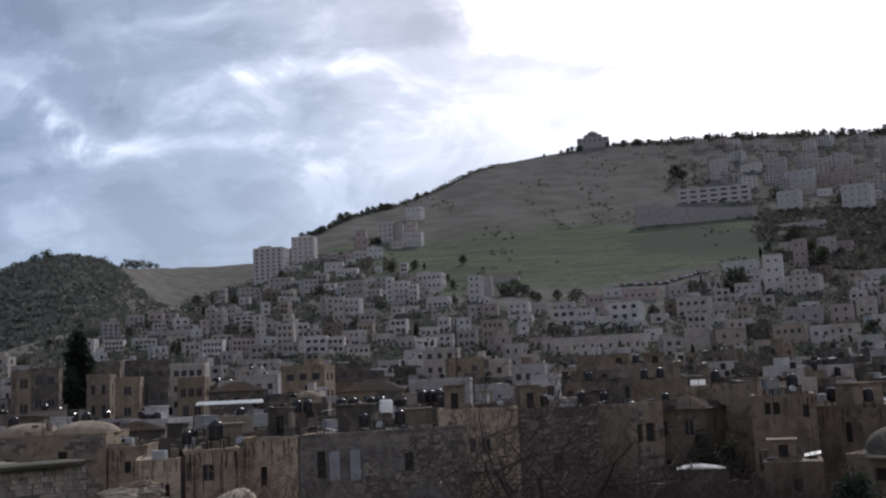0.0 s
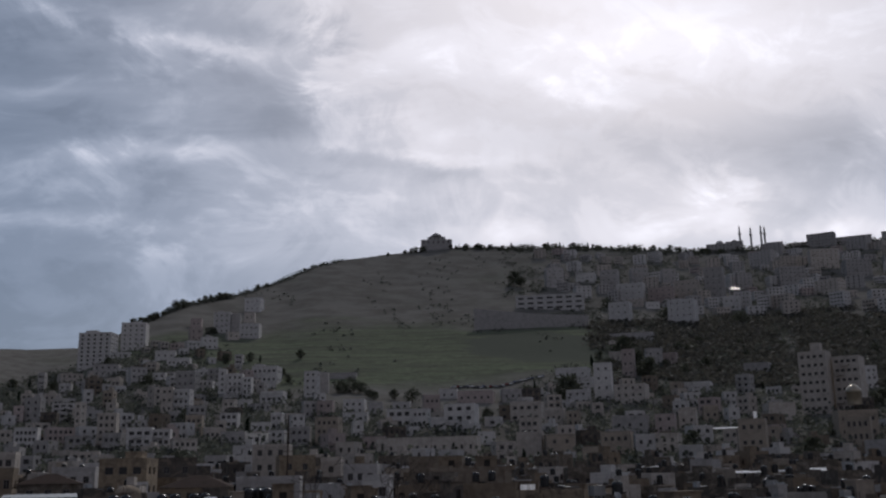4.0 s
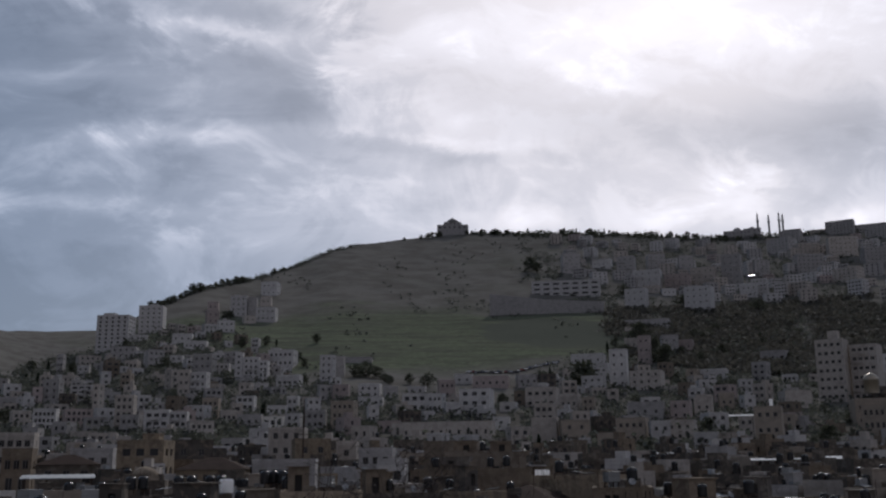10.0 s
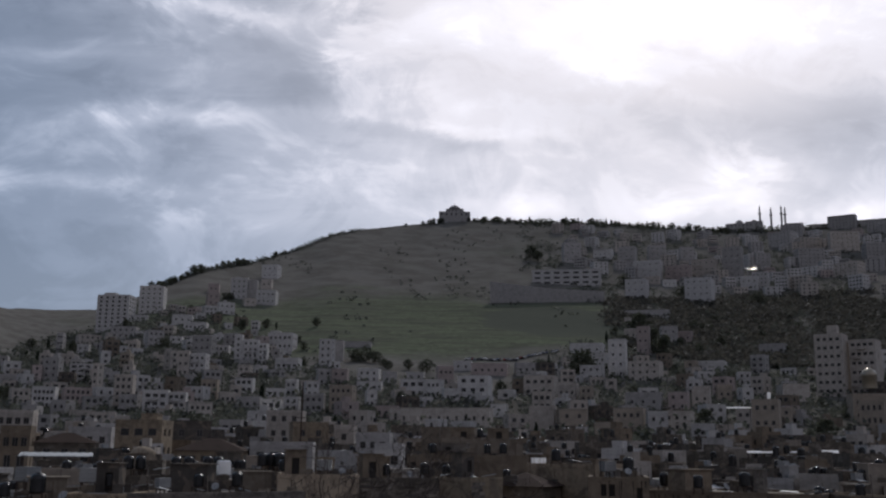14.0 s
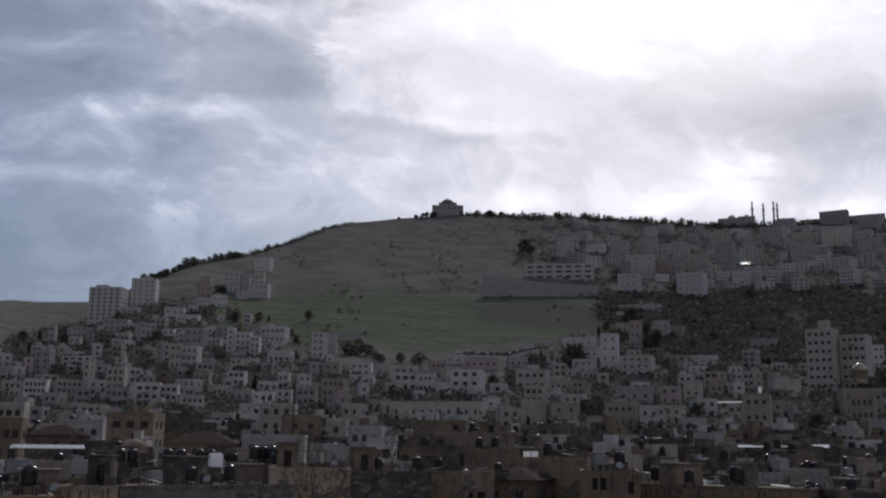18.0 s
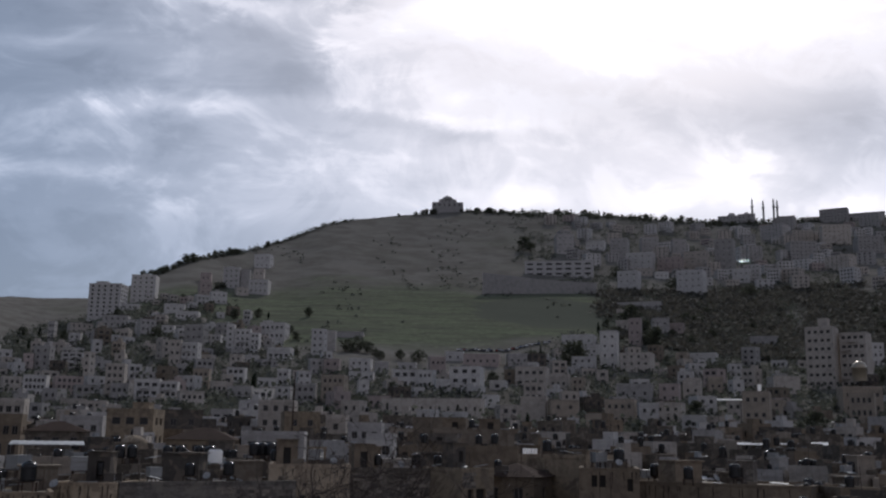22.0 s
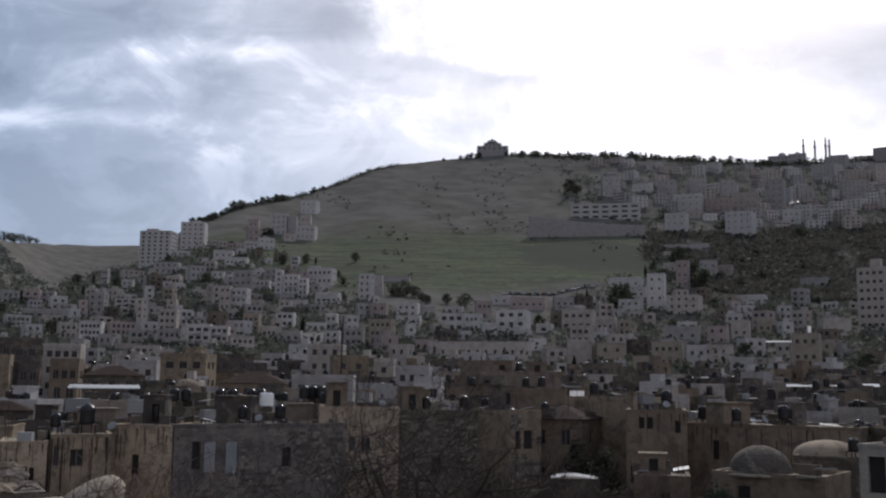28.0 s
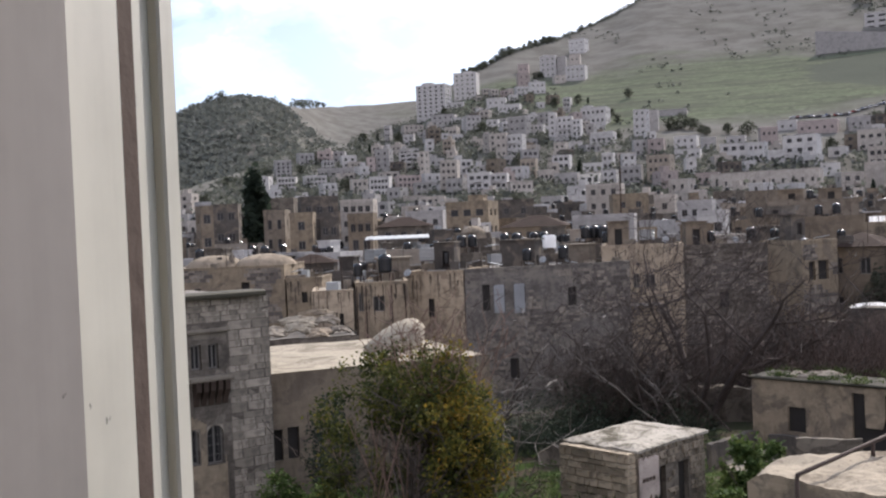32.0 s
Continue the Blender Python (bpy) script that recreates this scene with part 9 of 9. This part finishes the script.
# masts on the hill across the valley
for az, h in ((-23.25, 26), (-23.5, 16)):
    d = 1890.0
    mast = group_at("hill_mast", Matrix.Translation(polar(az, d, ground_z(az, d) - 1)), "thin radio mast on the far hill", "mast")
    sh = Sheet()
    sh.tube([(0, 0, 0), (0, 0, h)], [0.6, 0.3], 6)
    part("pole", sh.mesh("pole", M_RUST), mast)

# ---- the room and window from which the view is seen ----
def smooth_paint(name, col, rough):
    """Old paint: faint clouding, grime and a few dark specks, nearly flat."""
    m, t, b = base_mat(name, rough)
    o = obj_coord(t)
    cloudy = noise_tex(t, o, 7.0, 5, 0.6)
    runs = noise_tex(t, mapping(t, o, (30, 30, 2.5)), 1.0, 4)
    specks = noise_tex(t, o, 60.0, 2)
    c = mixc(t, ramp(t, mth(t, "ADD", mth(t, "MULTIPLY", cloudy, 0.6), mth(t, "MULTIPLY", runs, 0.4)), [(0.35, 0), (0.7, 1)]), shade(col, 1.06), shade(col, 0.86))
    c = mixc(t, ramp(t, specks, [(0.76, 0), (0.79, 1)], "LINEAR"), c, shade(col, 0.35))
    t.links.new(c, b.inputs["Base Color"])
    bump(t, b, cloudy, 0.08, 0.002)
    return m


M_PVC = smooth_paint("cream_window_paint", (0.50, 0.485, 0.43), 0.4)
M_PLASTER = smooth_paint("inner_plaster", (0.36, 0.33, 0.31), 0.75)
M_SEAL = plain("brown_rubber_seal", (0.085, 0.064, 0.055), 0.9, 0, 0.2, 8.0, 0.1)
JX = -0.36


def profile(name, outline, z0, z1, mat, parent, label=""):
    """An upright drawn along a plan outline (x, y), closed."""
    sh, n = Sheet(), len(outline)
    for k in range(n):
        a, b = outline[k], outline[(k + 1) % n]
        sh.quad((*a, z0), (*b, z0), (*b, z1), (*a, z1))
    v = len(sh.v)
    sh.v += [(*p, z1) for p in outline] + [(*p, z0) for p in outline]
    sh.f += [tuple(range(v, v + n)), tuple(range(v + 2 * n - 1, v + n - 1, -1))]
    return part(name, sh.mesh(name, mat), parent, None, label)


Z0, Z1 = EYE - 0.85, EYE + 0.75
win = group_at("window_1", Matrix.Identity(4), "cream-painted window jamb with a brown seal, standing open", "window", kind="structure")


YA, YB, YC, YD, YE, YF = 0.760, 0.727, 0.7025, 0.6804, 0.6086, 0.595
# outer profile with its step, the seal, the broad inner profile, the chamfer and the plastered reveal
profile("outer_profile", [(JX, YC), (JX, YC + 0.0135), (JX - 0.004, YC + 0.0155), (JX - 0.004, YB + 0.010), (JX + 0.002, YB + 0.011), (JX + 0.004, YB + 0.014), (JX + 0.004, YA + 0.002), (JX + 0.001, YA + 0.006), (JX - 0.10, YA + 0.006), (JX - 0.10, YC)], Z0, Z1, M_PVC, win)
profile("seal", [(JX + 0.001, YD + 0.0005), (JX + 0.001, YC - 0.0005), (JX - 0.10, YC - 0.0005), (JX - 0.10, YD + 0.0005)], Z0, Z1, M_SEAL, win, "dark brown rubber seal")
profile("inner_profile", [(JX + 0.002, YE), (JX + 0.002, YD - 0.002), (JX, YD), (JX - 0.10, YD), (JX - 0.10, YE)], Z0, Z1, M_PVC, win)
profile("reveal", [(JX - 0.031, YF - 0.25), (JX + 0.012, YF), (JX + 0.002, YE), (JX - 0.10, YE), (JX - 0.10, YF - 0.25)], Z0, Z1, M_PLASTER, win)

# the wall of the house, the room behind and its floor and ceiling
X1, YI = 1.5, 0.30
shw = Sheet()
shw.box(-3.0, JX - 0.10, YI, YF, EYE - 3.0, EYE + 2.0)
shw.box(-3.0, JX - 0.10, YF, YA + 0.004, EYE - 3.0, EYE + 2.0)
shw.box(X1, 3.0, YI, YA, EYE - 3.0, EYE + 2.0)
shw.box(JX - 0.10, X1, YI, YA, EYE - 3.0, Z0)
shw.box(JX - 0.10, X1, YI, YA, Z1, EYE + 2.0)
tagged(new("wall_window", shw.mesh("wall_window", M_PLASTER)), "plastered wall round the open window", "wall", kind="structure")
for name, b, mat in (("wall_back", (-3.0, 3.0, -3.6, -3.4, EYE - 1.6, EYE + 1.4), M_PLASTER), ("wall_west", (-3.2, -3.0, -3.4, YI, EYE - 1.6, EYE + 1.4), M_PLASTER), ("wall_east", (3.0, 3.2, -3.4, YI, EYE - 1.6, EYE + 1.4), M_PLASTER),
                     ("ceiling", (-3.0, 3.0, -3.4, YI, EYE + 1.25, EYE + 1.4), M_PLASTER), ("floor", (-3.0, 3.0, -3.4, YI, EYE - 1.75, EYE - 1.6), M_ROOF)):
    q = Sheet()
    q.box(*b)
    tagged(new(name, q.mesh(name, mat)), "plain %s of the room behind the window" % name.split("_")[0], name.split("_")[0], kind="structure")
q = Sheet()
q.box(-3.2, 3.2, -3.6, YA - 0.01, -1.0, EYE - 3.01)
tagged(new("house_base", q.mesh("house_base", M_WALLS[W_CREAM])), "plastered lower storeys of the house with the window", "wall", kind="structure")
